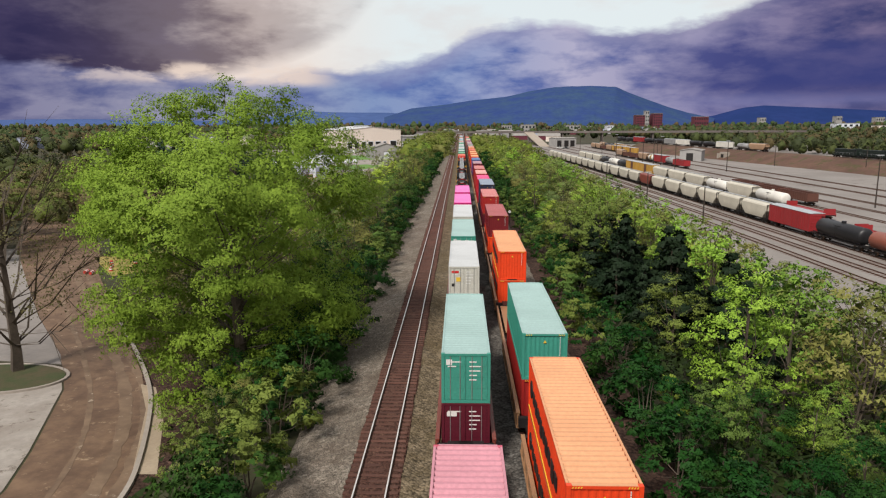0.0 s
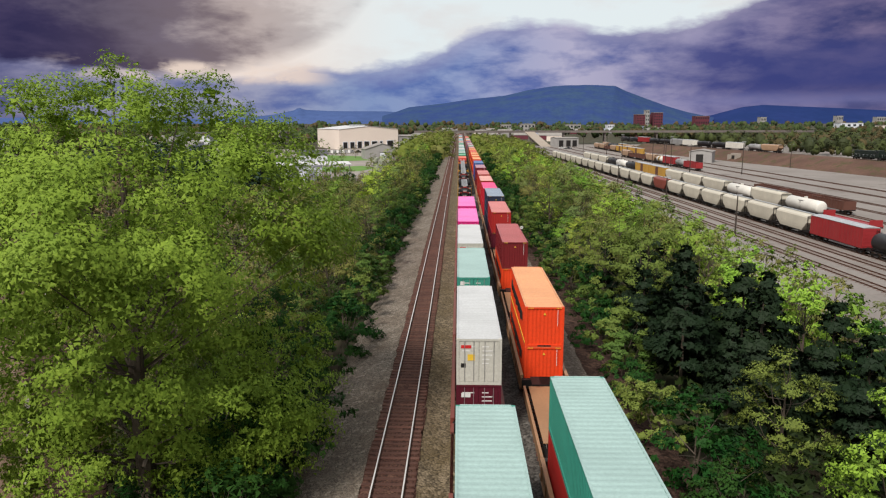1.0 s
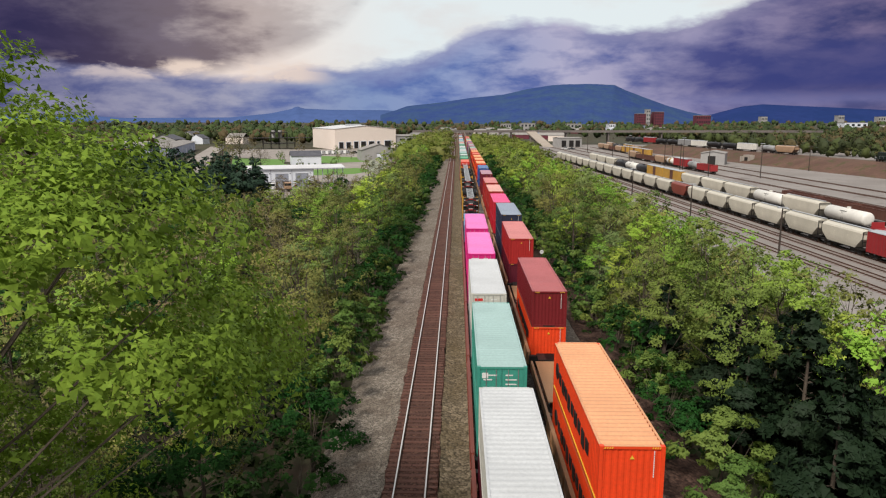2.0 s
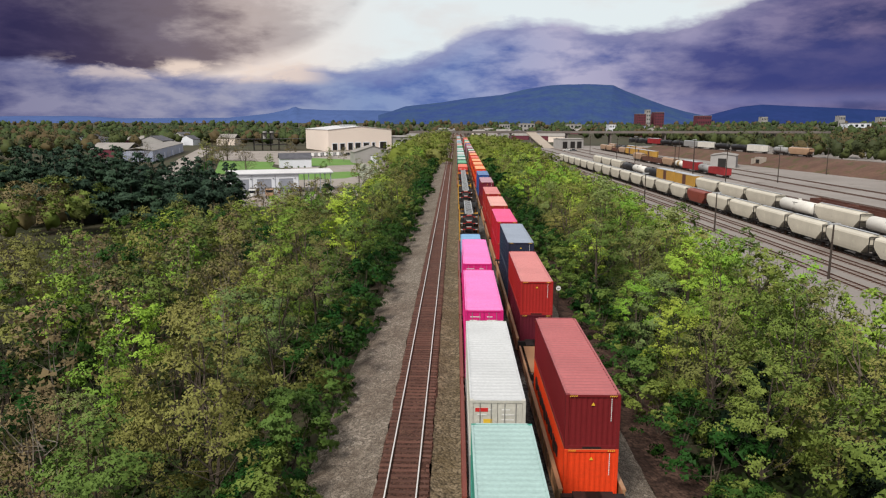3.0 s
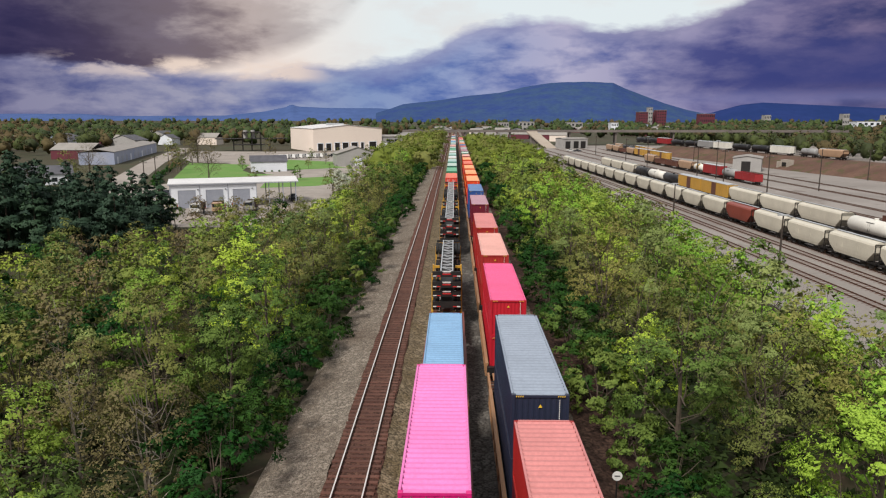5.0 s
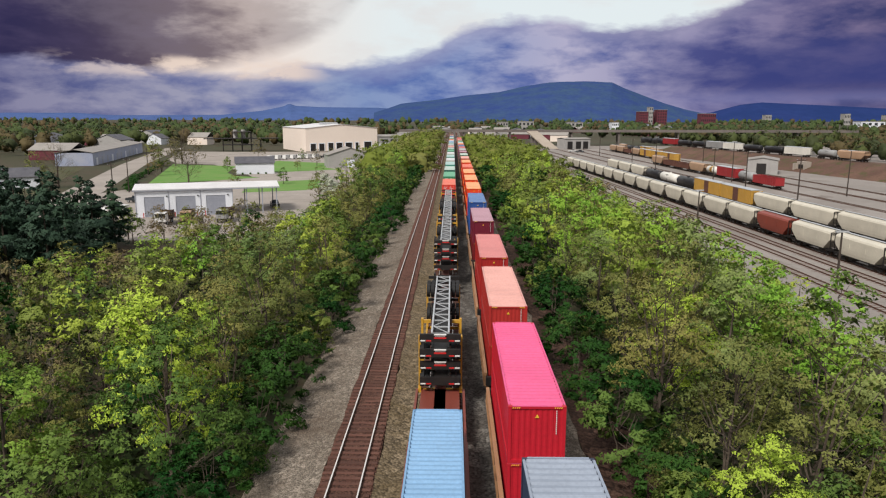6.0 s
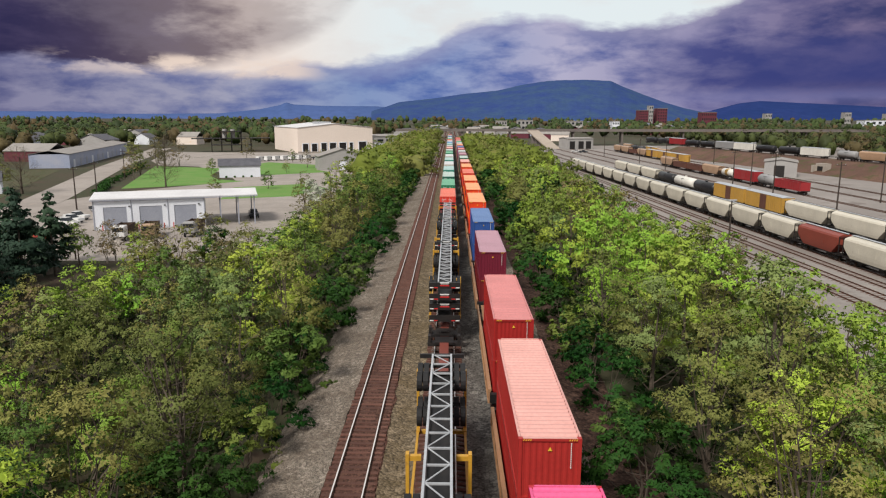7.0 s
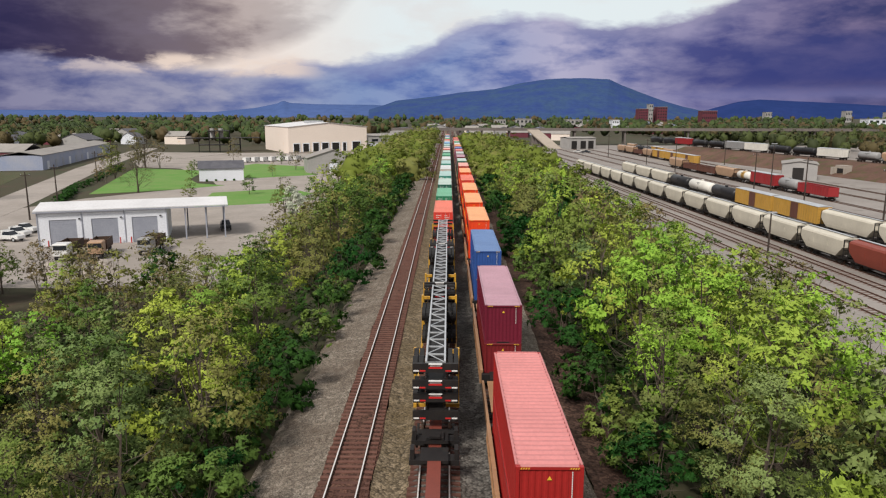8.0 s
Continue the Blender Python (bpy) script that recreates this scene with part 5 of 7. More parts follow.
TYRE = []


def boxed_tyre():
    bm = bmesh.new()
    for a in (-0.29, 0.03):
        add_cyl(bm, (a, 0, 0), (a + 0.26, 0, 0), 0.50, 16)
    return bm


def stack(y0, L, flip):
    """Four chassis on top of one another, turned about by turns."""
    for k in range(4):
        chassis(y0 + (0.0, -0.15, 0.2, -0.1)[k], L - (0, 0.3, 0.5, 0.2)[k], 1.98 + 0.88 * (3 - k), flip ^ bool(k % 2), k == 0, k != 3)


spine_car(144.6, 34.6, (5.8, 9.4, 18.6))
stack(149.7, 14.8, True)
spine_car(179.5, 19.2, (5.2, 17.2))
stack(181.4, 16.8, False)
spine_car(198.9, 16.6, (1.6, 5.0, 15.4))
stack(199.4, 15.8, True)
spine_car(215.7, 16.8, (1.6, 5.0, 15.4), True)
stack(216.2, 15.6, False)

# ---- freight cars of the yard ----
RAIL_Z = YARD + 0.22


def yard_x(off, y):
    return 66.5 - 0.04 * (y - 220) + off


def underframe(top, L):
    part("underframe", boxes((-0.35, 0.35, 0.1, L - 0.1, 0.75, 1.05), (-1.4, 1.4, 0.15, 0.45, 0.9, 1.15), (-1.4, 1.4, L - 0.45, L - 0.15, 0.9, 1.15), (-1.35, -1.2, 0.4, L - 0.4, 0.95, 1.12), (1.2, 1.35, 0.4, L - 0.4, 0.95, 1.12)), M["black"], top)
    bogie(top, 1.9)
    bogie(top, L - 1.9)
    for y0, y1 in ((-0.35, 0.1), (L - 0.1, L + 0.35)):
        part("coupler", box(-0.12, 0.12, y0, y1, 0.8, 1.0), M["wheel"], top)


def hopper_car(col, label, L=13.4):
    top = empty("hopper_car")
    tagged(top, label, "rail car", "freight cars in the yard")
    underframe(top, L)
    levels = [(1.15, 1.40, 2.3), (1.7, 1.50, 1.7), (2.3, 1.54, 0.95), (2.8, 1.54, 0.5), (3.9, 1.53, 0.48), (4.2, 1.34, 0.48), (4.4, 0.8, 0.48), (4.5, 0.28, 0.48)]
    bm = bmesh.new()
    rings = [[bm.verts.new(p) for p in ((-hw, y0, z), (hw, y0, z), (hw, L - y0, z), (-hw, L - y0, z))] for z, hw, y0 in levels]
    for r, q in zip(rings, rings[1:]):
        for i in range(4):
            j = (i + 1) % 4
            bm.faces.new((r[i], r[j], q[j], q[i]))
    bm.faces.new(rings[0][::-1])
    bm.faces.new(rings[-1])
    part("body", bm, col, top, "rounded body with sloping ends")
    bm = bmesh.new()
    for s in (-1, 1):
        for i in (3.4, 6.6):
            y = L * i / 10
            add_box(bm, s * 1.545 - 0.03, s * 1.545 + 0.03, y - 0.04, y + 0.04, 2.3, 3.2)
    tagged(part("side_ribs", bm, col, top), kind="stuff")
    part("running_board", boxes((-0.3, 0.3, 0.3, L - 0.3, 4.62, 4.66), (-0.05, 0.05, 0.3, L - 0.3, 4.5, 4.62)), M["galv"], top, "grey roof walkway")
    for y, o in ((0.22, 1), (L - 0.22, -1)):
        part("end_frame", boxes(*[(s * 1.42 - 0.06, s * 1.42 + 0.06, y - 0.06, y + 0.06, 1.1, 4.2) for s in (-1, 1)], (-1.36, 1.36, y - 0.05, y + 0.05, 4.05, 4.2), (-1.36, 1.36, y - 0.05, y + 0.05, 2.4, 2.5), (-1.36, 1.36, min(y, y + o * 1.2), max(y, y + o * 1.2), 1.1, 1.2)), M["black"], top, "dark end frame and ladder")
    for y in (L * 0.3, L * 0.7):
        part("chute", boxes((-0.8, 0.8, y - 0.6, y + 0.6, 0.35, 1.2)), M["black"], top)
    return top


def tank_car(col, label, L=16.0, r=1.5, band=None):
    top = empty("tank_car")
    tagged(top, label, "rail car", "freight cars in the yard")
    underframe(top, L)
    zc = 1.15 + r
    bm = bmesh.new()
    n = 24
    rows = [(0.75, 0.25), (0.82, 0.6), (1.0, 0.87), (1.3, 1.0), (L - 1.3, 1.0), (L - 1.0, 0.87), (L - 0.82, 0.6), (L - 0.75, 0.25)]
    rings = [[bm.verts.new((q * r * math.cos(6.28319 * i / n), y, zc + q * r * math.sin(6.28319 * i / n))) for i in range(n)] for y, q in rows]
    for k in range(len(rows) - 1):
        for i in range(n):
            bm.faces.new((rings[k][i], rings[k + 1][i], rings[k + 1][(i + 1) % n], rings[k][(i + 1) % n]))
    bm.faces.new(rings[0])
    bm.faces.new(rings[-1][::-1])
    part("tank", bm, col, top, smooth=True)
    if band:
        part("band", cyl((0, L / 2 - 1.2, zc), (0, L / 2 + 1.2, zc), r + 0.01, 24), band, top)
    part("dome", cyl((0, L / 2, zc + r - 0.1), (0, L / 2, zc + r + 0.35), 0.42, 14), col, top)
    for s in (-1, 1):
        part("platform", box(s * 0.95 - 0.35, s * 0.95 + 0.35, L / 2 - 1.2, L / 2 + 1.2, zc + r * 0.62, zc + r * 0.62 + 0.06), M["black"], top)
        part("side_rail", boxes((s * 1.42 - 0.03, s * 1.42 + 0.03, 0.3, L - 0.3, 1.5, 1.56), *[(s * 1.42 - 0.03, s * 1.42 + 0.03, y - 0.03, y + 0.03, 1.0, 1.5) for y in (0.5, L * 0.33, L * 0.66, L - 0.5)]), M["black"], top)
        part("ladder", boxes((s * 1.45 - 0.02, s * 1.45 + 0.02, L / 2 - 0.3, L / 2 - 0.26, 1.0, zc + r * 0.6), (s * 1.45 - 0.02, s * 1.45 + 0.02, L / 2 + 0.26, L / 2 + 0.3, 1.0, zc + r * 0.6)), M["black"], top)
    return top


def box_car(col, door_col, label, L=17.5, H=4.7, roof=None):
    top = empty("box_car")
    tagged(top, label, "rail car", "freight cars in the yard")
    underframe(top, L)
    part("body", box(-1.46, 1.46, 0.3, L - 0.3, 1.05, H - 0.28), col, top, "plain steel body")
    bm = bmesh.new()
    n = int(L / 1.0)
    for s in (-1, 1):
        for i in range(n + 1):
            y = 0.34 + (L - 0.68) * i / n
            if abs(y - L / 2) > 1.7:
                add_box(bm, s * 1.49 - 0.035, s * 1.49 + 0.035, y - 0.05, y + 0.05, 1.1, H - 0.3)
    for y in (0.27, L - 0.27):
        for i in range(5):
            z = 1.4 + i * (H - 2.1) / 4
            add_box(bm, -1.4, 1.4, y - 0.04, y + 0.04, z, z + 0.12)
    tagged(part("ribs", bm, col, top), kind="stuff")
    bm = bmesh.new()
    prof = [(-1.52, H - 0.28), (-1.5, H - 0.2), (0, H), (1.5, H - 0.2), (1.52, H - 0.28)]
    strip(bm, prof, 0.25, L - 0.25)
    for y in (0.25, L - 0.25):
        bm.faces.new([bm.verts.new((x, y, z)) for x, z in prof])
    part("roof", bm, roof or M["galv"], top, "weathered pale roof")
    for s in (-1, 1):
        d = part("door", box(s * 1.51 - 0.04, s * 1.51 + 0.04, L / 2 - 1.55, L / 2 + 1.55, 1.15, H - 0.4), door_col, top)
        for o in (-1.0, 0, 1.0):
            part("door_bar", box(s * 1.56 - 0.015, s * 1.56 + 0.015, L / 2 + o - 0.03, L / 2 + o + 0.03, 1.2, H - 0.45), door_col, d)
    for y in (0.27, L - 0.27):
        part("ladder", boxes(*[(0.85, 1.3, y - 0.09, y + 0.09, 1.2 + 0.4 * i, 1.24 + 0.4 * i) for i in range(8)], (0.85, 0.89, y - 0.09, y + 0.09, 1.1, 4.3), (1.26, 1.3, y - 0.09, y + 0.09, 1.1, 4.3)), M["black"], top)
    return top


def gondola(col, label, L=16.0, H=3.2, load=None):
    top = empty("gondola_car")
    tagged(top, label, "rail car", "freight cars in the yard")
    underframe(top, L)
    for s in (-1, 1):
        part("side_wall", boxes((s * 1.45 - 0.04, s * 1.45 + 0.04, 0.3, L - 0.3, 1.05, H), (s * 1.47 - 0.09, s * 1.47 + 0.09, 0.3, L - 0.3, H, H + 0.12),
                                *[(s * 1.52 - 0.06, s * 1.52 + 0.05, 0.45 + (L - 0.9) * i / 12 - 0.06, 0.45 + (L - 0.9) * i / 12 + 0.06, 1.06, H - 0.01) for i in range(13)]), col, top, "ribbed side wall")
    for y in (0.3, L - 0.38):
        part("end_wall", box(-1.41, 1.41, y, y + 0.08, 1.05, H + 0.1), col, top)
    part("floor", box(-1.4, 1.4, 0.39, L - 0.39, 1.05, 1.15), M["wheel"], top)
    return top


def flat_car(col, label, L=18.0):
    top = empty("flat_car")
    tagged(top, label, "rail car", "freight cars in the yard")
    underframe(top, L)
    part("deck", box(-1.45, 1.45, 0.2, L - 0.2, 1.15, 1.35), col, top)
    for s in (-1, 1):
        part("side_sill", box(s * 1.5 - 0.05, s * 1.5 + 0.05, 0.2, L - 0.2, 0.8, 1.5), col, top)
    for y in (0.3, L - 0.4):
        part("bulkhead", box(-1.4, 1.4, y, y + 0.12, 1.35, 2.6), col, top)
    return top


def locomotive(col, label, L=19.0):
    top = empty("locomotive")
    tagged(top, label, "locomotive")
    underframe(top, L)
    part("deck", box(-1.5, 1.5, 0.2, L - 0.2, 1.15, 1.45), col, top)
    part("hood", box(-0.95, 0.95, 3.8, L - 1.2, 1.45, 4.2, 0.15), col, top)
    c = part("cab", box(-1.5, 1.5, 1.9, 3.8, 1.45, 4.5, 0.12), col, top)
    for s in (-1, 1):
        part("window", box(s * 1.505 - 0.01, s * 1.505 + 0.01, 2.2, 3.4, 3.2, 4.0), M["dark_glass"], c)
    part("nose", box(-0.9, 0.9, 0.6, 1.9, 1.45, 3.0, 0.2), col, top)
    part("fuel_tank", box(-1.3, 1.3, L / 2 - 2.4, L / 2 + 2.4, 0.4, 1.1, 0.15), M["black"], top)
    for s in (-1, 1):
        part("handrail", boxes((s * 1.46 - 0.02, s * 1.46 + 0.02, 3.8, L - 0.4, 2.4, 2.44), *[(s * 1.46 - 0.02, s * 1.46 + 0.02, 4.2 + i * 2.3, 4.24 + i * 2.3, 1.45, 2.4) for i in range(7)]), M["galv"], top)
    return top


P_CREAM = paint("cream_wagon_paint", (0.60, 0.56, 0.465), at=0.66, vary=0.12)
P_WHITE = paint("white_tank_paint", (0.74, 0.72, 0.66), at=0.68)
P_RUST = paint("oxide_red_wagon_paint", (0.24, 0.05, 0.032), at=0.64)
P_RED = paint("red_wagon_paint", (0.32, 0.028, 0.032), (0.6, 0.55, 0.5), 0.70)
P_YEL = paint("yellow_wagon_paint", (0.50, 0.29, 0.06), (0.30, 0.12, 0.05), 0.66)
P_BLK = paint("black_tank_paint", (0.016, 0.016, 0.018), (0.05, 0.045, 0.04), 0.62)
P_BRN = paint("brown_wagon_paint", (0.13, 0.055, 0.04), at=0.64)
P_TANK = paint("rust_brown_tank_paint", (0.30, 0.085, 0.05), at=0.62)
P_TAN = paint("tan_wagon_paint", (0.42, 0.27, 0.17), at=0.64)
P_GREY = paint("grey_wagon_paint", (0.30, 0.30, 0.30), at=0.64)
P_LOCO = paint("black_green_locomotive_paint", (0.012, 0.02, 0.016), at=0.75)
CARS = {
    "cream": (hopper_car, (P_CREAM, "cream covered hopper car with rust streaks"), 13.4), "rusthop": (hopper_car, (P_RUST, "oxide red covered hopper car"), 13.4),
    "creamlong": (hopper_car, (P_CREAM, "long cream covered hopper car", 18.0), 18.0), "tanhop": (hopper_car, (P_TAN, "tan dusty covered hopper car", 17.0), 17.0),
    "redbox": (box_car, (P_RED, P_RED, "red ribbed boxcar with chipped paint", 17.5, 4.9), 17.5), "yelbox": (box_car, (P_YEL, P_BRN, "yellow boxcar with dark brown door", 19.6, 5.0), 19.6),
    "greybox": (box_car, (P_GREY, P_GREY, "grey weathered steel boxcar", 17.0), 17.0), "whitebox": (box_car, (P_WHITE, P_WHITE, "white weathered steel boxcar", 17.0), 17.0),
    "blacktank": (tank_car, (P_BLK, "glossy black steel tank car", 16.0), 16.0), "browntank": (tank_car, (P_TANK, "rust-brown painted tank car", 16.8), 16.8),
    "whitetank": (tank_car, (P_WHITE, "white painted tank car", 16.5), 16.5), "shorttank": (tank_car, (P_WHITE, "white tank car with orange band", 11.0, 1.4, P_YEL), 11.0), "greytank": (tank_car, (P_GREY, "grey painted tank car", 12.0, 1.5), 12.0),
    "redgon": (gondola, (P_RED, "red open-top hopper car", 17.0, 3.6), 17.0), "brngon": (gondola, (P_BRN, "brown open gondola car", 16.0, 3.2), 16.0),
    "redflat": (flat_car, (P_RED, "red bulkhead flat car"), 18.0), "loco": (locomotive, (P_LOCO, "dark green and black diesel locomotive"), 19.0),
}
CAR_PROTO = {}


def set_car(kind, m):
    if kind in CAR_PROTO:
        return copy_thing(CAR_PROTO[kind], m)
    make, args, _ = CARS[kind]
    ob = make(*args)
    ob.matrix_basis = m
    CAR_PROTO[kind] = ob
    return ob


def string_of_cars(off, y, kinds_in_order, gap=0.8):
    for k in kinds_in_order:
        if k:
            set_car(k, pose(yard_x(off, y), y, RAIL_Z, 0, 0, 2.29))
        y += (CARS[k][2] if k else 14.0) + gap


# the near row, then the rows behind it
string_of_cars(0, 88.0, ["browntank", "browntank", "blacktank", "redbox"] + ["cream"] * 6 + ["rusthop"] + ["cream"] * 14, 0.75)
string_of_cars(16, 164.0, ["redflat"], 0.6)
string_of_cars(16, 184.0, ["whitetank", "creamlong", "whitetank", "creamlong", "creamlong", "creamlong", "yelbox", "yelbox", "blacktank", "whitetank", "blacktank", "creamlong", "creamlong", "creamlong"], 0.7)
string_of_cars(9, 84.0, ["redflat", "redflat", "redflat", "redflat"], 0.7)
string_of_cars(27, 192.0, ["brngon", "brngon", "brngon"], 0.7)
string_of_cars(47, 343.0, ["redgon", "greytank", "redbox", "shorttank", "tanhop", "brngon", "brngon", "tanhop"], 0.8)
string_of_cars(61, 478.0, ["yelbox", "yelbox", "yelbox", "tanhop", "brngon", "tanhop", "tanhop"], 0.8)
string_of_cars(73, 540.0, ["tanhop", "yelbox", "blacktank", "blacktank", "tanhop"], 0.8)

# ---- yard ground, lines, bank and buildings ----
M["earth"] = surface("bare_brown_earth", (0.086, 0.044, 0.031), (0.136, 0.075, 0.051), 0.95, scale=0.08, fine=1.0, bump=0.4, stain=(0.058, 0.056, 0.017), stain_at=0.52)
sheet("yard_ground", [(43, -60), (330, -60), (330, 300), (330, 700), (56, 700), (40, 330)], YARD + 0.03, M["yard"], "grey gravel and packed dirt of the rail yard", "yard", 0.2)
for i, off in enumerate((-13.5, -8.6, -4.3, 0, 9, 16, 27, 37, 47, 61, 73)):
    ln = make_line(yard_x(off, 0), 40 if off < 30 else 150, 640, RAIL_Z, "yard_track_%d" % (i + 1), "yard line with rusty rails", None, 1.9, "rail_web")
    ln.matrix_basis = pose(yard_x(off, 0), 0, RAIL_Z, 0, 0, 2.29)


def bank_along(name, label, x0, y0, x1, y1, width, height, slope, material):
    """A raised bank along a line."""
    L = math.hypot(x1 - x0, y1 - y0)
    turn = math.degrees(math.atan2(-(x1 - x0), y1 - y0))
    bm = bmesh.new()
    cols = [(-width / 2 - slope, -0.1), (-width / 2 - slope * 0.45, height * 0.55), (-width / 2, height), (width / 2, height), (width / 2 + slope, -0.1)]
    n = int(L / 6)
    rng = random.Random(9)
    rows = [[bm.verts.new((x + rng.uniform(-0.5, 0.5) * (k in (0, 1, 4)), L * i / n, z + rng.uniform(-0.3, 0.3) * (k == 1))) for k, (x, z) in enumerate(cols)] for i in range(n + 1)]
    for i in range(n):
        for k in range(len(cols) - 1):
            bm.faces.new((rows[i][k], rows[i][k + 1], rows[i + 1][k + 1], rows[i + 1][k]))
    ob = part(name, bm, material, smooth=True)
    ob.matrix_basis = pose(x0, y0, YARD, 0, 0, turn)
    tagged(ob, label, "embankment", kind="structure")
    return turn


TURN_BANK = bank_along("embankment", "bare brown earth bank under the far line", 204, 230, 146, 570, 9, 5.2, 15, M["earth"])
for i, k in enumerate((None, None, None, "loco", "loco", None, None, None, "tanhop", "greytank", "whitebox", "blacktank", "blacktank", "whitebox", "greybox", "blacktank", "blacktank", "redbox", "blacktank", "blacktank")):
    if k:
        f = (18 * i + 30) / 335
        set_car(k, pose(204 - 58 * f, 230 + 340 * f, YARD + 5.3, 0, 0, TURN_BANK))
part_b = part("culvert", boxes((-2.6, 2.6, 0, 3, 0, 4.4), (-3.4, -2.6, -1.5, 2, 0, 3.6), (2.6, 3.4, -1.5, 2, 0, 3.6)), M["concrete"])
part_b.matrix_basis = pose(155.5, 425, YARD, 0, 0, -72)
tagged(part_b, "concrete culvert portal in the earth bank", "culvert")
# no hollow behind: a black box gives the portal its dark inside
part("opening", box(-1.7, 1.7, -0.03, 0.5, 0.0, 3.2), M["black"], part_b, "black panel for the shade in the portal")


def gable(name, label, a, b, depth, wall_h, ridge_h, wall, roof, along=True, z0=FLAT, category="building", over=0.4):
    """A building whose front runs from a to b. along: the ridge runs along the front."""
    L = math.hypot(b[0] - a[0], b[1] - a[1])
    top = empty(name, pose(a[0], a[1], z0, 0, 0, math.degrees(math.atan2(b[1] - a[1], b[0] - a[0]))))
    tagged(top, label, category)
    bm = bmesh.new()
    for x0, x1, y0, y1 in ((0, L, 0, 0.25), (0, L, depth - 0.25, depth), (0, 0.25, 0.25, depth - 0.25), (L - 0.25, L, 0.25, depth - 0.25)):
        add_box(bm, x0, x1, y0, y1, 0, wall_h)
    if not along:
        for y in (0, depth - 0.25):
            v = [bm.verts.new(p) for p in ((0, y, wall_h), (L, y, wall_h), (L / 2, y, ridge_h - 0.05), (0, y + 0.25, wall_h), (L, y + 0.25, wall_h), (L / 2, y + 0.25, ridge_h - 0.05))]
            for f in ((0, 1, 2), (5, 4, 3), (1, 0, 3, 4), (2, 1, 4, 5), (0, 2, 5, 3)):
                bm.faces.new([v[i] for i in f])
    part("wall", bm, wall, top)
    bm = bmesh.new()
    o, th = over, 0.18
    if along:
        sec = [(-o, wall_h - 0.05), (depth / 2, ridge_h), (depth + o, wall_h - 0.05)]
        lo = [[bm.verts.new((x, y, z + t)) for y, z in sec] for x in (-o, L + o) for t in (0.02, th)]
    else:
        sec = [(-o, wall_h - 0.05), (L / 2, ridge_h), (L + o, wall_h - 0.05)]
        lo = [[bm.verts.new((x, y, z + t)) for x, z in sec] for y in (-o, depth + o) for t in (0.02, th)]
    for i in range(2):
        bm.faces.new((lo[1][i], lo[1][i + 1], lo[3][i + 1], lo[3][i]))
        bm.faces.new((lo[0][i + 1], lo[0][i], lo[2][i], lo[2][i + 1]))
        for e in (0, 2):
            bm.faces.new((lo[e][i], lo[e][i + 1], lo[e + 1][i + 1], lo[e + 1][i]))
    for q in (0, 2):
        bm.faces.new((lo[0][q], lo[1][q], lo[3][q], lo[2][q]))
    bmesh.ops.recalc_face_normals(bm, faces=bm.faces)
    part("roof", bm, roof, top)
    return top


M["white_wall"] = surface("white_metal_wall", (0.76, 0.79, 0.85), (0.70, 0.73, 0.79), 0.5, 0, 0.2, 4, 0.02)
M["roof_white"] = surface("white_metal_roof", (0.66, 0.66, 0.67), (0.57, 0.57, 0.58), 0.5, 0, 0.2, 3, 0.03)
M["grey_door"] = surface("grey_roller_door", (0.34, 0.36, 0.42), (0.30, 0.32, 0.38), 0.5, 0, 0.5, 6, 0.03)
M["dark_roof"] = surface("dark_shingle_roof", (0.075, 0.075, 0.09), (0.11, 0.11, 0.125), 0.8, 0, 0.4, 5, 0.2)
M["cream_wall"] = surface("cream_concrete_wall", (0.80, 0.70, 0.62), (0.76, 0.66, 0.585), 0.8, 0, 0.06, 2, 0.05, stain=(0.74, 0.52, 0.32), stain_at=0.64)
M["grey_wall"] = surface("grey_block_wall", (0.36, 0.35, 0.34), (0.30, 0.29, 0.285), 0.85, 0, 0.2, 3, 0.1)
M["grey_roof"] = surface("weathered_grey_roof", (0.30, 0.28, 0.26), (0.24, 0.225, 0.21), 0.8, 0, 0.2, 3, 0.1)
M["blue_wall"] = surface("pale_blue_metal_wall", (0.30, 0.35, 0.50), (0.40, 0.42, 0.50), 0.6, 0, 0.15, 3, 0.03)
M["brick"] = surface("red_brick_far", (0.14, 0.030, 0.045), (0.11, 0.026, 0.040), 0.85, 0, 0.05, 1.0, 0.05)
M["red_paint"] = surface("red_paint", (0.55, 0.05, 0.04), None, 0.5, 0, 1, 8, 0.02)


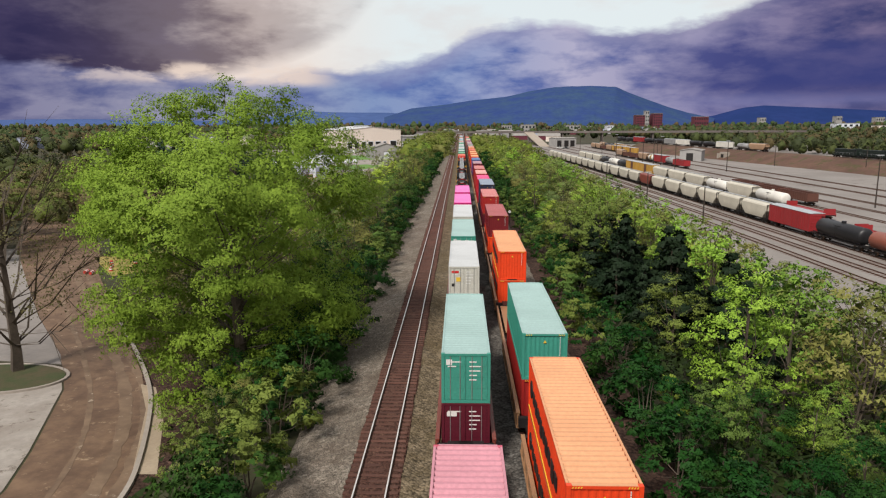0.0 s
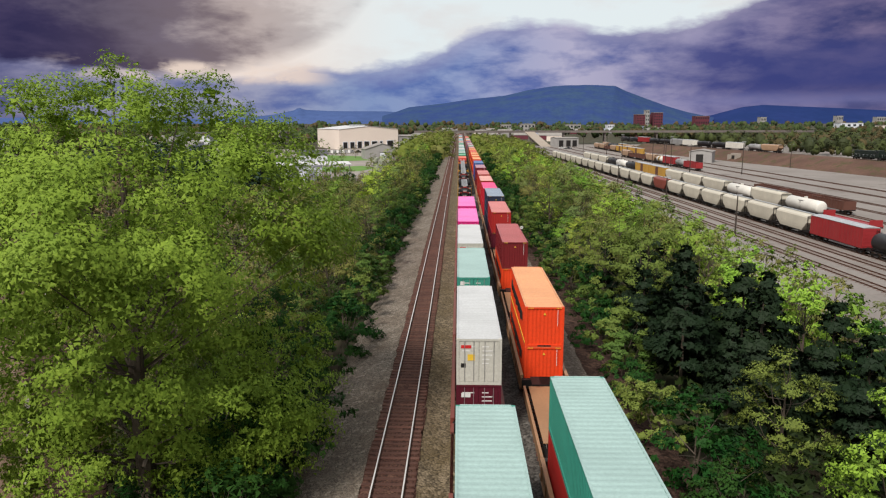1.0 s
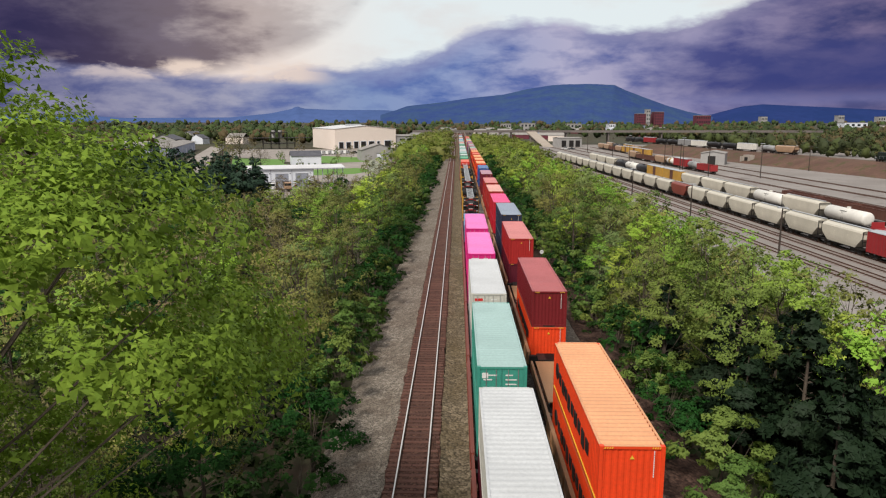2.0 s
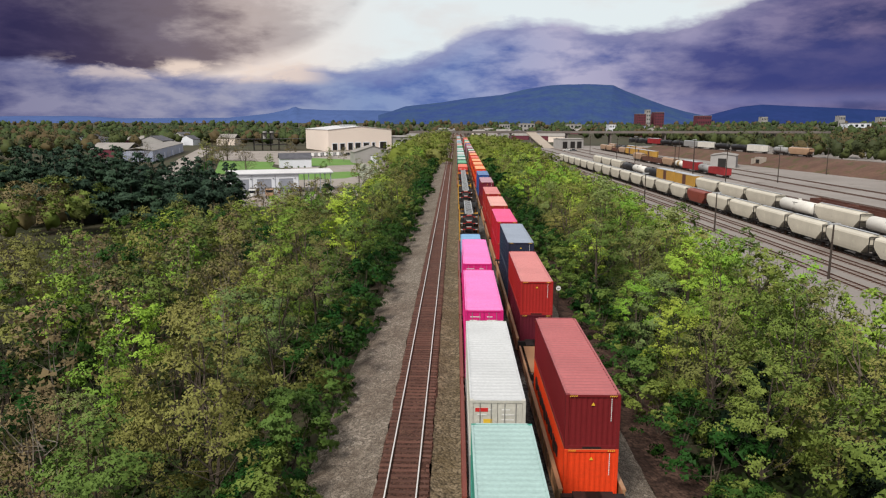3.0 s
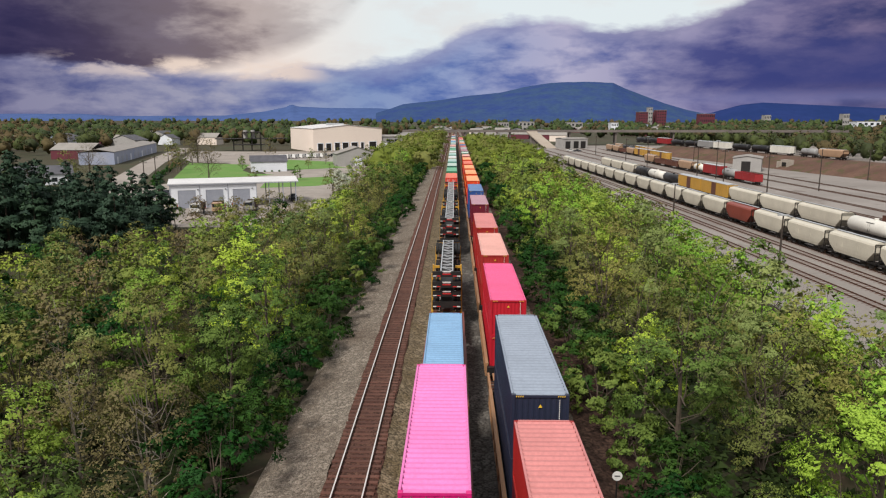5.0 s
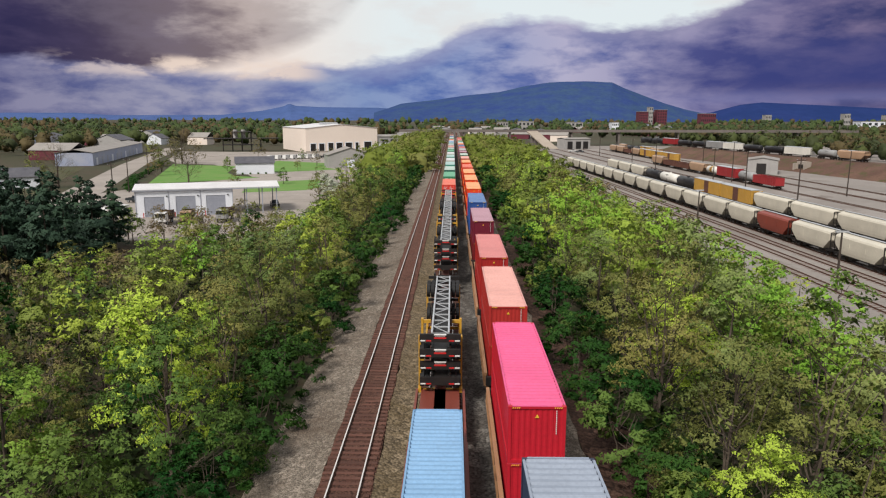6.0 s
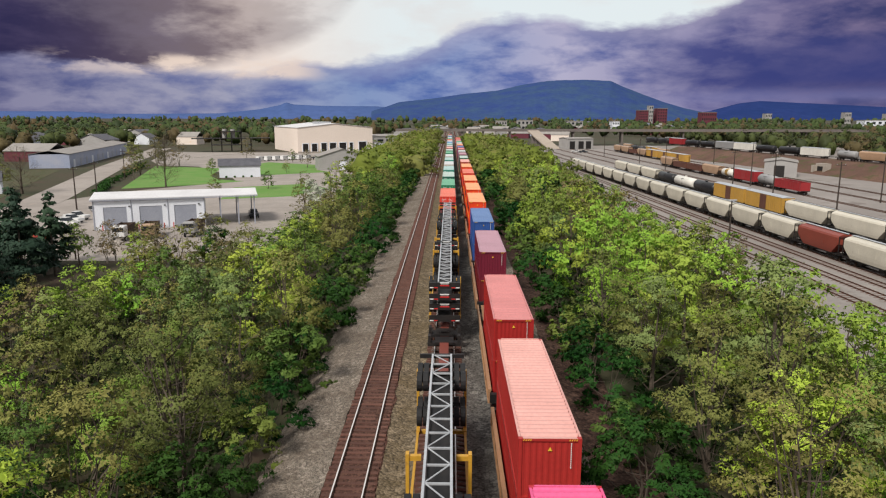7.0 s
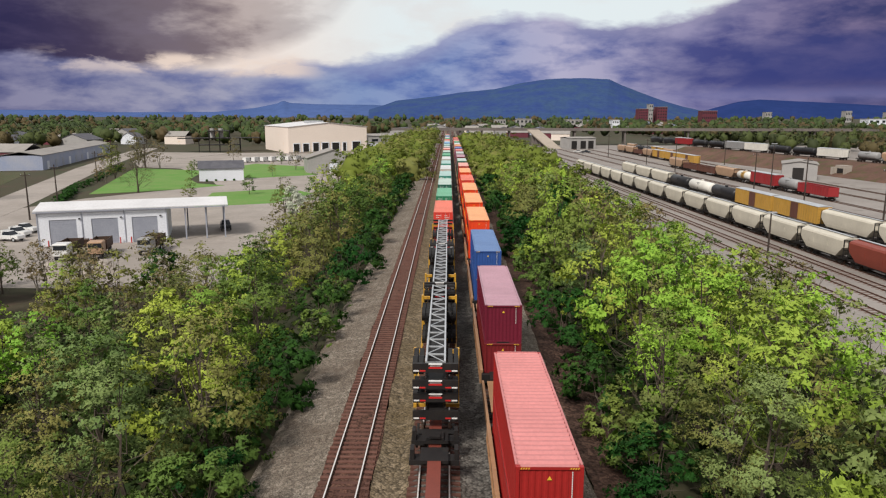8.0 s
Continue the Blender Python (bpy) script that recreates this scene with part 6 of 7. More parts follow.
def make_garage():
    g = gable("garage", "white metal garage with three grey roller doors", (-72, 265), (-42.2, 275.2), 13.0, 6.2, 6.9, M["white_wall"], M["roof_white"])
    wall = next(o for o in g.children if o.name.startswith("wall"))
    L = 21.2
    # front wall pieces round the three doors, back and sides; the open bay has posts only
    xs = [1.9, 8.6, 15.2]
    edges = [0.0] + [v for x in xs for v in (x, x + 4.3)] + [L]
    rows = [(edges[i], edges[i + 1], 0, 0.25, 0, 6.2) for i in range(0, len(edges), 2)] + [(x, x + 4.3, 0, 0.25, 4.6, 6.2) for x in xs]
    rows += [(0, 0.25, 0.25, 12.75, 0, 6.2), (L - 0.25, L, 0.25, 12.75, 0, 6.2), (0, L, 12.75, 13, 0, 6.2)]
    bm = box(*rows[0])
    bm.to_mesh(wall.data)
    bm.free()
    for r in rows[1:]:
        part("wall", box(*r), M["white_wall"], g)
    for x in xs:
        d = part("roller_door", box(x + 0.02, x + 4.28, 0.14, 0.2, 0, 4.58), M["grey_door"], g, "grey slatted roller door")
        for i in range(11):
            part("slat", box(x + 0.03, x + 4.27, 0.10, 0.139, 4.58 * i / 11 + 0.03, 4.58 * (i + 1) / 11 - 0.03), M["grey_door"], d)
        for xx in (x - 0.25, x + 4.55):
            part("bollard", cyl((xx, -0.5, 0), (xx, -0.5, 1.1), 0.11, 10), M["red_paint"], g, "red steel bollard")
        part("wall_lamp", box(x + 4.7, x + 5.0, -0.25, 0.0, 4.6, 4.8), M["black"], g)
    for x in (0.1, 7.1, 14.0, 21.1):
        part("downpipe", box(x - 0.07, x + 0.07, -0.12, 0.0, 0, 6.1), M["grey_door"], g)
    for x in (24.3, 27.9, 31.2):
        for y in (0.3, 12.6):
            part("post", box(x - 0.12, x + 0.12, y - 0.12, y + 0.12, 0, 6.2), M["grey_door"], g)
    part("gutter", box(-0.4, 31.9, -0.55, -0.41, 5.95, 6.12), M["grey_door"], g)


def make_warehouse():
    w = gable("warehouse", "large cream warehouse with dark loading docks", (-93.5, 554), (-50.5, 576), 60, 15.2, 17.6, M["cream_wall"], M["roof_white"], along=False)
    L = math.hypot(43, 22)
    for x, h, wd in ((3.0, 4.6, 3.4), (8.6, 4.6, 3.4), (14.6, 5, 3.4), (20.0, 5, 4.0), (26.2, 5, 4.4), (33.0, 5, 2), (39, 5.4, 5)):
        d = part("dock_door", box(x, x + wd, -0.06, 0.1, 0.9, 0.9 + h), M["black"], w, "dark loading dock opening")
        part("dock_frame", boxes((x - 0.4, x, -0.3, 0.05, 0.6, 1.3 + h), (x + wd, x + wd + 0.4, -0.3, 0.05, 0.6, 1.3 + h), (x - 0.4, x + wd + 0.4, -0.3, 0.05, 0.9 + h, 1.3 + h)), M["white_wall"], d)
    part("base_course", box(-0.1, L + 0.1, -0.12, 0.0, 0, 0.85), M["concrete"], w)
    part("roof_unit", box(18, 27, 18, 30, 16.2, 18.6, 0.1), M["galv"], w, "grey roof plant unit")
    n = gable("warehouse_annex", "lower grey annex of the warehouse", (-50.3, 577), (-28, 588), 40, 9.5, 10.2, M["grey_wall"], M["grey_roof"])
    for x in (3, 9, 15):
        part("window", box(x, x + 4, -0.05, 0.05, 6.2, 7.6), M["dark_glass"], n)
    part("white_bay", box(1, 9, -0.2, -0.02, 0, 5.2), M["white_wall"], n)


make_garage()
make_warehouse()
_s = gable("shed", "long white shed with dark shingle roof", (-86, 384.5), (-72, 389), 9, 4.2, 6.6, M["white_wall"], M["dark_roof"])
for x in (2, 5, 8, 11):
    part("shrub_pot", box(x, x + 0.8, -0.9, -0.2, 0, 0.7, 0.15), M["leaf_deep"], _s)
_h = gable("workshop", "grey gabled workshop with a white door", (-56, 421), (-36.7, 427), 14, 5.6, 8.8, M["grey_wall"], M["grey_roof"], along=False)
part("door", boxes((8.6, 11.8, -0.06, 0.1, 0, 3.6)), M["white_wall"], _h, "white roll-up door")
part("door_lintel", box(8.4, 12.0, -0.1, 0.0, 3.6, 3.9), M["black"], _h)
_y = gable("yard_shed", "pale grey metal shed with a dark doorway", (125.6, 411), (136.4, 406), 17, 6.0, 7.0, M["grey_wall"], M["grey_roof"], along=False, z0=YARD)
# the wall is closed; a black panel paints the unlit inside of the doorway
part("doorway", box(3.6, 7.4, -0.05, 0.1, 0, 4.6), M["black"], _y, "black panel for the shade in an open doorway")
_l = gable("long_building", "long low building with pale blue metal walls", (-166, 430), (-197, 552), 16, 6.0, 7.4, M["blue_wall"], M["grey_roof"])
for i in range(10):
    part("door", box(6 + i * 11, 9 + i * 11, -0.06, 0.06, 0, 3.4), M["grey_door"] if i % 3 else M["white_wall"], _l)
_n = gable("house", "low grey house with a dark roof by the road", (-152, 318), (-132, 330), 11, 3.6, 6.2, M["white_wall"], M["dark_roof"])
for i in range(4):
    part("window", box(2 + i * 5, 3.6 + i * 5, -0.04, 0.06, 1.1, 2.5), M["dark_glass"], _n)


def steel_tower():
    top = empty("steel_structure", pose(-150, 566, FLAT, 0, 0, 20))
    tagged(top, "dark open steel plant structure", "structure")
    for x in (0, 6, 12, 18, 24):
        for y in (0, 7):
            part("column", box(x - 0.2, x + 0.2, y - 0.2, y + 0.2, 0, 12.5 if 6 <= x <= 18 else 8), M["black"], top)
    for z, a, b in ((4, 0, 24), (8, -12, 36), (12.3, 6, 18)):
        part("floor", box(a, b, -0.6, 7.6, z, z + 0.5), M["black"], top)
    for x in (8, 13):
        part("vessel", cyl((x, 3.5, 8.5), (x, 3.5, 14), 1.4, 14), M["grey_wall"], top)


steel_tower()

# ---- paved places, lanes and fields ----
M["sand"] = surface("pale_sand", (0.40, 0.32, 0.23), (0.30, 0.235, 0.165), 0.95, scale=0.4, fine=5, bump=0.3)
sheet("lot", [(-31, 236), (-29, 300), (-34, 400), (-30, 470), (-40, 575), (-125, 560), (-140, 500), (-120, 450), (-88, 400), (-76, 372), (-100, 335), (-112, 290), (-96, 236)], FLAT + 0.03, M["worn_road"], "pale gravel and concrete service lot", "pavement", 0.12)
sheet("gravel_lot", [(-134, 447), (-101, 436), (-93, 470), (-120, 500), (-141, 500), (-126, 560), (-178, 566), (-152, 480)], FLAT + 0.02, M["worn_road"], "pale gravel lot behind the field", "pavement", 0.1)
sheet("field", [(-104, 345), (-86, 356), (-73, 371), (-84, 377), (-92, 392), (-100, 430), (-134, 442)], FLAT + 0.06, M["grass"], "bright mown grass field", "grass", 0.12)
sheet("verge", [(-64, 318), (-46, 326), (-40, 348), (-50, 362), (-70, 350)], FLAT + 0.06, M["grass"], "strip of mown grass", "grass", 0.12)
sheet("verge", [(-72, 396), (-50, 412), (-58, 424), (-58, 450), (-90, 470), (-96, 440), (-84, 404)], FLAT + 0.06, M["grass"], "strip of mown grass", "grass", 0.12)
sheet("side_road", [(-84, 236), (-96, 236), (-116, 312), (-158, 440), (-206, 610), (-194, 612), (-148, 446), (-106, 318)], FLAT + 0.07, M["worn_road"], "pale worn road past the field", "road", 0.12)
sheet("front_yard", [(-118, 300), (-240, 300), (-260, 420), (-165, 420)], FLAT + 0.05, M["rough_grass"], "patchy lawn beside the road", "grass", 0.1)
sheet("lane", [(-18, 20), (-21.5, 40), (-25.4, 51.6), (-33.7, 66), (-45.7, 84.8), (-55, 100), (-66, 122), (-90, 160), (-104, 160), (-80, 120), (-62, 94), (-50, 77), (-40, 64), (-34.5, 55), (-30.5, 44), (-29, 39), (-27, 20)], FLAT + 0.06, M["road"], "muddy brown asphalt lane with pale wheel tracks", "road", 0.15)
sheet("parking", [(-27.2, 20), (-29.2, 39), (-30.7, 44), (-34.7, 55), (-36.5, 58), (-46, 54), (-80, 50), (-80, 20)], FLAT + 0.05, M["cracked"], "pale cracked concrete parking area", "pavement", 0.15)
sheet("parking", [(-37.5, 61), (-40.2, 64.2), (-50.2, 77.2), (-62, 94), (-80, 120), (-120, 110), (-90, 62), (-52, 63)], FLAT + 0.05, M["yard"], "muddy gravel apron beside the lane", "pavement", 0.15)
sheet("sand_patch", [(-22.2, 41), (-25.8, 51), (-28.6, 56.2), (-27.0, 55.5), (-23.6, 49), (-20.6, 41)], FLAT + 0.10, M["sand"], "strip of pale sand along the kerb", "sand", 0.1)
sheet("clearing", [(-52, 98), (-46, 104), (-56, 116), (-62, 112)], FLAT + 0.06, surface("dry_yellow_grass", (0.38, 0.28, 0.08), (0.25, 0.22, 0.07), 0.95, scale=0.3, fine=3, bump=0.3), "dry yellow grass beside the lane", "grass", 0.1)


sheet("earth_verge", [(-15.5, 30), (-21.2, 36), (-22.2, 41), (-26.0, 51.6), (-29.8, 59), (-34.4, 66.5), (-46, 85), (-44, 88), (-33, 74), (-27, 64), (-22, 54), (-18.5, 44)], FLAT + 0.09, M["litter"], "red-brown earth and leaf litter beside the lane", "earth", 0.2)

def curve_strip(name, label, pts, w, h, material, category="kerb", ragged=0.0):
    """A raised strip along a line of points."""
    bm = bmesh.new()
    rows = []
    for i, p in enumerate(pts):
        a, b = Vector(pts[max(0, i - 1)]), Vector(pts[min(len(pts) - 1, i + 1)])
        n = Vector((-(b - a).y, (b - a).x)).normalized() * w / 2 * (1 + ragged * noise.noise((p[0] * 0.9, p[1] * 0.9, w)))
        rows.append([bm.verts.new((p[0] + s * n.x, p[1] + s * n.y, FLAT + z)) for s, z in ((-1, 0), (-0.9, h), (0.9, h), (1, 0))])
    for r, q in zip(rows, rows[1:]):
        for k in range(3):
            bm.faces.new((r[k], r[k + 1], q[k + 1], q[k]))
    bm.faces.new(rows[0])
    bm.faces.new(rows[-1][::-1])
    bmesh.ops.recalc_face_normals(bm, faces=bm.faces)
    tagged(part(name, bm, material), label, category, kind="structure")


def smooth_line(pts, n=6):
    out = []
    for i in range(len(pts) - 1):
        p = [Vector(pts[max(0, i - 1)]), Vector(pts[i]), Vector(pts[i + 1]), Vector(pts[min(len(pts) - 1, i + 2)])]
        for k in range(n):
            t = k / n
            out.append(tuple(0.5 * ((2 * p[1]) + (p[2] - p[0]) * t + (2 * p[0] - 5 * p[1] + 4 * p[2] - p[3]) * t * t + (3 * p[1] - p[0] - 3 * p[2] + p[3]) * t ** 3)))
    out.append(pts[-1])
    return out


curve_strip("kerb", "pale concrete kerb along the lane", smooth_line([(-21.3, 36), (-22.0, 41), (-25.7, 51.6), (-29.5, 59), (-34.1, 66.5), (-39, 74)]), 0.35, 0.28, M["concrete"])
ring = [(-41.9 + 6.2 * math.cos(a), 57.2 + 3.6 * math.sin(a)) for a in [6.28319 * i / 32 for i in range(33)]]
curve_strip("island_kerb", "worn concrete kerb round a planted island", ring, 0.3, 0.22, M["concrete"])
sheet("island", [(-41.9 + 6.0 * math.cos(6.28319 * i / 32), 57.2 + 3.4 * math.sin(6.28319 * i / 32)) for i in range(32)], FLAT + 0.2, M["rough_grass"], "grassy planted island under a bare tree", "grass", 0.2)


LANE_MID = [(-22.8, 22), (-25.2, 40), (-29.2, 51.5), (-36.2, 63.5), (-47.2, 80), (-57.5, 96)]
for off, wide in ((-1.2, 0.45), (1.5, 1.0), (3.0, 0.9)):
    curve_strip("mud_track", "pale dried mud track along the lane", smooth_line([(x + off * 0.86, y + off * 0.42) for x, y in LANE_MID], 24), wide, 0.072 + 0.002 * abs(off), M["mud_pale"], "mud", 0.55)



def barrel(x, y, tip=False):
    top = empty("traffic_barrel", pose(x, y, FLAT + (0.06 if not tip else 0.35), 90 if tip else 0))
    tagged(top, "orange and white road barrel beside the lane", "barrel", "road barrels")
    for i in range(5):
        part("band", cyl((0, 0, 0.2 * i), (0, 0, 0.2 * i + 0.2), 0.30 - 0.02 * i, 14), M["red_paint"] if i % 2 == 0 else M["white"], top)


for x, y, tp in ((-55.2, 104.5, False), (-53.8, 101.5, False), (-55.4, 99.5, True), (-56.6, 100.2, True), (-52.6, 107, False)):
    barrel(x, y, tp)


# ---- vehicles ----
def wheels(top, xs, ys, r):
    for x in xs:
        for y in ys:
            w = part("wheel", cyl((x - 0.11, y, r), (x + 0.11, y, r), r, 16), M["rubber"], top, "black tyre")
            part("rim", cyl((x - 0.115, y, r), (x + 0.115, y, r), r * 0.55, 12), M["galv"], w)


def pickup(col, label):
    top = empty("pickup_truck")
    tagged(top, label, "truck", "parked vehicles")
    part("hood", box(-0.95, 0.95, 0, 1.49, 0.5, 1.15, 0.06), col, top)
    part("cabin", box(-0.95, 0.95, 1.5, 3.49, 0.48, 1.2, 0.04), col, top)
    part("load_bed", boxes((-0.95, -0.87, 3.5, 5.5, 0.55, 1.2), (0.87, 0.95, 3.5, 5.5, 0.55, 1.2), (-0.95, 0.95, 5.42, 5.5, 0.55, 1.2), (-0.9, 0.9, 3.5, 5.45, 0.55, 0.7)), col, top)
    bm = bmesh.new()
    v = [bm.verts.new(p) for p in ((-0.88, 1.5, 1.2), (0.88, 1.5, 1.2), (0.88, 3.4, 1.2), (-0.88, 3.4, 1.2), (-0.72, 2.1, 1.82), (0.72, 2.1, 1.82), (0.72, 3.25, 1.82), (-0.72, 3.25, 1.82))]
    for f in ((0, 1, 5, 4), (1, 2, 6, 5), (2, 3, 7, 6), (3, 0, 4, 7)):
        bm.faces.new([v[i] for i in f])
    part("cab_glass", bm, M["dark_glass"], top, "dark cab windows")
    part("cab_roof", box(-0.74, 0.74, 2.08, 3.28, 1.81, 1.88, 0.03), col, top)
    wheels(top, (-0.86, 0.86), (0.95, 4.5), 0.4)
    return top


def van(col, label):
    top = empty("van")
    tagged(top, label, "van", "parked vehicles")
    bm = bmesh.new()
    side = [(0, 0.45), (0, 1.0), (0.9, 1.25), (1.5, 2.35), (5.6, 2.4), (5.7, 0.45)]
    a = [bm.verts.new((-0.98, y, z)) for y, z in side]
    b = [bm.verts.new((0.98, y, z)) for y, z in side]
    bm.faces.new(a)
    bm.faces.new(b[::-1])
    for i in range(len(side)):
        j = (i + 1) % len(side)
        bm.faces.new((a[j], a[i], b[i], b[j]))
    bmesh.ops.recalc_face_normals(bm, faces=bm.faces)
    part("body", bm, col, top)
    bm = bmesh.new()
    bm.faces.new([bm.verts.new(p) for p in ((-0.85, 0.93, 1.33), (0.85, 0.93, 1.33), (0.8, 1.45, 2.25), (-0.8, 1.45, 2.25))])
    part("windscreen", bm, M["dark_glass"], top, "dark windscreen")
    for s in (-1, 1):
        part("side_window", box(s * 0.985 - 0.01, s * 0.985 + 0.01, 1.6, 2.5, 1.4, 2.1), M["dark_glass"], top)
    wheels(top, (-0.9, 0.9), (1.0, 4.6), 0.36)
    return top


CAR_WHITE, CAR_DARK, CAR_RED = paint("white_car_paint", (0.72, 0.72, 0.71), at=0.9, rough=0.3), paint("dark_car_paint", (0.03, 0.035, 0.04), at=0.9, rough=0.3), paint("red_car_paint", (0.45, 0.04, 0.03), at=0.9, rough=0.3)
pk = pickup(CAR_WHITE, "white pickup truck parked beside the garage")
pk.matrix_basis = pose(-78, 270, FLAT + 0.05, 0, 0, 78)
copy_thing(pk, pose(-79.5, 274.5, FLAT + 0.05, 0, 0, 75))
copy_thing(pk, pose(-80.5, 279, FLAT + 0.05, 0, 0, 80))
pd = pickup(CAR_DARK, "dark pickup truck parked behind the garage")
pd.matrix_basis = pose(-82, 292, FLAT + 0.05, 0, 0, 70)
pr = pickup(CAR_RED, "red and white pickup truck on the lot")
pr.matrix_basis = pose(-74, 252, FLAT + 0.05, 0, 0, 60)
copy_thing(pd, pose(-44.5, 282, FLAT + 0.05, 0, 0, 20))
vn = van(CAR_WHITE, "white delivery van parked in a row")
vn.matrix_basis = pose(-95, 481, FLAT + 0.08, 0, 0, 160)
for i in range(1, 7):
    copy_thing(vn, pose(-95 + 3.4 * i, 481 + 2.6 * i, FLAT + 0.08, 0, 0, 160))
copy_thing(pd, pose(-70, 500, FLAT + 0.08, 0, 0, 150))
yp = copy_thing(pk, pose(85, 596, YARD + 0.05, 0, 0, 100))
copy_thing(pd, pose(89, 590, YARD + 0.05, 0, 0, 95))


def dump_truck(col, x, y, turn):
    top = empty("dump_truck", pose(x, y, FLAT + 0.05, 0, 0, turn))
    tagged(top, "pale dump truck with a steel tipping body", "truck", "parked vehicles")
    c = part("cab", box(-1.15, 1.15, 0, 2.2, 0.9, 2.9, 0.12), col, top)
    part("windscreen", box(-1.0, 1.0, -0.012, 0.03, 1.9, 2.65), M["dark_glass"], c)
    part("tipper", boxes((-1.25, 1.25, 2.5, 2.6, 1.2, 2.9), (-1.25, -1.15, 2.5, 7.4, 1.2, 2.7), (1.15, 1.25, 2.5, 7.4, 1.2, 2.7), (-1.25, 1.25, 7.3, 7.4, 1.2, 2.6), (-1.2, 1.2, 2.5, 7.4, 1.15, 1.3)), M["wheel"], top)
    part("truck_bed", box(-0.5, 0.5, 0.2, 7.2, 0.7, 0.95), M["black"], top)
    wheels(top, (-1.0, 1.0), (1.0, 5.2, 6.4), 0.52)


dump_truck(CAR_WHITE, -61, 252, 10)
dump_truck(P_TAN, -56.5, 254, 15)
dump_truck(P_GREY, -50, 257, 5)


def heap(x, y, r, h, material, label):
    bm = bmesh.new()
    rng = random.Random(int(x * 3))
    n = 18
    rows = []
    for k in range(5):
        f = k / 5
        rows.append([bm.verts.new((r * (1 - f) * math.cos(6.28319 * i / n) * rng.uniform(0.88, 1.1), r * (1 - f) * math.sin(6.28319 * i / n) * rng.uniform(0.88, 1.1), h * math.sin(f * 1.57) * rng.uniform(0.93, 1.05) * (k > 0))) for i in range(n)])
    tip = bm.verts.new((0, 0, h))
    for a, b in zip(rows, rows[1:]):
        for i in range(n):
            bm.faces.new((a[i], a[(i + 1) % n], b[(i + 1) % n], b[i]))
    for i in range(n):
        bm.faces.new((rows[-1][i], rows[-1][(i + 1) % n], tip))
    ob = part("heap", bm, material, smooth=True)
    ob.matrix_basis = pose(x, y, FLAT)
    tagged(ob, label, "heap")


heap(-57.5, 243.5, 3.4, 2.0, M["concrete"], "heap of pale broken stone on the lot")
heap(-51.5, 246, 3.0, 1.9, M["concrete"], "heap of pale broken stone on the lot")
heap(-68, 247, 2.8, 1.6, M["concrete"], "heap of pale broken stone on the lot")
dp = part("dumpster", boxes((-1.1, 1.1, -0.8, 0.8, 0.15, 1.3), (-1.2, 1.2, -0.9, -0.8, 1.2, 1.35)), M["wheel"])
dp.matrix_basis = pose(-64.5, 265.2, FLAT + 0.05, 0, 0, 18)
tagged(dp, "dark brown steel dumpster before the garage", "dumpster")


# ---- poles, signs, hedge ----
def pole(x, y, h, z=FLAT, arms=1, lamp=False):
    top = empty("utility_pole", pose(x, y, z))
    tagged(top, "dark weathered wooden pole with a crossarm" if arms else "dark tall lighting pole", "pole", "yard poles")
    part("shaft", cyl((0, 0, -0.3), (0, 0, h), 0.20, 8, 0.12), M["wood_pole"], top)
    if arms:
        part("crossarm", box(-1.1, 1.1, -0.06, 0.06, h - 0.8, h - 0.65), M["wood_pole"], top)
        for s in (-0.9, 0.0, 0.9):
            part("insulator", cyl((s, 0, h - 0.65), (s, 0, h - 0.45), 0.05, 8), M["galv"], top)
    if lamp:
        part("lamp_head", boxes((-0.9, 0.9, -0.15, 0.15, h - 0.1, h + 0.12)), M["galv"], top, "grey floodlight bar")


for x, y, h, a, lp in ((96.6, 446, 14.5, 0, True), (104.1, 372.5, 15, 0, True), (82.6, 308.5, 14.5, 1, False), (83.2, 279.3, 14.5, 1, False), (52.4, 259.5, 8.5, 0, True), (91.4, 550, 12.5, 1, False), (120.7, 325, 14, 0, True),
                       (109.7, 189.2, 14, 0, True), (88.4, 349, 13.5, 1, False), (96, 488, 12.5, 1, False), (53, 205, 8.5, 0, True), (54, 160, 8.5, 0, True), (134, 488, 12.5, 1, False), (160, 365, 12, 1, False), (178, 315, 12, 1, False), (168, 272, 12, 1, False)):
    pole(x, y, h, YARD, a, lp)
for x, y in ((-98, 318), (-119, 380), (-138, 436), (-158, 500), (-92, 296)):
    pole(x, y, 10.5)

sg = empty("marker_post", pose(7.15, 122.2, -0.95))
tagged(sg, "dark marker post with a small white sign", "sign")
part("post", cyl((0, 0, -0.1), (0, 0, 2.0), 0.04, 8), M["black"], sg)
part("plate", cyl((0, -0.06, 2.08), (0, -0.045, 2.08), 0.24, 18), M["white"], sg, "white round plate")
part("plate_bar", box(-0.13, 0.13, -0.068, -0.061, 2.05, 2.11), M["black"], sg)


def hedge(pts, seed, h=1.8):
    rng = np.random.default_rng(seed)
    c = np.array([(x + rng.normal() * 0.5, y + rng.normal() * 0.5, FLAT + h * 0.5) for (x0, y0), (x1, y1) in zip(pts, pts[1:]) for x, y in [(x0 + (x1 - x0) * k / 30, y0 + (y1 - y0) * k / 30) for k in range(30)]])
    q, f, n = leaf_cloud(rng, c, np.full(len(c), h * 0.62), 5200, 0.3)
    ob = new("hedge", mesh_np("hedge", q, f, M["leaf_deep"], n))
    tagged(ob, "ragged dark green hedge along the road", "hedge", kind="stuff")


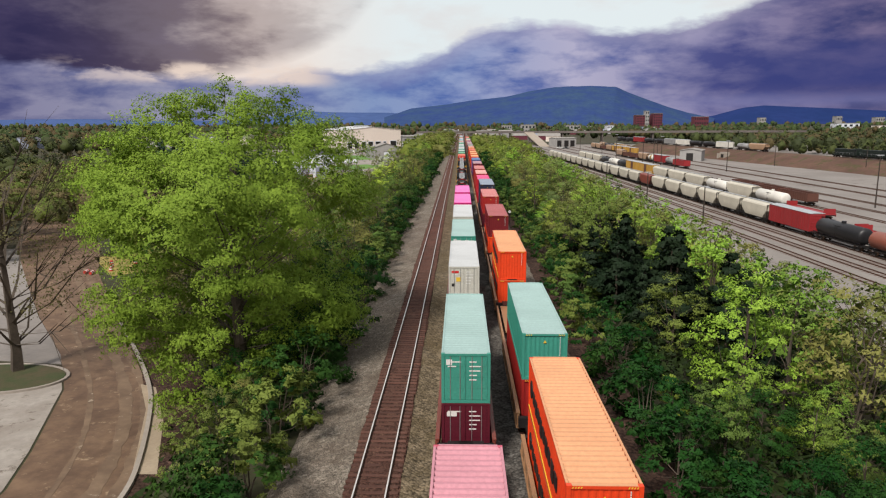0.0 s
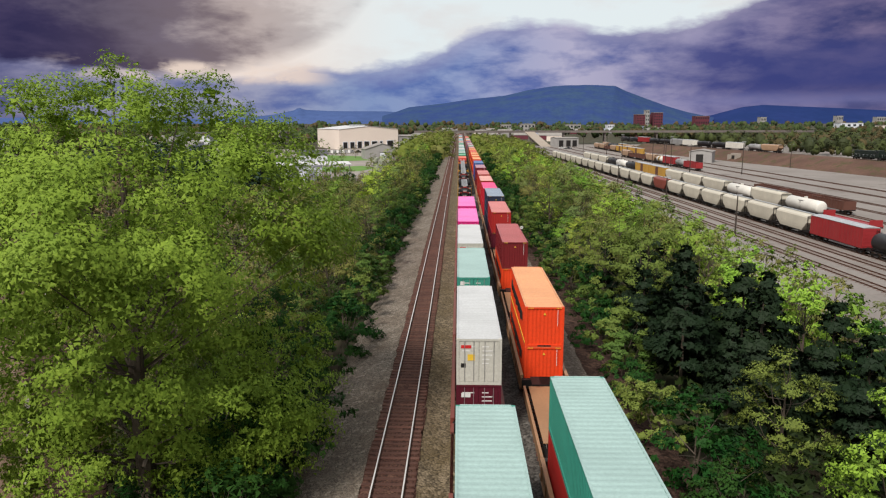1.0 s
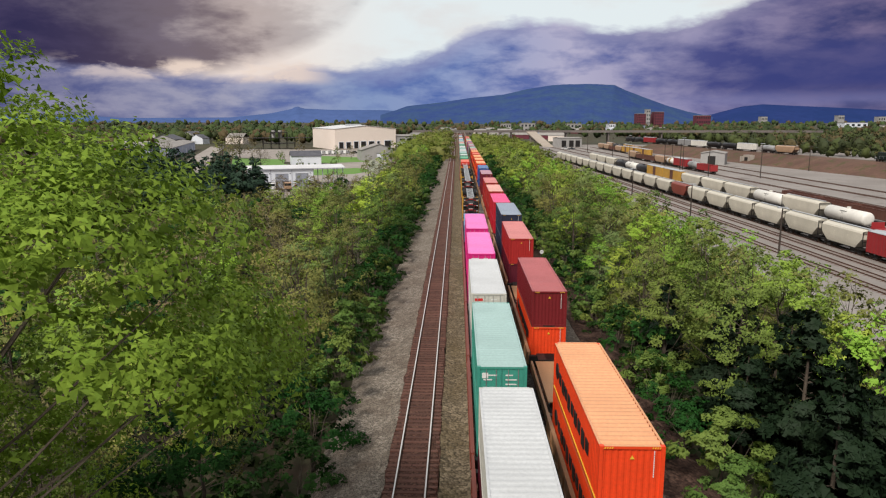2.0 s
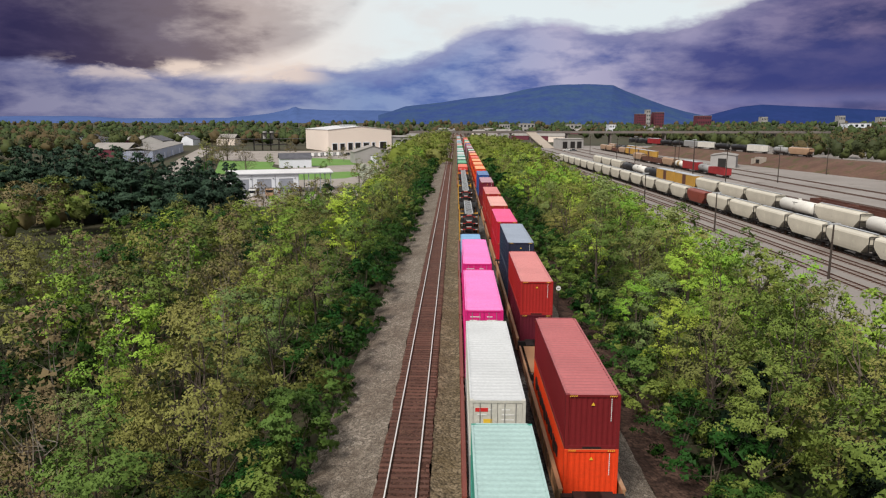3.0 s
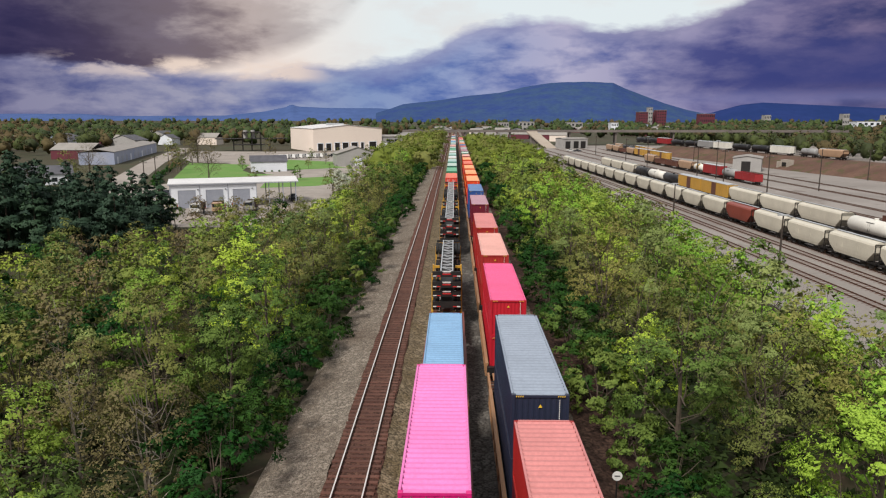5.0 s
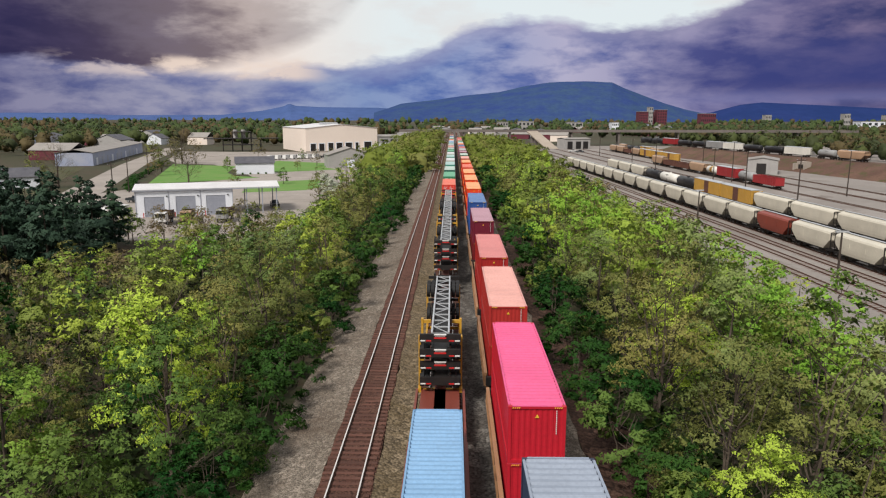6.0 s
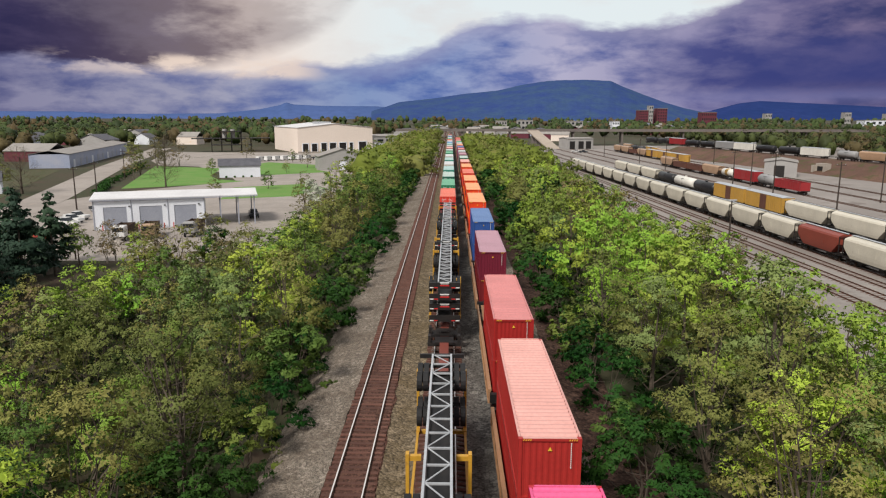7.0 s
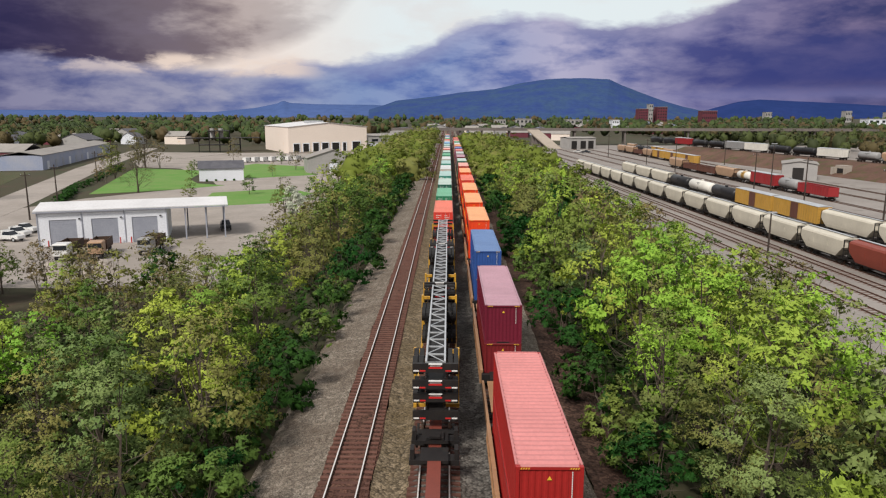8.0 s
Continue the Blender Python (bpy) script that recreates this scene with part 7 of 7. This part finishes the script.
hedge([(-100, 322), (-112, 352), (-138, 440)], 3)
for x, y, s, k in ((-95, 402, 0.45, "green1_far"), (-128, 430, 1.05, "brown1_far"), (-121, 437, 0.95, "brown1_far"), (-135, 424, 1.0, "olive1_far"), (-114, 376, 0.8, "brown1_far"), (-120, 395, 0.8, "olive2_far"), (-70, 332, 0.5, "olive2_far"), (-58, 346, 0.5, "green2_far"), (-140, 460, 1.0, "brown1_far"), (-66, 405, 0.4, "olive1_far")):
    grow(k, x, y, s, x * 11 % 360, FLAT)
grow("bare1", -92, 350, 0.62, 30, FLAT)
for x, y, s, k in ((-131, 446, 1.0, "bare1"), (-78, 470, 0.5, "green1_far"), (-64, 436, 0.62, "brown1_far"), (-58, 440, 0.6, "olive1_far"), (-104, 430, 0.4, "green2_far"), (-126, 330, 0.8, "bare1"), (-142, 345, 0.9, "olive2_far"),
                   (-34, 296, 1.0, "blossom1_far"), (-31.5, 290, 0.9, "blossom1_far"), (-36, 305, 0.8, "blossom1_far"), (-33.5, 318, 0.7, "yellow1_far"), (-35, 336, 0.7, "fresh1_far"), (-37, 300, 0.7, "olive1_far"), (-33, 352, 0.75, "green1_far"), (-105, 485, 0.9, "brown1_far")):
    grow(k, x, y, s, x * 7 % 360, FLAT)

# ---- bridge over the lines ----


def make_bridge():
    b = empty("road_bridge", pose(0, 712, 0))
    tagged(b, "long concrete road bridge over the lines", "bridge")
    dark = surface("stained_bridge_concrete", (0.13, 0.11, 0.105), (0.19, 0.165, 0.15), 0.85, 0, 0.1, 2, 0.1)
    part("deck", boxes((-46, 340, -6, 6, 4.6, 5.6)), dark, b)
    for y in (-6.0, 5.7):
        part("parapet", boxes((-46, 340, y, y + 0.3, 5.6, 6.6)), dark, b)
    for x in (-30, 8.6, 26, 48, 70, 100, 140, 190, 240, 290):
        for y in (-4, 3):
            part("column", box(x - 0.6, x + 0.6, y - 0.6, y + 0.6, YARD - 0.1, 4.0), dark, b)
        part("pier_cap", box(x - 0.8, x + 0.8, -5.4, 5.4, 3.8, 4.6), dark, b)
    bm = bmesh.new()
    pale = surface("pale_ramp_concrete", (0.40, 0.34, 0.28), (0.32, 0.27, 0.22), 0.85, 0, 0.1, 2, 0.1)
    v = [bm.verts.new(p) for p in ((62, -6, 5.6), (71, -6, 5.6), (80, -66, YARD + 0.1), (71, -66, YARD + 0.1), (62, -6, 4.4), (71, -6, 4.4), (80, -66, YARD - 0.6), (71, -66, YARD - 0.6))]
    for f in ((3, 2, 1, 0), (4, 5, 6, 7), (0, 1, 5, 4), (1, 2, 6, 5), (2, 3, 7, 6), (3, 0, 4, 7)):
        bm.faces.new([v[i] for i in f])
    part("ramp", bm, pale, b, "pale sloping approach ramp")
    for k in range(1, 5):
        f = k / 5.5
        part("ramp_column", box(62 + 9 * f + 0.5, 62 + 9 * f + 8, -6 - 60 * f - 0.4, -6 - 60 * f + 0.4, YARD, 4.3 - 11.4 * f), dark, b)
    u = gable("yard_office", "grey yard building with dark door bays", (84, 640), (104, 646), 14, 7.5, 8.2, M["grey_wall"], M["grey_roof"], z0=YARD)
    for x in (2, 9, 15):
        part("door_bay", box(x, x + 4.2, -0.05, 0.1, 0, 5.6), M["black"], u)


make_bridge()

# ---- far town ----


def far_block(name, label, x, y, w, d, h, material, rows=4, cols=8, z0=FLAT):
    z0, h = (YARD, h + FLAT - YARD) if x > 0 else (z0, h)
    top = empty(name, pose(x, y, z0))
    tagged(top, label, "building")
    part("wall", box(-w / 2, w / 2, 0, d, 0, h), material, top)
    part("roof", box(-w / 2 - 0.4, w / 2 + 0.4, -0.4, d + 0.4, h, h + 0.8), M["grey_roof"], top)
    for r in range(rows):
        for c in range(cols):
            cx = -w / 2 + w * (c + 0.5) / cols
            cz = h * (r + 0.55) / rows
            part("window", box(cx - w / cols * 0.25, cx + w / cols * 0.25, -0.15, 0.05, cz - h / rows * 0.22, cz + h / rows * 0.22), M["dark_glass"], top)


YB = 1750
far_block("brick_mill", "red brick mill building among far trees", az_x(1130, YB), YB, 34, 30, el_z(204, YB) - FLAT, M["brick"], 6, 9)
far_block("brick_mill", "red brick mill building among far trees", az_x(1155, YB), YB, 22, 30, el_z(201, YB) - FLAT, M["brick"], 6, 4)
far_block("brick_mill", "pale stair tower of the brick mill", az_x(1136, YB), YB - 4, 9, 20, el_z(197, YB) - FLAT, M["grey_wall"], 5, 2)
far_block("brick_mill", "low red brick mill beyond far trees", az_x(1230, YB), YB, 34, 26, el_z(207, YB) - FLAT, M["brick"], 3, 8)
for px, py, w, h2, m in ((1464, 207, 12, 0, "grey_wall"), (1534, 209, 18, 0, "grey_wall"), (1480, 219, 40, 0, "white_wall"), (1335, 209, 12, 0, "grey_wall"), (1074, 221, 12, 0, "white_wall"), (1560, 223, 60, 0, "cream_wall"), (895, 221, 18, 0, "grey_wall"), (932, 220, 26, 0, "grey_wall"), (1010, 221, 26, 0, "grey_wall")):
    yy = 2300 if py < 213 else 1300
    far_block("town_building", "pale flat-roofed town building in the distance", az_x(px, yy), yy, w * (1.6 if yy > 2000 else 1), 24, el_z(py, yy) - FLAT, M[m], 2, 4)


def town(seed, zones):
    rng = random.Random(seed)
    walls = ["white_wall", "cream_wall", "grey_wall", "brick", "blue_wall"]
    protos = []
    for i, wn in enumerate(walls):
        protos.append(gable("house", "small far house with a pitched roof", (0, 0), (14 + 3 * i, 0), 10 + 2 * i, 5 + i % 3, 8.5 + i % 3, M[wn], M["grey_roof"] if i % 2 else M["dark_roof"], along=bool(i % 2)))
    first = set()
    for x0, x1, y0, y1, n in zones:
        for _ in range(n):
            k = rng.randrange(len(protos))
            hx = rng.uniform(x0, x1)
            m = pose(hx, rng.uniform(y0, y1), YARD if hx > 10 else FLAT, 0, 0, rng.uniform(-30, 30))
            if k in first:
                copy_thing(protos[k], m)
            else:
                protos[k].matrix_basis = m
                first.add(k)


town(12, [(-420, -210, 430, 800, 14), (-60, 110, 800, 1200, 22), (120, 420, 1000, 1600, 12), (-500, -120, 800, 1300, 6), (250, 700, 1500, 2200, 8)])

for key, (ob, used) in list(KIND.items()):
    if not used:
        for o in [*ob.children_recursive, ob]:
            bpy.data.objects.remove(o)
